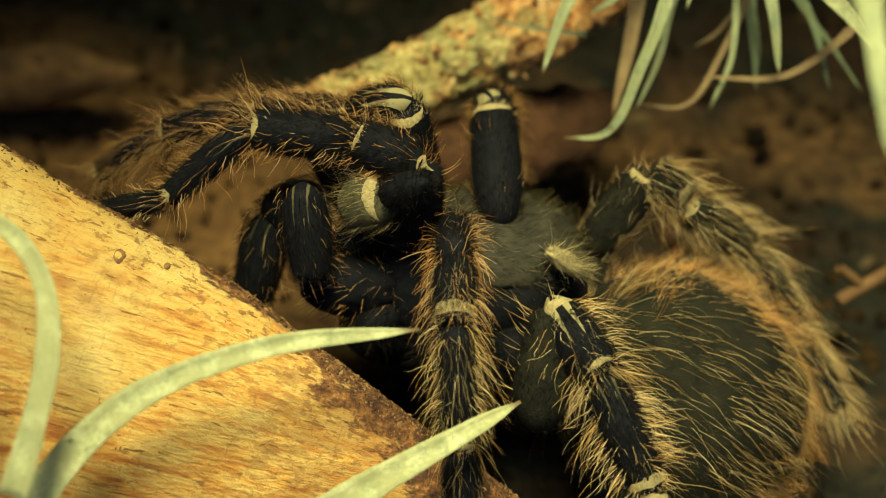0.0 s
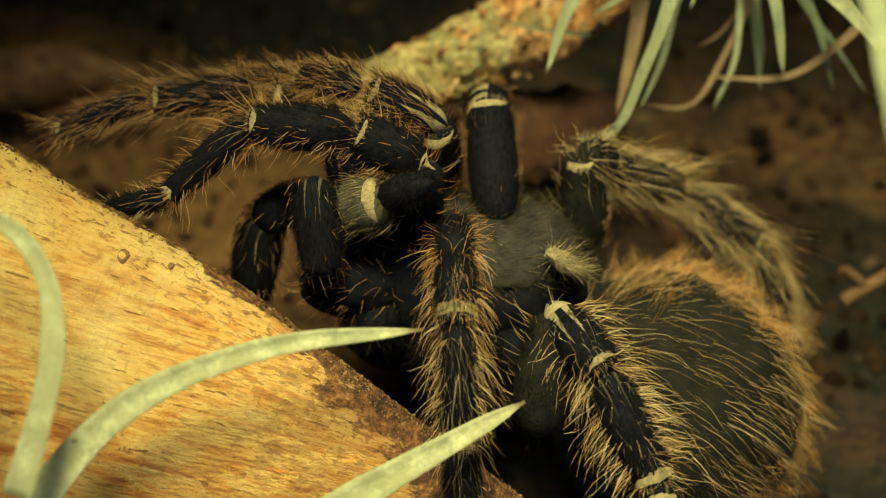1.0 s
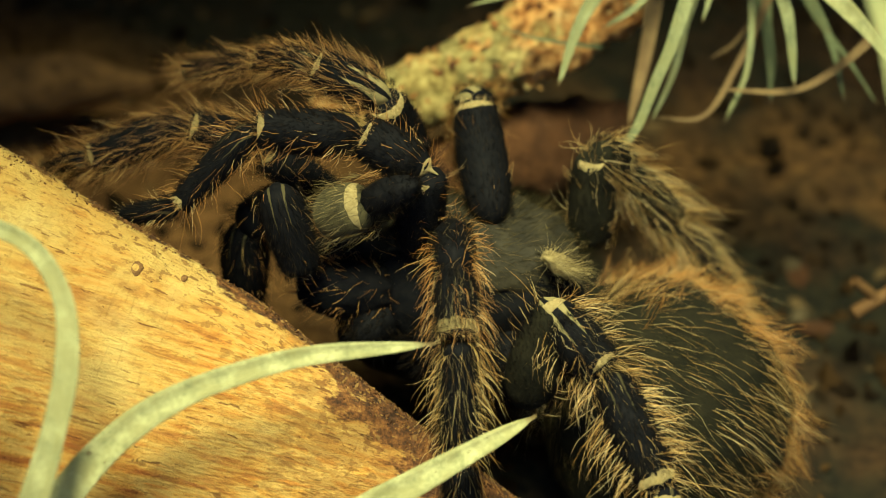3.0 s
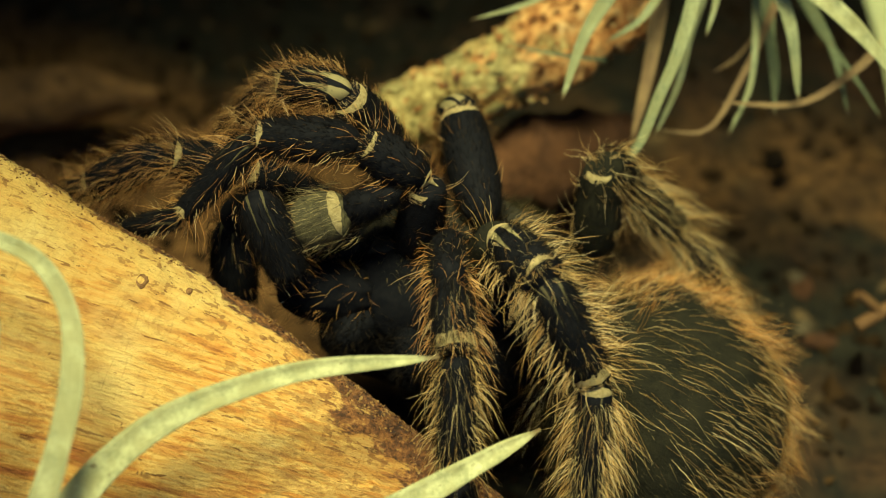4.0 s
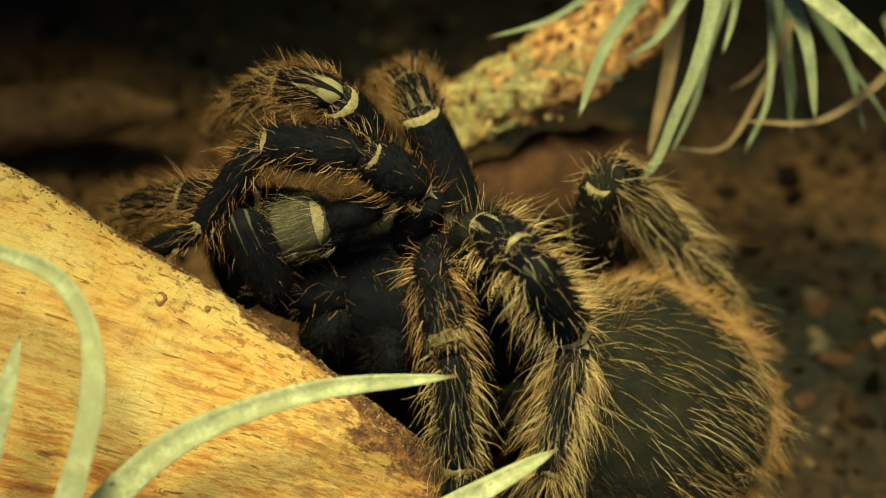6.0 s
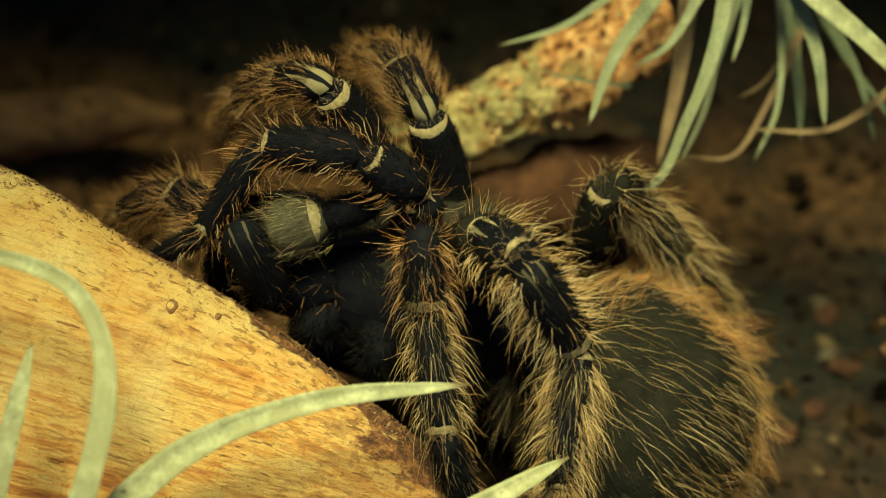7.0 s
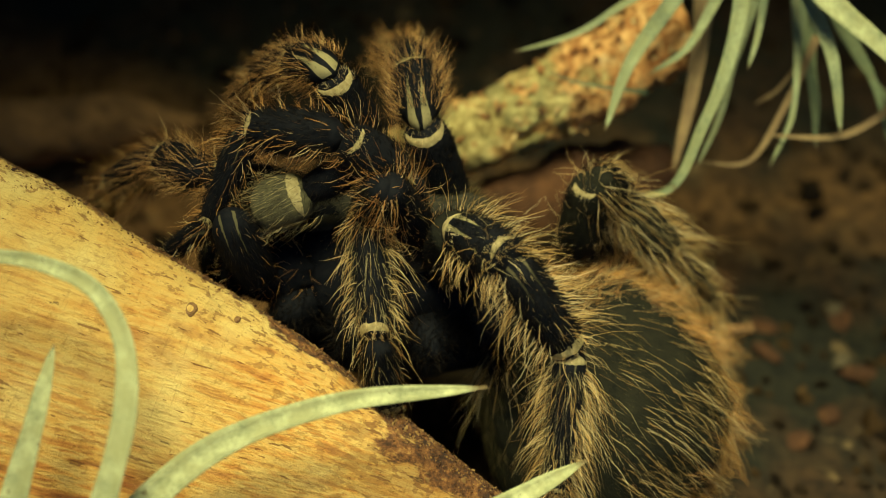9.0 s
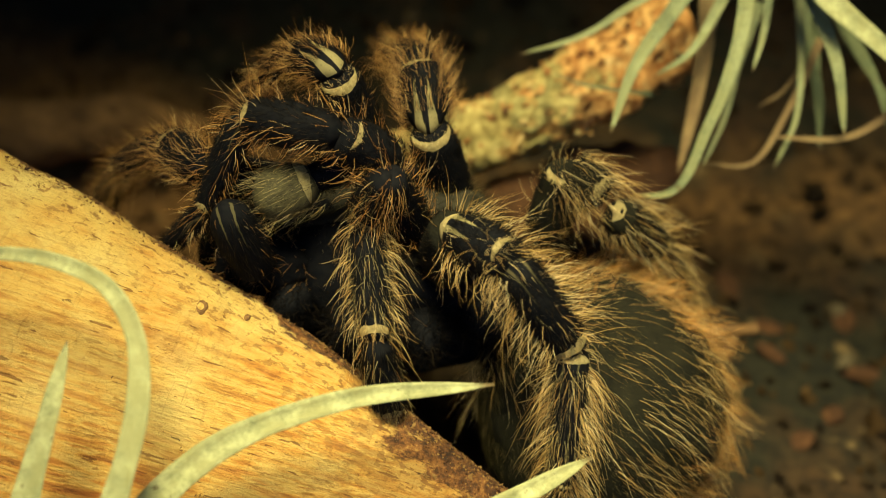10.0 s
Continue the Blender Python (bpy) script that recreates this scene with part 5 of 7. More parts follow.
    walk(spider["third leg patella"], [
        (0, bone((-2.69, -21.12, 14.08), (-2.17, -32.23, 7.00))),
        (0.5, bone((-2.68, -21.08, 14.28), (-2.01, -32.04, 6.96))),
        (1, bone((-2.67, -21.03, 14.47), (-1.85, -31.86, 6.92))),
        (1.5, bone((-2.60, -20.96, 14.28), (-1.76, -31.84, 6.94))),
        (2, bone((-2.61, -21.11, 14.21), (-1.77, -31.88, 6.96))),
        (2.5, bone((-2.50, -22.37, 14.97), (-1.26, -32.51, 6.00))),
        (2.7, bone((-2.53, -22.87, 14.70), (-1.27, -32.76, 5.60))),
        (3.3, bone((-0.55, -23.44, 13.52), (0.80, -33.39, 4.64))),
        (3.8, bone((1.10, -23.88, 12.50), (2.53, -33.91, 3.85))),
        (4, bone((1.28, -24.18, 12.28), (3.15, -34.06, 3.56))),
        (4.5, bone((2.38, -24.93, 11.97), (4.90, -34.48, 2.79))),
        (5, bone((2.88, -25.85, 11.75), (6.38, -35.15, 1.72))),
        (5.5, bone((2.81, -25.85, 11.37), (7.78, -34.87, 0.93))),
        (6.3, bone((2.93, -23.39, 13.86), (6.04, -30.72, 3.37))),
        (7, bone((3.07, -21.75, 16.41), (4.23, -24.67, 3.74))),
        (7.5, bone((1.24, -18.66, 20.48), (-1.47, -18.52, 7.67))),
        (8, bone((0.27, -18.51, 21.29), (-2.82, -16.11, 8.86))),
        (8.5, bone((0.59, -18.02, 22.38), (-2.73, -13.67, 10.57))),
        (9, bone((1.20, -17.91, 22.48), (-2.78, -12.60, 11.29))),
        (9.5, bone((1.97, -17.17, 21.99), (-1.41, -12.70, 10.15))),
        (10, bone((2.50, -16.53, 22.04), (-1.97, -13.43, 10.13))),
    ])
    walk(spider["third leg tibia"], [
        (0, bone((-2.17, -32.23, 7.00), (-0.53, -41.78, -13.25))),
        (0.5, bone((-2.01, -32.04, 6.96), (-0.52, -41.61, -13.29))),
        (1, bone((-1.85, -31.86, 6.92), (-0.51, -41.47, -13.31))),
        (1.5, bone((-1.76, -31.84, 6.94), (-0.39, -41.96, -13.12))),
        (2, bone((-1.77, -31.88, 6.96), (-0.36, -42.26, -13.13))),
        (2.5, bone((-1.26, -32.51, 6.00), (-0.29, -41.25, -14.49))),
        (2.7, bone((-1.27, -32.76, 5.60), (-0.34, -41.45, -15.01))),
        (3.3, bone((0.80, -33.39, 4.64), (1.64, -42.32, -15.89))),
        (3.8, bone((2.53, -33.91, 3.85), (3.28, -43.04, -16.61))),
        (4, bone((3.15, -34.06, 3.56), (3.87, -43.24, -16.91))),
        (4.5, bone((4.90, -34.48, 2.79), (5.71, -42.94, -17.95))),
        (5, bone((6.38, -35.15, 1.72), (7.03, -42.82, -19.30))),
        (5.5, bone((7.78, -34.87, 0.93), (8.95, -42.35, -20.22))),
        (6.3, bone((6.04, -30.72, 3.37), (8.57, -39.96, -16.76))),
        (7, bone((4.23, -24.67, 3.74), (8.26, -38.46, -13.18))),
        (7.5, bone((-1.47, -18.52, 7.67), (2.18, -35.19, -6.86))),
        (8, bone((-2.82, -16.11, 8.86), (-0.44, -33.73, -5.26))),
        (8.5, bone((-2.73, -13.67, 10.57), (-0.45, -31.59, -3.18))),
        (9, bone((-2.78, -12.60, 11.29), (0.38, -30.67, -2.18))),
        (9.5, bone((-1.41, -12.70, 10.15), (1.36, -31.07, -2.51))),
        (10, bone((-1.97, -13.43, 10.13), (1.62, -31.07, -3.53))),
    ])
    walk(spider["third leg metatarsus"], [
        (0, bone((-0.53, -41.78, -13.25), (0.67, -48.93, -28.34))),
        (0.5, bone((-0.52, -41.61, -13.29), (0.75, -49.18, -28.18))),
        (1, bone((-0.51, -41.47, -13.31), (0.83, -49.46, -28.01))),
        (1.5, bone((-0.39, -41.96, -13.12), (0.99, -49.57, -28.01))),
        (2, bone((-0.36, -42.26, -13.13), (1.10, -49.48, -28.26))),
        (2.5, bone((-0.29, -41.25, -14.49), (1.24, -48.67, -29.36))),
        (2.7, bone((-0.34, -41.45, -15.01), (1.29, -48.54, -30.07))),
        (3.3, bone((1.64, -42.32, -15.89), (3.52, -48.57, -31.28))),
        (3.8, bone((3.28, -43.04, -16.61), (5.38, -48.63, -32.24))),
        (4, bone((3.87, -43.24, -16.91), (6.04, -48.58, -32.62))),
        (4.5, bone((5.71, -42.94, -17.95), (7.86, -48.48, -33.59))),
        (5, bone((7.03, -42.82, -19.30), (9.21, -48.66, -34.79))),
        (5.5, bone((8.95, -42.35, -20.22), (10.52, -49.21, -35.53))),
        (6.3, bone((8.57, -39.96, -16.76), (11.59, -43.68, -32.74))),
        (7, bone((8.26, -38.46, -13.18), (12.51, -39.53, -29.34))),
        (7.5, bone((2.18, -35.19, -6.86), (4.55, -35.39, -23.49))),
        (8, bone((-0.44, -33.73, -5.26), (2.46, -33.08, -21.75))),
        (8.5, bone((-0.45, -31.59, -3.18), (2.15, -31.16, -19.75))),
        (9, bone((0.38, -30.67, -2.18), (2.58, -29.64, -18.74))),
        (9.5, bone((1.36, -31.07, -2.51), (3.50, -30.67, -19.18))),
        (10, bone((1.62, -31.07, -3.53), (4.27, -31.18, -20.12))),
    ])
    walk(spider["hind leg femur"], [
        (0, bone((12.75, -34.19, -14.15), (15.44, -24.10, 5.32))),
        (0.5, bone((12.81, -33.97, -14.87), (15.52, -23.61, 4.45))),
        (1, bone((12.85, -33.82, -15.54), (15.59, -23.24, 3.66))),
        (1.5, bone((12.92, -34.35, -15.48), (15.63, -23.94, 3.81))),
        (2, bone((12.93, -35.05, -15.29), (15.58, -24.93, 4.17))),
        (2.5, bone((12.99, -35.62, -15.22), (15.61, -25.71, 4.35))),
        (2.7, bone((13.00, -35.93, -15.14), (15.61, -26.10, 4.47))),
        (3.3, bone((7.63, -15.69, -8.25), (13.98, -23.48, 11.38))),
        (3.8, bone((5.87, -9.65, -1.97), (11.09, -19.03, 17.33))),
        (4, bone((6.10, -7.72, -2.57), (9.76, -17.35, 16.84))),
        (4.5, bone((6.70, -7.19, -0.82), (9.79, -17.33, 18.55))),
        (5, bone((6.61, -6.67, 0.46), (10.20, -17.81, 19.18))),
        (5.5, bone((7.02, -6.51, 0.50), (10.57, -17.30, 19.45))),
        (6.3, bone((8.11, -6.02, -0.68), (11.92, -17.40, 17.83))),
        (7, bone((9.05, -5.55, -1.74), (13.10, -17.43, 16.36))),
        (7.5, bone((10.03, -5.85, -2.69), (12.99, -17.61, 15.70))),
        (8, bone((11.01, -6.10, -3.69), (12.51, -18.16, 14.67))),
        (8.5, bone((11.41, -6.07, -3.87), (12.87, -18.24, 14.42))),
        (9, bone((11.82, -6.09, -4.06), (13.29, -18.41, 14.12))),
        (9.5, bone((11.99, -6.48, -4.28), (13.66, -18.90, 13.84))),
        (10, bone((12.15, -6.91, -4.53), (14.05, -19.46, 13.48))),
    ])
    walk(spider["hind leg patella"], [
        (0, bone((15.44, -24.10, 5.32), (23.66, -34.32, -1.94))),
        (0.5, bone((15.52, -23.61, 4.45), (23.86, -34.10, -1.55))),
        (1, bone((15.59, -23.24, 3.66), (24.01, -34.07, -1.00))),
        (1.5, bone((15.63, -23.94, 3.81), (24.52, -34.21, -1.62))),
        (2, bone((15.58, -24.93, 4.17), (24.92, -34.47, -2.16))),
        (2.5, bone((15.61, -25.71, 4.35), (25.47, -34.21, -3.17))),
        (2.7, bone((15.61, -26.10, 4.47), (25.63, -34.51, -3.24))),
        (3.3, bone((13.98, -23.48, 11.38), (25.00, -31.24, 3.21))),
        (3.8, bone((11.09, -19.03, 17.33), (20.64, -27.97, 9.92))),
        (4, bone((9.76, -17.35, 16.84), (18.02, -29.30, 16.40))),
        (4.5, bone((9.79, -17.33, 18.55), (17.95, -29.52, 20.25))),
        (5, bone((10.20, -17.81, 19.18), (18.18, -30.09, 21.51))),
        (5.5, bone((10.57, -17.30, 19.45), (18.55, -29.65, 21.44))),
        (6.3, bone((11.92, -17.40, 17.83), (20.16, -29.52, 19.65))),
        (7, bone((13.10, -17.43, 16.36), (21.56, -29.31, 18.02))),
        (7.5, bone((12.99, -17.61, 15.70), (22.03, -29.14, 16.50))),
        (8, bone((12.51, -18.16, 14.67), (22.60, -28.75, 15.40))),
        (8.5, bone((12.87, -18.24, 14.42), (23.14, -28.65, 15.05))),
        (9, bone((13.29, -18.41, 14.12), (23.75, -28.62, 14.59))),
        (9.5, bone((13.66, -18.90, 13.84), (24.39, -28.87, 14.01))),
        (10, bone((14.05, -19.46, 13.48), (25.03, -29.21, 13.32))),
    ])
    walk(spider["hind leg tibia"], [
        (0, bone((23.66, -34.32, -1.94), (32.34, -44.96, -17.53))),
        (0.5, bone((23.86, -34.10, -1.55), (32.93, -45.56, -16.70))),
        (1, bone((24.01, -34.07, -1.00), (33.54, -46.06, -16.00))),
        (1.5, bone((24.52, -34.21, -1.62), (34.49, -45.29, -16.55))),
        (2, bone((24.92, -34.47, -2.16), (35.38, -44.55, -17.11))),
        (2.5, bone((25.47, -34.21, -3.17), (35.94, -46.53, -16.93))),
        (2.7, bone((25.63, -34.51, -3.24), (36.13, -47.41, -16.77))),
        (3.3, bone((25.00, -31.24, 3.21), (33.17, -44.57, -11.33))),
        (3.8, bone((20.64, -27.97, 9.92), (29.65, -38.13, -6.25))),
        (4, bone((18.02, -29.30, 16.40), (27.30, -33.12, -2.03))),
        (4.5, bone((17.95, -29.52, 20.25), (25.87, -26.79, 1.25))),
        (5, bone((18.18, -30.09, 21.51), (26.40, -25.58, 3.08))),
        (5.5, bone((18.55, -29.65, 21.44), (27.09, -25.73, 3.02))),
        (6.3, bone((20.16, -29.52, 19.65), (29.14, -26.80, 1.09))),
        (7, bone((21.56, -29.31, 18.02), (30.94, -27.70, -0.61))),
        (7.5, bone((22.03, -29.14, 16.50), (31.89, -28.30, -1.96))),
        (8, bone((22.60, -28.75, 15.40), (32.87, -29.40, -2.92))),
        (8.5, bone((23.14, -28.65, 15.05), (33.65, -29.47, -3.11))),
        (9, bone((23.75, -28.62, 14.59), (34.46, -29.49, -3.48))),
        (9.5, bone((24.39, -28.87, 14.01), (35.36, -29.45, -3.87))),
        (10, bone((25.03, -29.21, 13.32), (36.21, -29.48, -4.40))),
    ])
    walk(spider["hind leg metatarsus"], [
        (0, bone((32.34, -44.96, -17.53), (38.09, -53.24, -40.57))),
        (0.5, bone((32.93, -45.56, -16.70), (38.63, -54.17, -39.72))),
        (1, bone((33.54, -46.06, -16.00), (39.18, -55.03, -38.96))),
        (1.5, bone((34.49, -45.29, -16.55), (40.03, -55.09, -39.15))),
        (2, bone((35.38, -44.55, -17.11), (40.84, -55.15, -39.38))),
        (2.5, bone((35.94, -46.53, -16.93), (41.77, -54.88, -40.00))),
        (2.7, bone((36.13, -47.41, -16.77), (42.12, -54.81, -40.21))),
        (3.3, bone((33.17, -44.57, -11.33), (35.05, -49.54, -35.87))),
        (3.8, bone((29.65, -38.13, -6.25), (28.74, -47.13, -29.85))),
        (4, bone((27.30, -33.12, -2.03), (26.63, -43.93, -24.57))),
        (4.5, bone((25.87, -26.79, 1.25), (22.74, -44.87, -18.43))),
        (5, bone((26.40, -25.58, 3.08), (21.66, -44.81, -16.50))),
        (5.5, bone((27.09, -25.73, 3.02), (22.11, -44.85, -16.39))),
        (6.3, bone((29.14, -26.80, 1.09), (25.39, -45.26, -18.08))),
        (7, bone((30.94, -27.70, -0.61), (28.28, -45.37, -19.80))),
        (7.5, bone((31.89, -28.30, -1.96), (29.75, -44.91, -21.42))),
        (8, bone((32.87, -29.40, -2.92), (31.28, -44.16, -23.32))),
        (8.5, bone((33.65, -29.47, -3.11), (32.22, -43.87, -23.87))),
        (9, bone((34.46, -29.49, -3.48), (33.15, -43.52, -24.58))),
        (9.5, bone((35.36, -29.45, -3.87), (34.38, -42.60, -25.39))),
        (10, bone((36.21, -29.48, -4.40), (35.48, -41.69, -26.34))),
    ])
    walk(spider["far hind leg femur"], [
        (0, bone((23.63, 10.31, -7.96), (35.06, 16.29, 8.54))),
        (0.5, bone((23.32, 10.80, -7.48), (26.79, 16.15, 12.42))),
        (1, bone((22.91, 10.35, -6.31), (20.97, 14.16, 14.21))),
        (1.5, bone((22.40, 9.15, -4.61), (23.01, 14.10, 16.00))),
        (2, bone((22.14, 9.98, -4.36), (22.78, 13.18, 16.38))),
        (2.5, bone((22.67, 9.44, -4.50), (22.62, 13.08, 16.26))),
        (2.7, bone((22.89, 9.26, -4.57), (22.57, 13.11, 16.16))),
        (3.3, bone((25.70, 9.62, -5.10), (25.88, 12.02, 15.80))),
        (3.8, bone((28.03, 9.92, -5.53), (28.64, 11.23, 15.44))),
        (4, bone((28.89, 9.99, -5.61), (29.29, 11.14, 15.42))),
        (4.5, bone((30.36, 10.82, -5.63), (30.97, 10.76, 15.39))),
        (5, bone((31.04, 11.46, -5.95), (31.86, 10.28, 15.02))),
        (5.5, bone((31.73, 12.10, -6.32), (32.69, 10.09, 14.57))),
        (6.3, bone((33.28, 12.26, -7.31), (34.91, 8.53, 13.29))),
        (7, bone((34.62, 12.26, -8.08), (36.86, 7.20, 12.16))),
        (7.5, bone((35.87, 11.26, -8.59), (38.07, 6.82, 11.83))),
        (8, bone((37.06, 10.32, -9.21), (39.30, 6.54, 11.37))),
        (8.5, bone((36.75, 10.37, -9.53), (38.78, 6.60, 11.05))),
        (9, bone((36.41, 10.72, -10.06), (38.29, 6.88, 10.54))),
        (9.5, bone((33.49, 11.90, -10.18), (34.71, 8.89, 10.53))),
        (10, bone((30.50, 12.25, -9.81), (34.50, 9.22, 10.56))),
    ])
    walk(spider["far hind leg patella"], [
        (0, bone((35.06, 16.29, 8.54), (43.13, 13.38, 2.62))),
        (0.5, bone((26.79, 16.15, 12.42), (34.19, 15.79, 5.57))),
        (1, bone((20.97, 14.16, 14.21), (27.34, 18.39, 7.84))),
        (1.5, bone((23.01, 14.10, 16.00), (26.72, 19.49, 8.60))),
        (2, bone((22.78, 13.18, 16.38), (30.05, 15.49, 10.07))),
        (2.5, bone((22.62, 13.08, 16.26), (29.51, 16.09, 9.82))),
        (2.7, bone((22.57, 13.11, 16.16), (29.21, 16.50, 9.61))),
        (3.3, bone((25.88, 12.02, 15.80), (31.51, 16.26, 8.83))),
        (3.8, bone((28.64, 11.23, 15.44), (33.42, 16.02, 8.20))),
        (4, bone((29.29, 11.14, 15.42), (33.71, 15.82, 7.88))),
        (4.5, bone((30.97, 10.76, 15.39), (35.31, 16.10, 8.23))),
        (5, bone((31.86, 10.28, 15.02), (36.93, 15.37, 8.18))),
        (5.5, bone((32.69, 10.09, 14.57), (37.73, 15.87, 8.21))),
        (6.3, bone((34.91, 8.53, 13.29), (40.16, 13.99, 6.86))),
        (7, bone((36.86, 7.20, 12.16), (42.29, 12.39, 5.66))),
        (7.5, bone((38.07, 6.82, 11.83), (43.13, 12.41, 5.38))),
        (8, bone((39.30, 6.54, 11.37), (43.96, 11.84, 4.45))),
        (8.5, bone((38.78, 6.60, 11.05), (44.19, 11.55, 4.40))),
        (9, bone((38.29, 6.88, 10.54), (43.17, 11.59, 3.37))),
        (9.5, bone((34.71, 8.89, 10.53), (41.60, 8.74, 3.22))),
        (10, bone((34.50, 9.22, 10.56), (43.63, 4.74, 3.62))),
    ])
    walk(spider["far hind leg tibia"], [
        (0, bone((43.13, 13.38, 2.62), (57.70, 14.31, -8.73))),
        (0.5, bone((34.19, 15.79, 5.57), (49.55, 19.40, -3.92))),
        (1, bone((27.34, 18.39, 7.84), (43.52, 22.54, 0.25))),
        (1.5, bone((26.72, 19.49, 8.60), (42.58, 18.86, -0.71))),
        (2, bone((30.05, 15.49, 10.07), (43.28, 18.70, -1.79))),
        (2.5, bone((29.51, 16.09, 9.82), (42.08, 18.03, -3.23))),
        (2.7, bone((29.21, 16.50, 9.61), (41.60, 17.71, -3.76))),
        (3.3, bone((31.51, 16.26, 8.83), (44.02, 17.73, -4.34))),
        (3.8, bone((33.42, 16.02, 8.20), (46.04, 17.77, -4.84))),
        (4, bone((33.71, 15.82, 7.88), (46.70, 17.39, -4.78))),
        (4.5, bone((35.31, 16.10, 8.23), (48.37, 16.12, -4.52))),
        (5, bone((36.93, 15.37, 8.18), (49.35, 15.44, -5.05))),
        (5.5, bone((37.73, 15.87, 8.21), (50.14, 14.22, -5.14))),
        (6.3, bone((40.16, 13.99, 6.86), (52.12, 12.98, -6.78))),
        (7, bone((42.29, 12.39, 5.66), (53.87, 12.00, -8.29))),
        (7.5, bone((43.13, 12.41, 5.38), (54.79, 12.72, -8.58))),
        (8, bone((43.96, 11.84, 4.45), (55.67, 13.86, -9.26))),
        (8.5, bone((44.19, 11.55, 4.40), (55.83, 12.77, -9.43))),
        (9, bone((43.17, 11.59, 3.37), (55.92, 11.60, -9.59))),
        (9.5, bone((41.60, 8.74, 3.22), (54.94, 11.19, -9.16))),
        (10, bone((43.63, 4.74, 3.62), (54.11, 11.82, -9.59))),
    ])
    walk(spider["far hind leg metatarsus"], [
        (0, bone((57.70, 14.31, -8.73), (68.54, 5.76, -23.14))),
        (0.5, bone((49.55, 19.40, -3.92), (62.28, 9.75, -16.70))),
        (1, bone((43.52, 22.54, 0.25), (60.45, 16.62, -9.30))),
        (1.5, bone((42.58, 18.86, -0.71), (57.04, 13.95, -13.17))),
        (2, bone((43.28, 18.70, -1.79), (56.85, 17.72, -15.81))),
        (2.5, bone((42.08, 18.03, -3.23), (55.20, 16.43, -17.94))),
        (2.7, bone((41.60, 17.71, -3.76), (54.51, 15.78, -18.66))),
        (3.3, bone((44.02, 17.73, -4.34), (55.94, 14.94, -19.87))),
        (3.8, bone((46.04, 17.77, -4.84), (57.12, 14.21, -20.84))),
        (4, bone((46.70, 17.39, -4.78), (58.01, 14.92, -20.84))),
        (4.5, bone((48.37, 16.12, -4.52), (60.15, 16.08, -20.44))),
        (5, bone((49.35, 15.44, -5.05), (61.53, 17.34, -20.50))),
        (5.5, bone((50.14, 14.22, -5.14), (61.97, 16.99, -20.86))),
        (6.3, bone((52.12, 12.98, -6.78), (63.33, 16.72, -22.66))),
        (7, bone((53.87, 12.00, -8.29), (64.54, 16.52, -24.26))),
        (7.5, bone((54.79, 12.72, -8.58), (65.37, 15.90, -24.99))),
        (8, bone((55.67, 13.86, -9.26), (66.08, 15.51, -26.01))),
        (8.5, bone((55.83, 12.77, -9.43), (65.85, 17.06, -25.89))),
        (9, bone((55.92, 11.60, -9.59), (65.42, 18.39, -25.58))),
        (9.5, bone((54.94, 11.19, -9.16), (63.51, 17.88, -25.80))),
        (10, bone((54.11, 11.82, -9.59), (61.70, 18.20, -26.75))),
    ])
    walk(spider["far hind leg tarsus"], [
        (0, bone((68.54, 5.76, -23.14), (77.26, -8.08, -35.19))),
        (0.5, bone((62.28, 9.75, -16.70), (67.63, -3.90, -31.58))),
        (1, bone((60.45, 16.62, -9.30), (66.68, 10.14, -25.04))),
        (1.5, bone((57.04, 13.95, -13.17), (62.10, 19.04, -29.26))),
        (2, bone((56.85, 17.72, -15.81), (59.55, 18.20, -33.30))),
        (2.5, bone((55.20, 16.43, -17.94), (58.68, 16.71, -35.36))),
        (2.7, bone((54.51, 15.78, -18.66), (58.29, 16.01, -36.05))),
        (3.3, bone((55.94, 14.94, -19.87), (60.46, 16.24, -37.00))),
        (3.8, bone((57.12, 14.21, -20.84), (62.23, 16.36, -37.72))),
        (4, bone((58.01, 14.92, -20.84), (62.85, 16.34, -37.88))),
        (4.5, bone((60.15, 16.08, -20.44), (63.95, 16.82, -37.78))),
        (5, bone((61.53, 17.34, -20.50), (64.26, 17.25, -38.05))),
        (5.5, bone((61.97, 16.99, -20.86), (64.62, 17.64, -38.43))),
        (6.3, bone((63.33, 16.72, -22.66), (65.81, 18.37, -40.14))),
        (7, bone((64.54, 16.52, -24.26), (66.84, 19.01, -41.63))),
        (7.5, bone((65.37, 15.90, -24.99), (67.81, 18.26, -42.39))),
        (8, bone((66.08, 15.51, -26.01), (68.58, 17.67, -43.43))),
        (8.5, bone((65.85, 17.06, -25.89), (67.77, 16.94, -43.48))),
        (9, bone((65.42, 18.39, -25.58), (66.68, 15.74, -43.08))),
        (9.5, bone((63.51, 17.88, -25.80), (65.59, 14.65, -43.13))),
        (10, bone((61.70, 18.20, -26.75), (64.51, 14.14, -43.78))),
    ])
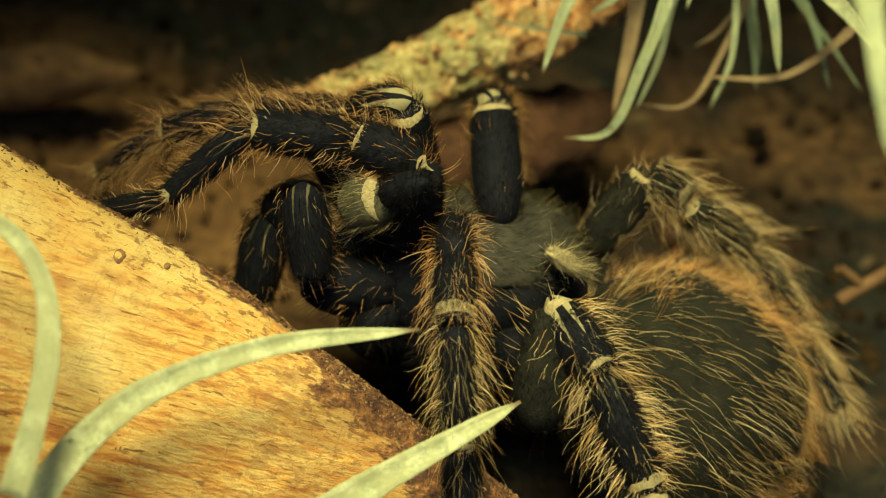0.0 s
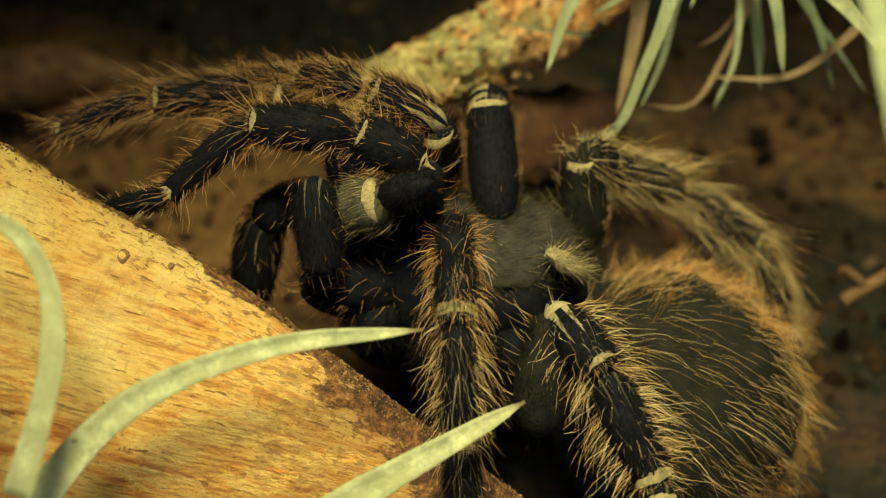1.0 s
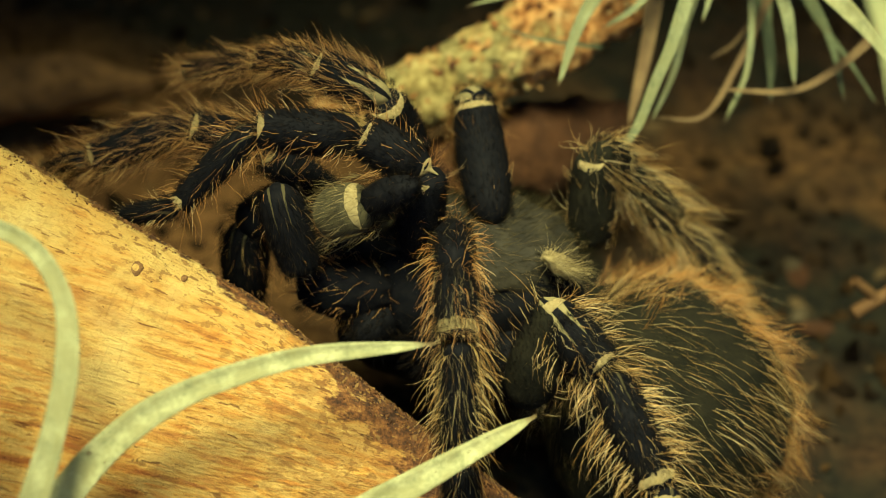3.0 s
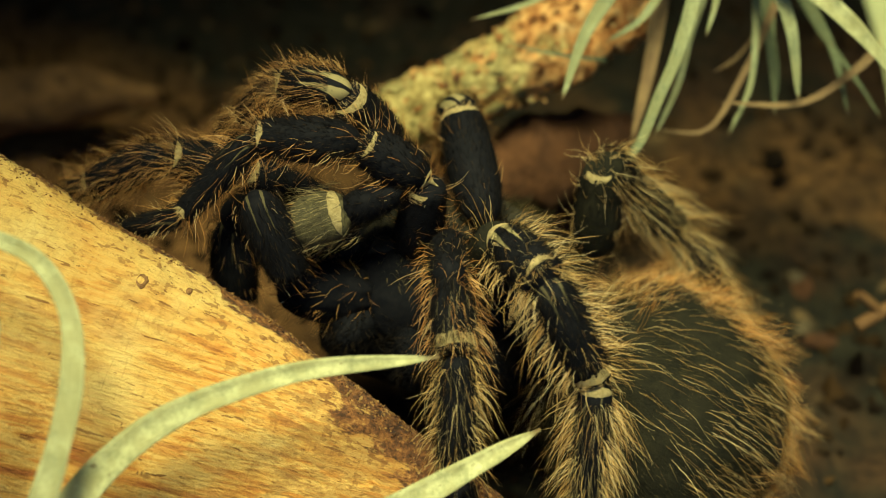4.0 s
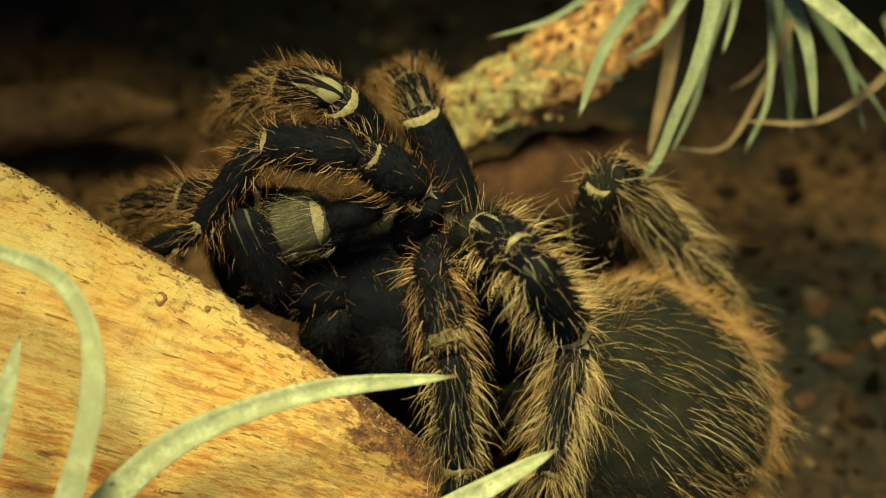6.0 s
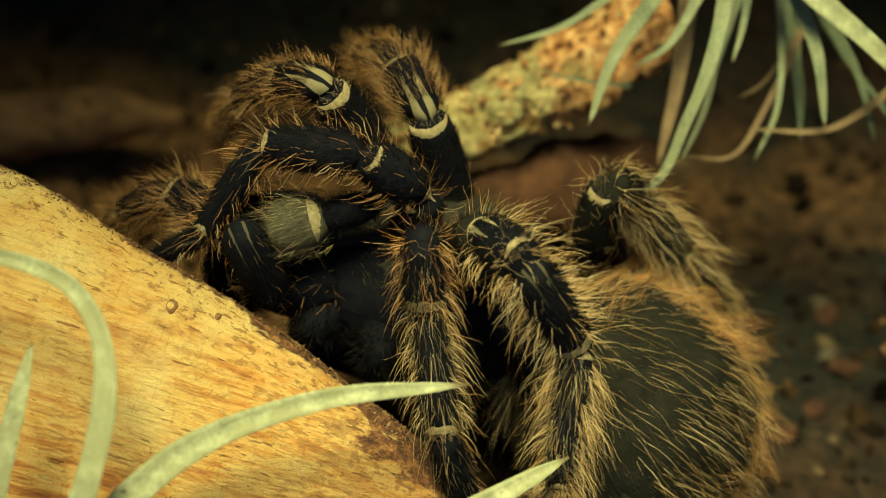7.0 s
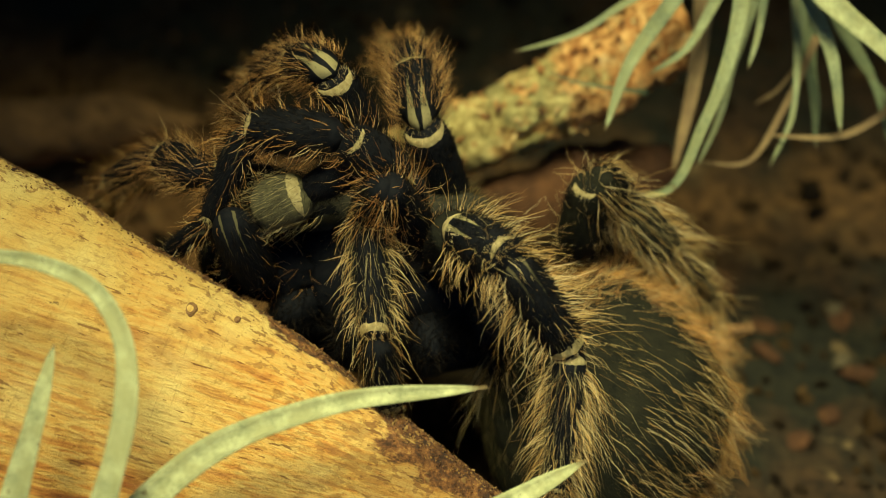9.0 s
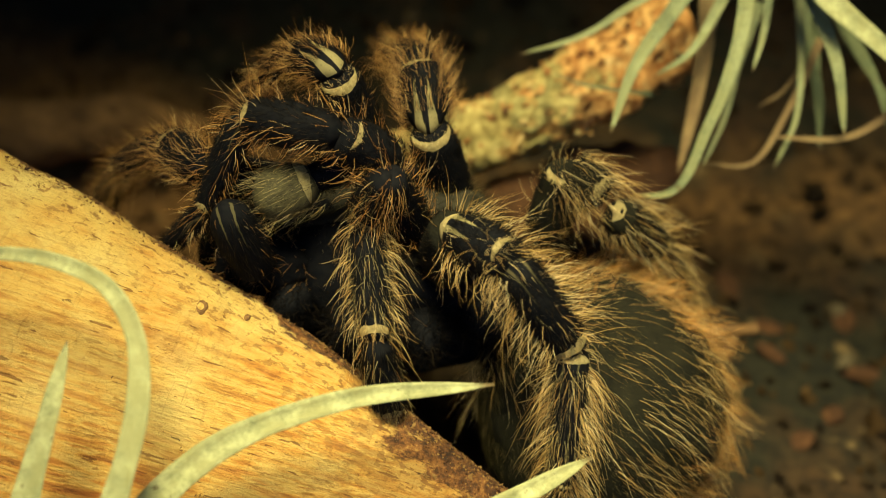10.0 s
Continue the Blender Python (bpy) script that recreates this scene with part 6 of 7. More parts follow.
    walk(spider["far third leg femur"], [
        (0, bone((5.35, 0.04, 5.54), (3.06, 21.61, 20.34))),
        (0.5, bone((5.09, 0.85, 5.27), (2.58, 21.72, 21.15))),
        (1, bone((4.82, 1.73, 4.96), (2.11, 21.74, 22.01))),
        (1.5, bone((4.63, 2.21, 4.83), (1.50, 21.67, 22.46))),
        (2, bone((4.44, 2.50, 4.84), (0.90, 21.66, 22.89))),
        (2.5, bone((4.25, 2.02, 5.38), (0.31, 21.66, 22.61))),
        (2.7, bone((4.00, 1.34, 5.87), (-0.24, 21.57, 22.32))),
        (3.3, bone((5.36, 0.25, 6.95), (0.18, 21.38, 21.69))),
        (3.8, bone((6.50, -0.65, 7.84), (0.53, 21.11, 21.23))),
        (4, bone((6.89, -1.25, 8.43), (0.61, 20.83, 21.20))),
        (4.5, bone((8.04, -2.16, 9.33), (0.48, 19.77, 21.52))),
        (5, bone((8.48, -3.02, 9.74), (-0.67, 18.35, 21.65))),
        (5.5, bone((8.23, -2.94, 9.35), (-1.76, 17.58, 20.24))),
        (6.3, bone((7.81, 11.26, -0.47), (-0.02, 10.77, 23.78))),
        (7, bone((7.75, 12.36, -0.48), (1.15, 10.17, 24.64))),
        (7.5, bone((8.65, 8.86, 0.57), (0.80, 8.80, 25.92))),
        (8, bone((9.27, 10.01, -1.45), (3.38, 7.58, 23.99))),
        (8.5, bone((10.33, 10.79, -2.21), (4.23, 6.96, 23.03))),
        (9, bone((11.36, 11.58, -2.94), (5.11, 6.43, 21.99))),
        (9.5, bone((12.17, 11.78, -3.65), (6.29, 6.08, 21.27))),
        (10, bone((12.98, 11.93, -4.32), (7.54, 5.67, 20.54))),
    ])
    walk(spider["far third leg patella"], [
        (0, bone((3.06, 21.61, 20.34), (3.89, 30.00, 9.62))),
        (0.5, bone((2.58, 21.72, 21.15), (3.29, 29.81, 10.17))),
        (1, bone((2.11, 21.74, 22.01), (2.70, 29.54, 10.78))),
        (1.5, bone((1.50, 21.67, 22.46), (2.05, 29.47, 11.23))),
        (2, bone((0.90, 21.66, 22.89), (1.46, 29.49, 11.66))),
        (2.5, bone((0.31, 21.66, 22.61), (0.82, 30.00, 11.78))),
        (2.7, bone((-0.24, 21.57, 22.32), (0.17, 29.98, 11.54))),
        (3.3, bone((0.18, 21.38, 21.69), (0.33, 29.93, 11.07))),
        (3.8, bone((0.53, 21.11, 21.23), (0.46, 29.79, 10.74))),
        (4, bone((0.61, 20.83, 21.20), (0.45, 29.59, 10.75))),
        (4.5, bone((0.48, 19.77, 21.52), (-0.08, 29.66, 12.23))),
        (5, bone((-0.67, 18.35, 21.65), (-2.46, 30.18, 15.40))),
        (5.5, bone((-1.76, 17.58, 20.24), (-5.25, 30.34, 19.86))),
        (6.3, bone((-0.02, 10.77, 23.78), (-5.00, 23.66, 25.25))),
        (7, bone((1.15, 10.17, 24.64), (-5.04, 22.00, 28.42))),
        (7.5, bone((0.80, 8.80, 25.92), (-3.66, 21.45, 27.18))),
        (8, bone((3.38, 7.58, 23.99), (-0.24, 20.18, 27.95))),
        (8.5, bone((4.23, 6.96, 23.03), (1.25, 19.40, 27.87))),
        (9, bone((5.11, 6.43, 21.99), (2.77, 18.65, 27.80))),
        (9.5, bone((6.29, 6.08, 21.27), (3.92, 18.19, 27.26))),
        (10, bone((7.54, 5.67, 20.54), (5.16, 17.69, 26.75))),
    ])
    walk(spider["far third leg tibia"], [
        (0, bone((3.89, 30.00, 9.62), (5.88, 36.09, -7.02))),
        (0.5, bone((3.29, 29.81, 10.17), (4.70, 35.65, -6.63))),
        (1, bone((2.70, 29.54, 10.78), (3.54, 35.10, -6.17))),
        (1.5, bone((2.05, 29.47, 11.23), (2.30, 34.69, -5.85))),
        (2, bone((1.46, 29.49, 11.66), (1.17, 34.36, -5.54))),
        (2.5, bone((0.82, 30.00, 11.78), (-0.05, 34.43, -5.50))),
        (2.7, bone((0.17, 29.98, 11.54), (-0.54, 34.78, -5.66))),
        (3.3, bone((0.33, 29.93, 11.07), (0.08, 35.76, -5.78))),
        (3.8, bone((0.46, 29.79, 10.74), (0.59, 36.44, -5.79))),
        (4, bone((0.45, 29.59, 10.75), (0.72, 36.61, -5.65))),
        (4.5, bone((-0.08, 29.66, 12.23), (-0.99, 39.63, -2.47))),
        (5, bone((-2.46, 30.18, 15.40), (-6.22, 43.26, 4.00))),
        (5.5, bone((-5.25, 30.34, 19.86), (-11.11, 43.24, 9.33))),
        (6.3, bone((-5.00, 23.66, 25.25), (-12.71, 37.78, 17.29))),
        (7, bone((-5.04, 22.00, 28.42), (-14.30, 36.40, 22.95))),
        (7.5, bone((-3.66, 21.45, 27.18), (-10.63, 36.43, 20.62))),
        (8, bone((-0.24, 20.18, 27.95), (-6.80, 35.88, 22.46))),
        (8.5, bone((1.25, 19.40, 27.87), (-5.36, 35.09, 22.43))),
        (9, bone((2.77, 18.65, 27.80), (-3.93, 34.35, 22.46))),
        (9.5, bone((3.92, 18.19, 27.26), (-2.86, 33.87, 21.97))),
        (10, bone((5.16, 17.69, 26.75), (-1.69, 33.38, 21.55))),
    ])
    walk(spider["far second leg femur"], [
        (0, bone((-10.40, 8.27, 9.96), (-13.71, 6.45, 28.48))),
        (0.5, bone((-8.41, 7.28, 10.14), (-11.13, 4.08, 28.83))),
        (1, bone((-6.66, 11.32, 7.04), (-7.57, 5.85, 25.04))),
        (1.5, bone((-7.99, 14.73, 6.24), (-6.76, 7.00, 23.30))),
        (2, bone((-9.20, 15.67, 7.05), (-9.77, 10.34, 25.05))),
        (2.5, bone((-10.39, 15.95, 9.63), (-14.76, 11.17, 27.32))),
        (2.7, bone((-11.09, 14.98, 10.62), (-16.40, 10.28, 28.03))),
        (3.3, bone((-11.09, 12.77, 13.40), (-18.33, 7.80, 30.17))),
        (3.8, bone((-11.03, 10.95, 15.67), (-19.89, 6.03, 31.76))),
        (4, bone((-11.09, 10.47, 16.47), (-20.62, 5.76, 32.22))),
        (4.5, bone((-10.03, 10.38, 16.42), (-19.68, 5.10, 31.85))),
        (5, bone((-9.74, 9.82, 16.11), (-19.36, 4.83, 31.71))),
        (5.5, bone((-9.56, 10.54, 16.00), (-17.98, 4.64, 31.84))),
        (6.3, bone((-8.54, 9.08, 16.38), (-17.39, 4.00, 32.40))),
        (7, bone((-7.64, 7.85, 16.68), (-16.89, 3.58, 32.80))),
        (7.5, bone((-6.66, 7.77, 15.91), (-15.19, 3.03, 32.11))),
        (8, bone((-5.39, 5.88, 16.21), (-14.29, 3.48, 32.98))),
        (8.5, bone((-5.00, 6.30, 16.07), (-12.94, 3.26, 33.09))),
        (9, bone((-4.59, 6.73, 15.94), (-11.50, 2.95, 33.24))),
        (9.5, bone((-4.49, 7.05, 15.54), (-10.43, 2.56, 33.01))),
        (10, bone((-4.34, 7.26, 15.21), (-9.27, 2.13, 32.80))),
    ])
    walk(spider["far second leg patella"], [
        (0, bone((-13.71, 6.45, 28.48), (-24.33, 12.76, 21.47))),
        (0.5, bone((-11.13, 4.08, 28.83), (-21.91, 11.72, 25.36))),
        (1, bone((-7.57, 5.85, 25.04), (-22.30, 8.90, 30.64))),
        (1.5, bone((-6.76, 7.00, 23.30), (-19.63, 12.14, 31.48))),
        (2, bone((-9.77, 10.34, 25.05), (-23.36, 14.93, 32.36))),
        (2.5, bone((-14.76, 11.17, 27.32), (-28.40, 14.60, 34.60))),
        (2.7, bone((-16.40, 10.28, 28.03), (-30.44, 13.55, 34.15))),
        (3.3, bone((-18.33, 7.80, 30.17), (-31.30, 12.53, 32.21))),
        (3.8, bone((-19.89, 6.03, 31.76), (-32.16, 12.35, 30.22))),
        (4, bone((-20.62, 5.76, 32.22), (-32.61, 12.42, 29.41))),
        (4.5, bone((-19.68, 5.10, 31.85), (-31.51, 12.33, 29.68))),
        (5, bone((-19.36, 4.83, 31.71), (-31.22, 11.95, 29.54))),
        (5.5, bone((-17.98, 4.64, 31.84), (-29.87, 11.91, 29.59))),
        (6.3, bone((-17.39, 4.00, 32.40), (-28.02, 12.58, 29.24))),
        (7, bone((-16.89, 3.58, 32.80), (-26.38, 13.12, 28.98))),
        (7.5, bone((-15.19, 3.03, 32.11), (-24.49, 13.22, 29.26))),
        (8, bone((-14.29, 3.48, 32.98), (-22.68, 14.02, 29.24))),
        (8.5, bone((-12.94, 3.26, 33.09), (-21.20, 13.98, 29.42))),
        (9, bone((-11.50, 2.95, 33.24), (-19.65, 13.81, 29.72))),
        (9.5, bone((-10.43, 2.56, 33.01), (-18.45, 13.58, 29.67))),
        (10, bone((-9.27, 2.13, 32.80), (-17.16, 13.32, 29.70))),
    ])
    walk(spider["far second leg tibia"], [
        (0, bone((-24.33, 12.76, 21.47), (-38.67, 19.23, 19.19))),
        (0.5, bone((-21.91, 11.72, 25.36), (-32.17, 22.77, 22.69))),
        (1, bone((-22.30, 8.90, 30.64), (-34.61, 17.76, 26.68))),
        (1.5, bone((-19.63, 12.14, 31.48), (-35.04, 16.71, 35.16))),
        (2, bone((-23.36, 14.93, 32.36), (-39.70, 18.82, 35.81))),
        (2.5, bone((-28.40, 14.60, 34.60), (-42.60, 21.77, 33.76))),
        (2.7, bone((-30.44, 13.55, 34.15), (-43.02, 22.93, 31.40))),
        (3.3, bone((-31.30, 12.53, 32.21), (-42.65, 20.74, 25.44))),
        (3.8, bone((-32.16, 12.35, 30.22), (-42.32, 18.78, 20.46))),
        (4, bone((-32.61, 12.42, 29.41), (-42.25, 17.96, 18.54))),
        (4.5, bone((-31.51, 12.33, 29.68), (-41.34, 19.19, 19.74))),
        (5, bone((-31.22, 11.95, 29.54), (-41.23, 19.87, 20.63))),
        (5.5, bone((-29.87, 11.91, 29.59), (-40.39, 19.69, 21.04))),
        (6.3, bone((-28.02, 12.58, 29.24), (-38.77, 19.73, 20.57))),
        (7, bone((-26.38, 13.12, 28.98), (-37.34, 19.71, 20.20))),
        (7.5, bone((-24.49, 13.22, 29.26), (-35.46, 20.19, 20.68))),
        (8, bone((-22.68, 14.02, 29.24), (-33.70, 21.16, 20.98))),
        (8.5, bone((-21.20, 13.98, 29.42), (-31.84, 21.42, 20.89))),
        (9, bone((-19.65, 13.81, 29.72), (-29.93, 21.52, 20.98))),
        (9.5, bone((-18.45, 13.58, 29.67), (-28.34, 21.51, 20.69))),
        (10, bone((-17.16, 13.32, 29.70), (-26.67, 21.51, 20.52))),
    ])
    walk(spider["far second leg metatarsus"], [
        (0, bone((-38.67, 19.23, 19.19), (-56.03, 18.15, 14.00))),
        (0.5, bone((-32.17, 22.77, 22.69), (-48.10, 26.12, 16.42))),
        (1, bone((-34.61, 17.76, 26.68), (-48.94, 26.73, 21.42))),
        (1.5, bone((-35.04, 16.71, 35.16), (-50.06, 24.15, 29.14))),
        (2, bone((-39.70, 18.82, 35.81), (-59.47, 18.52, 38.26))),
        (2.5, bone((-42.60, 21.77, 33.76), (-61.00, 20.83, 35.41))),
        (2.7, bone((-43.02, 22.93, 31.40), (-61.26, 23.73, 30.38))),
        (3.3, bone((-42.65, 20.74, 25.44), (-57.32, 27.46, 18.34))),
        (3.8, bone((-42.32, 18.78, 20.46), (-52.99, 27.54, 9.48))),
        (4, bone((-42.25, 17.96, 18.54), (-51.15, 27.05, 6.22))),
        (4.5, bone((-41.34, 19.19, 19.74), (-50.35, 28.88, 7.96))),
        (5, bone((-41.23, 19.87, 20.63), (-50.37, 30.02, 9.36))),
        (5.5, bone((-40.39, 19.69, 21.04), (-49.05, 30.21, 9.68))),
        (6.3, bone((-38.77, 19.73, 20.57), (-46.64, 30.74, 9.14))),
        (7, bone((-37.34, 19.71, 20.20), (-44.49, 31.12, 8.73))),
        (7.5, bone((-35.46, 20.19, 20.68), (-42.45, 30.69, 8.23))),
        (8, bone((-33.70, 21.16, 20.98), (-40.56, 30.55, 7.64))),
        (8.5, bone((-31.84, 21.42, 20.89), (-39.19, 30.64, 7.69))),
        (9, bone((-29.93, 21.52, 20.98), (-37.82, 30.59, 7.99))),
        (9.5, bone((-28.34, 21.51, 20.69), (-36.73, 30.37, 7.86))),
        (10, bone((-26.67, 21.51, 20.52), (-35.56, 30.17, 7.90))),
    ])
    walk(spider["front leg femur"], [
        (0, bone((-22.59, 10.59, -0.18), (-30.76, 10.66, 19.32))),
        (0.5, bone((-23.31, 12.58, -1.58), (-29.04, 14.16, 18.40))),
        (1, bone((-23.78, 12.53, -1.58), (-26.96, 15.48, 18.79))),
        (1.5, bone((-23.96, 10.05, 0.08), (-28.75, 16.42, 19.57))),
        (2, bone((-24.13, 7.95, 1.48), (-30.05, 17.63, 19.54))),
        (2.5, bone((-24.32, 5.89, 2.85), (-41.24, 12.56, 17.04))),
        (2.7, bone((-24.45, 5.45, 3.14), (-41.74, 11.66, 16.57))),
        (3.3, bone((-22.90, 5.53, 3.34), (-41.25, 9.80, 14.93))),
        (3.8, bone((-21.60, 5.54, 3.55), (-40.78, 7.99, 13.74))),
        (4, bone((-21.17, 5.67, 3.61), (-40.64, 7.25, 13.34))),
        (4.5, bone((-20.14, 6.55, 3.47), (-39.58, 6.69, 12.33))),
        (5, bone((-19.87, 6.96, 3.05), (-38.81, 3.85, 12.14))),
        (5.5, bone((-19.94, 8.34, 2.78), (-34.49, -2.20, 13.56))),
        (6.3, bone((-18.99, 6.58, 3.99), (-35.30, -4.67, 11.28))),
        (7, bone((-18.04, 4.52, 5.36), (-36.19, -6.11, 8.80))),
        (7.5, bone((-17.19, 3.64, 5.31), (-36.03, -6.08, 7.41))),
        (8, bone((-16.37, 2.92, 5.17), (-35.85, -5.18, 8.09))),
        (8.5, bone((-16.05, 2.13, 5.98), (-35.57, -4.84, 11.27))),
        (9, bone((-15.72, 1.41, 6.76), (-35.44, -3.97, 14.10))),
        (9.5, bone((-16.13, 2.75, 5.87), (-34.70, -3.81, 13.93))),
        (10, bone((-16.47, 3.80, 5.21), (-33.67, -4.44, 14.32))),
    ])
    walk(spider["front leg patella"], [
        (0, bone((-30.76, 10.66, 19.32), (-44.45, 13.91, 20.11))),
        (0.5, bone((-29.04, 14.16, 18.40), (-46.04, 14.09, 21.34))),
        (1, bone((-26.96, 15.48, 18.79), (-43.53, 16.74, 23.83))),
        (1.5, bone((-28.75, 16.42, 19.57), (-42.48, 19.74, 22.95))),
        (2, bone((-30.05, 17.63, 19.54), (-45.08, 18.88, 24.01))),
        (2.5, bone((-41.24, 12.56, 17.04), (-55.67, 14.02, 20.75))),
        (2.7, bone((-41.74, 11.66, 16.57), (-56.42, 13.16, 19.98))),
        (3.3, bone((-41.25, 9.80, 14.93), (-56.02, 9.13, 18.83))),
        (3.8, bone((-40.78, 7.99, 13.74), (-55.71, 6.04, 17.75))),
        (4, bone((-40.64, 7.25, 13.34), (-55.69, 4.95, 17.30))),
        (4.5, bone((-39.58, 6.69, 12.33), (-54.36, 6.26, 17.75))),
        (5, bone((-38.81, 3.85, 12.14), (-56.45, 1.29, 15.52))),
        (5.5, bone((-34.49, -2.20, 13.56), (-47.71, 1.47, 9.32))),
        (6.3, bone((-35.30, -4.67, 11.28), (-47.43, 2.77, 8.75))),
        (7, bone((-36.19, -6.11, 8.80), (-47.03, 3.39, 8.60))),
        (7.5, bone((-36.03, -6.08, 7.41), (-45.95, 4.21, 9.65))),
        (8, bone((-35.85, -5.18, 8.09), (-45.66, 4.98, 11.56))),
        (8.5, bone((-35.57, -4.84, 11.27), (-45.16, 5.99, 11.23))),
        (9, bone((-35.44, -3.97, 14.10), (-45.31, 6.21, 11.43))),
        (9.5, bone((-34.70, -3.81, 13.93), (-43.53, 7.70, 13.10))),
        (10, bone((-33.67, -4.44, 14.32), (-42.96, 6.59, 12.77))),
    ])
    walk(spider["front leg tibia"], [
        (0, bone((-44.45, 13.91, 20.11), (-62.88, 17.64, 13.40))),
        (0.5, bone((-46.04, 14.09, 21.34), (-67.15, 12.08, 17.95))),
        (1, bone((-43.53, 16.74, 23.83), (-64.90, 14.47, 22.48))),
        (1.5, bone((-42.48, 19.74, 22.95), (-64.04, 16.72, 25.11))),
        (2, bone((-45.08, 18.88, 24.01), (-66.77, 16.95, 26.16))),
        (2.5, bone((-55.67, 14.02, 20.75), (-75.67, 5.48, 16.77))),
        (2.7, bone((-56.42, 13.16, 19.98), (-76.24, 6.92, 14.78))),
        (3.3, bone((-56.02, 9.13, 18.83), (-74.73, 8.65, 10.66))),
        (3.8, bone((-55.71, 6.04, 17.75), (-73.13, 9.24, 7.72))),
        (4, bone((-55.69, 4.95, 17.30), (-72.48, 9.33, 6.69))),
        (4.5, bone((-54.36, 6.26, 17.75), (-71.67, 8.19, 6.76))),
        (5, bone((-56.45, 1.29, 15.52), (-72.51, 8.58, 5.03))),
        (5.5, bone((-47.71, 1.47, 9.32), (-62.87, 11.63, 0.68))),
        (6.3, bone((-47.43, 2.77, 8.75), (-62.25, 12.03, -1.42))),
        (7, bone((-47.03, 3.39, 8.60), (-61.45, 11.71, -2.81))),
        (7.5, bone((-45.95, 4.21, 9.65), (-60.34, 12.04, -2.22))),
        (8, bone((-45.66, 4.98, 11.56), (-59.31, 12.31, -1.49))),
        (8.5, bone((-45.16, 5.99, 11.23), (-59.55, 13.08, -1.04))),
        (9, bone((-45.31, 6.21, 11.43), (-59.81, 13.74, -0.34))),
        (9.5, bone((-43.53, 7.70, 13.10), (-58.35, 14.03, 0.81))),
        (10, bone((-42.96, 6.59, 12.77), (-57.26, 15.40, 1.53))),
    ])
    walk(spider["front leg metatarsus"], [
        (0, bone((-62.88, 17.64, 13.40), (-77.91, 16.32, 3.54))),
        (0.5, bone((-67.15, 12.08, 17.95), (-83.58, 11.27, 9.37))),
        (1, bone((-64.90, 14.47, 22.48), (-82.80, 9.87, 17.55))),
        (1.5, bone((-64.04, 16.72, 25.11), (-82.92, 12.00, 23.95))),
        (2, bone((-66.77, 16.95, 26.16), (-85.63, 12.79, 22.79))),
        (2.5, bone((-75.67, 5.48, 16.77), (-88.68, 15.13, 8.36))),
        (2.7, bone((-76.24, 6.92, 14.78), (-89.21, 16.75, 6.09))),
        (3.3, bone((-74.73, 8.65, 10.66), (-87.20, 18.48, 1.52))),
        (3.8, bone((-73.13, 9.24, 7.72), (-85.16, 19.15, -1.84))),
        (4, bone((-72.48, 9.33, 6.69), (-84.34, 19.28, -3.04))),
        (4.5, bone((-71.67, 8.19, 6.76), (-82.60, 18.47, -3.81))),
        (5, bone((-72.51, 8.58, 5.03), (-82.54, 18.89, -6.32))),
        (5.5, bone((-62.87, 11.63, 0.68), (-71.91, 18.96, -13.30))),
        (6.3, bone((-62.25, 12.03, -1.42), (-71.47, 19.84, -15.02))),
        (7, bone((-61.45, 11.71, -2.81), (-70.83, 19.94, -16.03))),
        (7.5, bone((-60.34, 12.04, -2.22), (-69.99, 20.26, -15.29))),
        (8, bone((-59.31, 12.31, -1.49), (-69.30, 20.46, -14.38))),
        (8.5, bone((-59.55, 13.08, -1.04), (-68.73, 21.16, -14.52))),
        (9, bone((-59.81, 13.74, -0.34), (-68.21, 21.72, -14.32))),
        (9.5, bone((-58.35, 14.03, 0.81), (-67.26, 20.61, -13.66))),
        (10, bone((-57.26, 15.40, 1.53), (-66.64, 20.36, -13.26))),
    ])
    walk(spider["pedipalp femur"], [
        (0, bone((-14.85, -10.04, 18.63), (-23.73, -4.25, 11.01))),
        (0.5, bone((-14.95, -9.98, 18.51), (-24.34, -4.74, 11.11))),
        (1, bone((-15.05, -9.88, 18.36), (-24.95, -5.24, 11.21))),
        (1.5, bone((-15.67, -10.04, 18.48), (-25.57, -5.62, 11.22))),
        (2, bone((-16.36, -10.16, 18.56), (-26.22, -5.92, 11.15))),
        (2.5, bone((-16.99, -10.30, 18.64), (-26.84, -6.27, 11.12))),
        (2.7, bone((-17.64, -10.32, 18.32), (-27.80, -6.74, 11.00))),
        (3.3, bone((-17.52, -10.02, 17.41), (-28.56, -7.93, 10.80))),
        (3.8, bone((-17.48, -9.51, 16.48), (-29.16, -8.98, 10.67))),
        (4, bone((-17.57, -9.05, 16.00), (-29.45, -9.44, 10.72))),
        (4.5, bone((-17.13, -8.42, 15.38), (-29.24, -9.97, 10.89))),
        (5, bone((-17.39, -8.09, 14.45), (-29.70, -10.89, 10.78))),
        (5.5, bone((-17.52, -8.78, 13.63), (-29.92, -10.77, 10.63))),
        (6.3, bone((-16.42, -8.79, 12.88), (-28.89, -11.46, 9.98))),
        (7, bone((-15.41, -9.10, 12.44), (-28.01, -11.91, 9.30))),
        (7.5, bone((-15.06, -9.83, 13.72), (-27.03, -11.39, 8.87))),
        (8, bone((-14.65, -10.46, 14.94), (-25.97, -11.04, 8.61))),
        (8.5, bone((-14.06, -10.38, 15.47), (-25.39, -10.86, 9.08))),
        (9, bone((-13.45, -10.20, 15.90), (-24.76, -10.82, 9.62))),
        (9.5, bone((-12.71, -8.90, 15.66), (-24.25, -11.52, 10.30))),
        (10, bone((-11.92, -7.73, 15.52), (-23.72, -12.25, 11.02))),
    ])
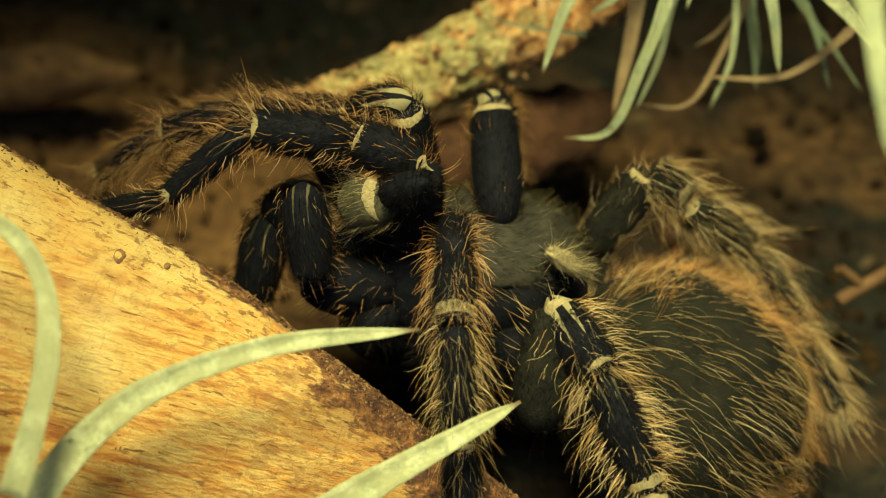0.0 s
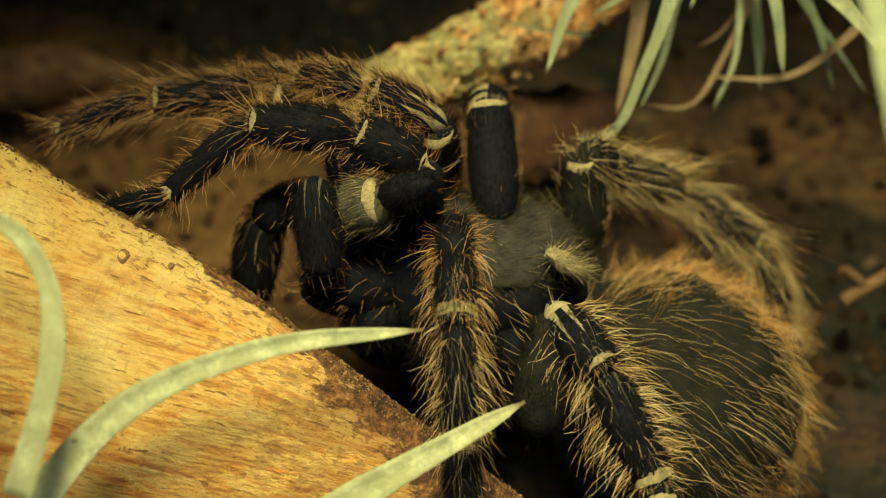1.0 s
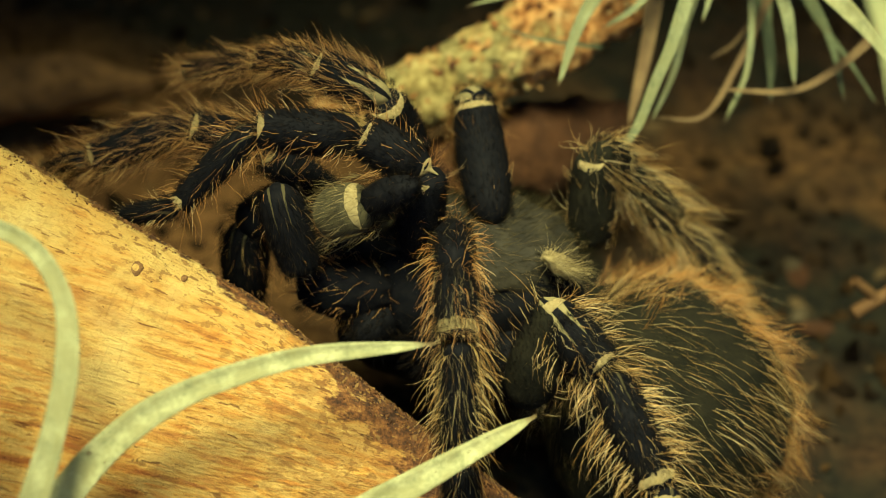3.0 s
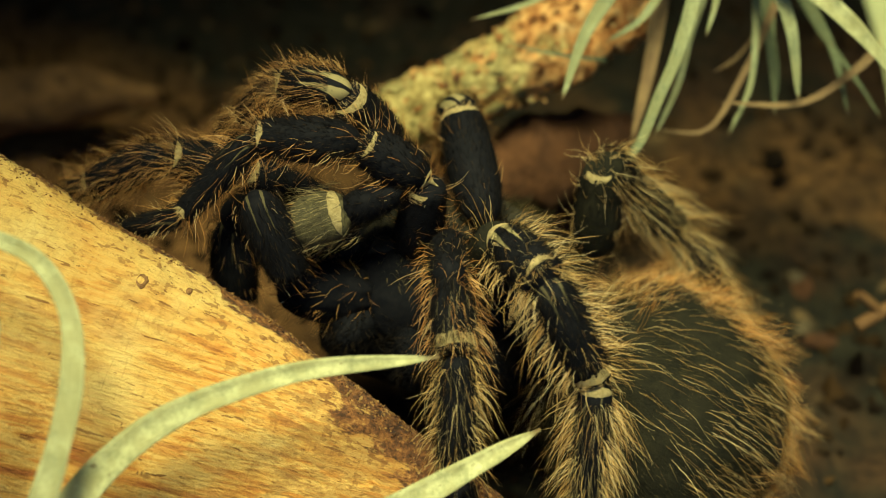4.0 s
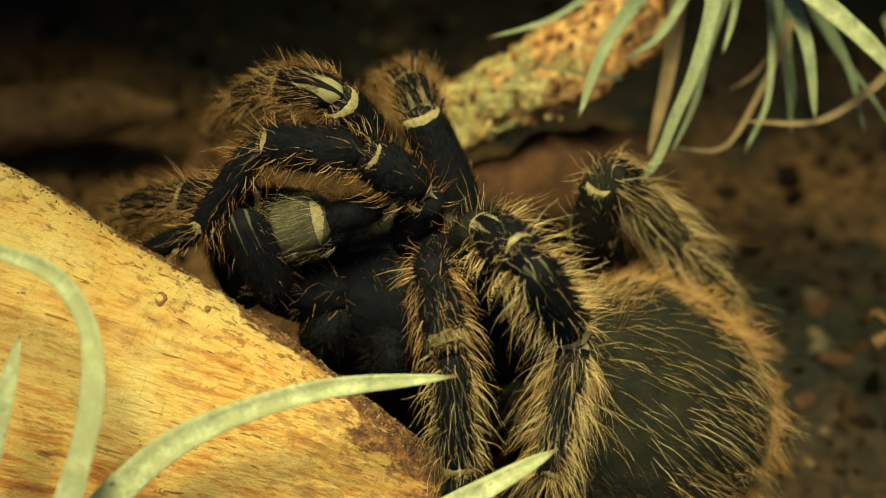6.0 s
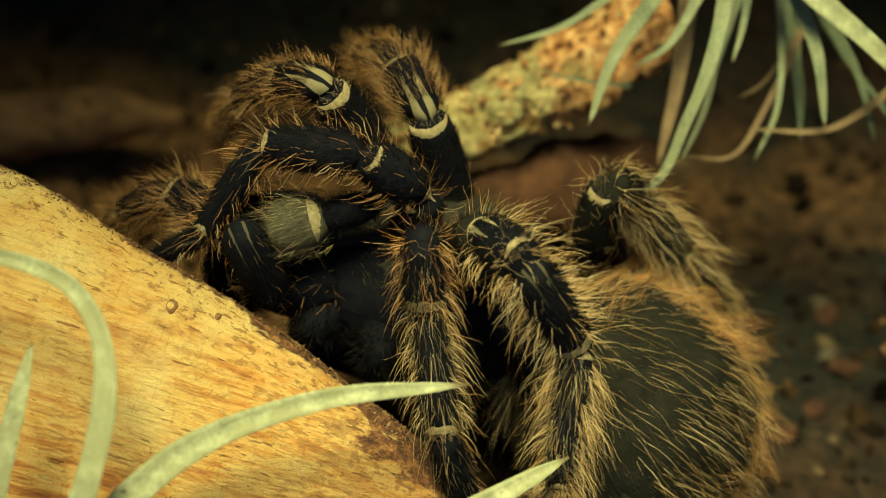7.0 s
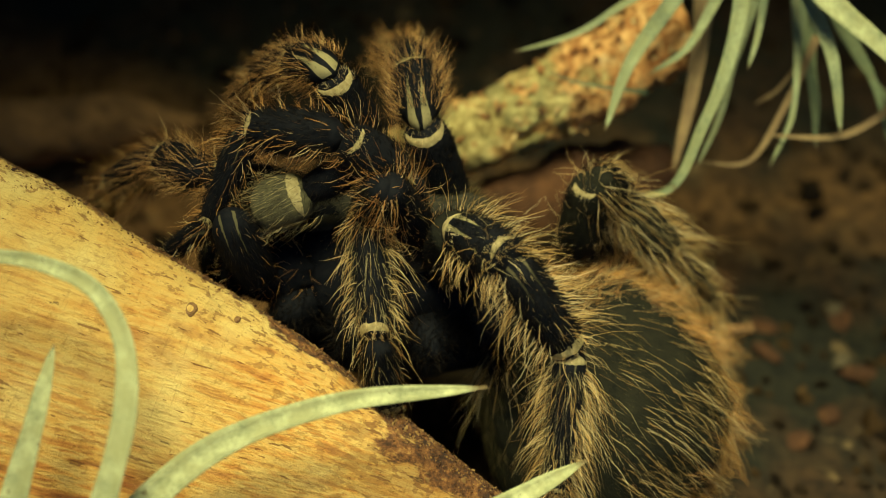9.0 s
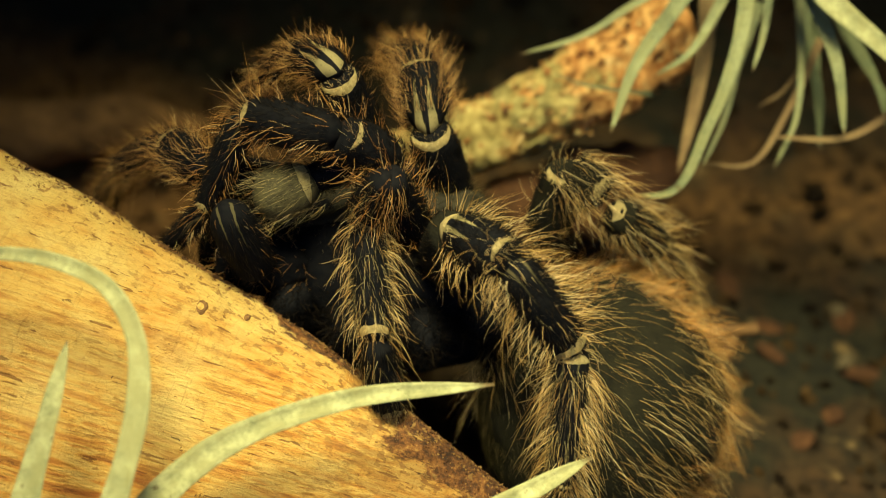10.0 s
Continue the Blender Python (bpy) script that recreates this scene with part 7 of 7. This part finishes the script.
    walk(spider["pedipalp tibia"], [
        (0, bone((-31.18, -6.94, 17.80), (-29.04, -14.11, 1.55))),
        (0.5, bone((-30.04, -6.75, 18.50), (-27.99, -14.62, 2.57))),
        (1, bone((-28.91, -6.54, 19.27), (-26.92, -15.31, 3.81))),
        (1.5, bone((-30.50, -6.89, 19.61), (-27.88, -13.82, 3.34))),
        (2, bone((-32.18, -7.39, 19.54), (-29.05, -12.58, 2.71))),
        (2.5, bone((-33.91, -8.00, 19.50), (-30.24, -11.84, 2.42))),
        (2.7, bone((-34.70, -8.41, 19.48), (-30.63, -12.24, 2.50))),
        (3.3, bone((-34.87, -9.48, 19.45), (-29.58, -13.36, 2.81))),
        (3.8, bone((-34.76, -10.39, 19.45), (-28.43, -14.41, 3.21))),
        (4, bone((-34.63, -10.77, 19.53), (-27.89, -14.86, 3.47))),
        (4.5, bone((-34.83, -11.50, 19.66), (-27.00, -16.04, 4.23))),
        (5, bone((-34.53, -12.04, 19.94), (-26.30, -20.80, 6.10))),
        (5.5, bone((-33.68, -12.59, 18.43), (-26.43, -17.44, 2.82))),
        (6.3, bone((-31.91, -14.22, 16.15), (-25.74, -14.62, -0.63))),
        (7, bone((-30.69, -15.52, 14.13), (-25.23, -13.19, -2.75))),
        (7.5, bone((-29.89, -15.38, 13.23), (-24.91, -12.79, -3.74))),
        (8, bone((-29.00, -15.36, 12.60), (-24.56, -12.51, -4.49))),
        (8.5, bone((-28.60, -15.44, 12.77), (-24.67, -12.32, -4.40))),
        (9, bone((-27.99, -15.49, 13.23), (-23.98, -12.25, -3.90))),
        (9.5, bone((-27.42, -16.23, 13.85), (-23.33, -12.87, -3.23))),
        (10, bone((-26.81, -17.01, 14.49), (-22.66, -13.49, -2.55))),
    ])
    walk(spider["far pedipalp femur"], [
        (0, bone((-31.80, 12.33, 3.79), (-38.75, -0.22, 6.60))),
        (0.5, bone((-32.52, 12.42, 3.56), (-39.70, -0.05, 6.04))),
        (1, bone((-33.19, 12.19, 3.55), (-40.64, 0.07, 5.52))),
        (1.5, bone((-33.89, 12.04, 3.43), (-41.56, 0.04, 5.05))),
        (2, bone((-34.59, 11.89, 3.31), (-42.49, -0.00, 4.58))),
        (2.5, bone((-35.32, 11.85, 3.12), (-43.37, -0.25, 4.27))),
        (2.7, bone((-36.10, 11.81, 2.98), (-43.73, -0.53, 4.64))),
        (3.3, bone((-36.37, 11.92, 2.70), (-42.80, -0.83, 5.73))),
        (3.8, bone((-36.58, 11.87, 2.57), (-42.02, -1.06, 6.61))),
        (4, bone((-36.72, 11.84, 2.58), (-41.78, -1.14, 7.02))),
        (4.5, bone((-35.73, 11.72, 1.94), (-40.76, -1.07, 6.89))),
        (5, bone((-35.51, 11.09, 0.96), (-40.46, -1.50, 6.45))),
        (5.5, bone((-35.88, 11.07, 0.92), (-39.55, -1.38, 7.66))),
        (6.3, bone((-34.76, 10.08, -0.93), (-38.35, -3.10, 4.24))),
        (7, bone((-33.73, 9.06, -2.45), (-37.29, -4.62, 1.24))),
        (7.5, bone((-32.78, 9.22, -2.92), (-35.94, -4.45, 1.13))),
        (8, bone((-31.87, 9.27, -3.25), (-34.57, -4.38, 1.17))),
        (8.5, bone((-31.47, 9.54, -2.87), (-33.75, -4.24, 1.37))),
        (9, bone((-31.08, 9.77, -2.37), (-32.92, -4.14, 1.66))),
        (9.5, bone((-30.95, 9.82, -2.22), (-32.36, -4.20, 1.62))),
        (10, bone((-30.80, 9.91, -1.96), (-31.80, -4.20, 1.66))),
    ])
    walk(spider["far pedipalp tibia"], [
        (0, bone((-39.44, 3.01, 4.35), (-43.18, -2.27, -11.36))),
        (0.5, bone((-40.41, 3.18, 3.79), (-43.71, -0.81, -11.80))),
        (1, bone((-41.36, 3.29, 3.26), (-44.19, 0.47, -12.12))),
        (1.5, bone((-42.31, 3.25, 2.79), (-44.67, 1.50, -12.31))),
        (2, bone((-43.25, 3.21, 2.31), (-45.07, 2.52, -12.45))),
        (2.5, bone((-44.15, 2.95, 2.00), (-45.48, 3.26, -12.37))),
        (2.7, bone((-44.52, 2.67, 2.37), (-45.66, 2.57, -12.24))),
        (3.3, bone((-43.62, 2.37, 3.48), (-44.16, 1.01, -11.80))),
        (3.8, bone((-42.87, 2.15, 4.38), (-42.88, -0.27, -11.37))),
        (4, bone((-42.64, 2.07, 4.80), (-42.44, -0.79, -11.12))),
        (4.5, bone((-41.63, 2.15, 4.68), (-40.34, 0.59, -10.94))),
        (5, bone((-41.35, 1.71, 4.24), (-38.91, 1.29, -10.98))),
        (5.5, bone((-40.45, 1.84, 5.47), (-37.14, 0.74, -10.06))),
        (6.3, bone((-39.27, 0.09, 2.02), (-36.91, 0.69, -12.72))),
        (7, bone((-38.23, -1.45, -1.01), (-36.58, 0.52, -14.91))),
        (7.5, bone((-36.87, -1.26, -1.10), (-36.44, 1.18, -14.62))),
        (8, bone((-35.52, -1.18, -1.03), (-36.32, 1.65, -14.13))),
        (8.5, bone((-34.70, -1.03, -0.83), (-35.51, 1.85, -13.91))),
        (9, bone((-33.88, -0.92, -0.51), (-34.74, 2.03, -13.58))),
        (9.5, bone((-33.33, -0.98, -0.55), (-34.17, 2.00, -13.61))),
        (10, bone((-32.78, -0.97, -0.49), (-33.66, 2.06, -13.54))),
    ])


motions()
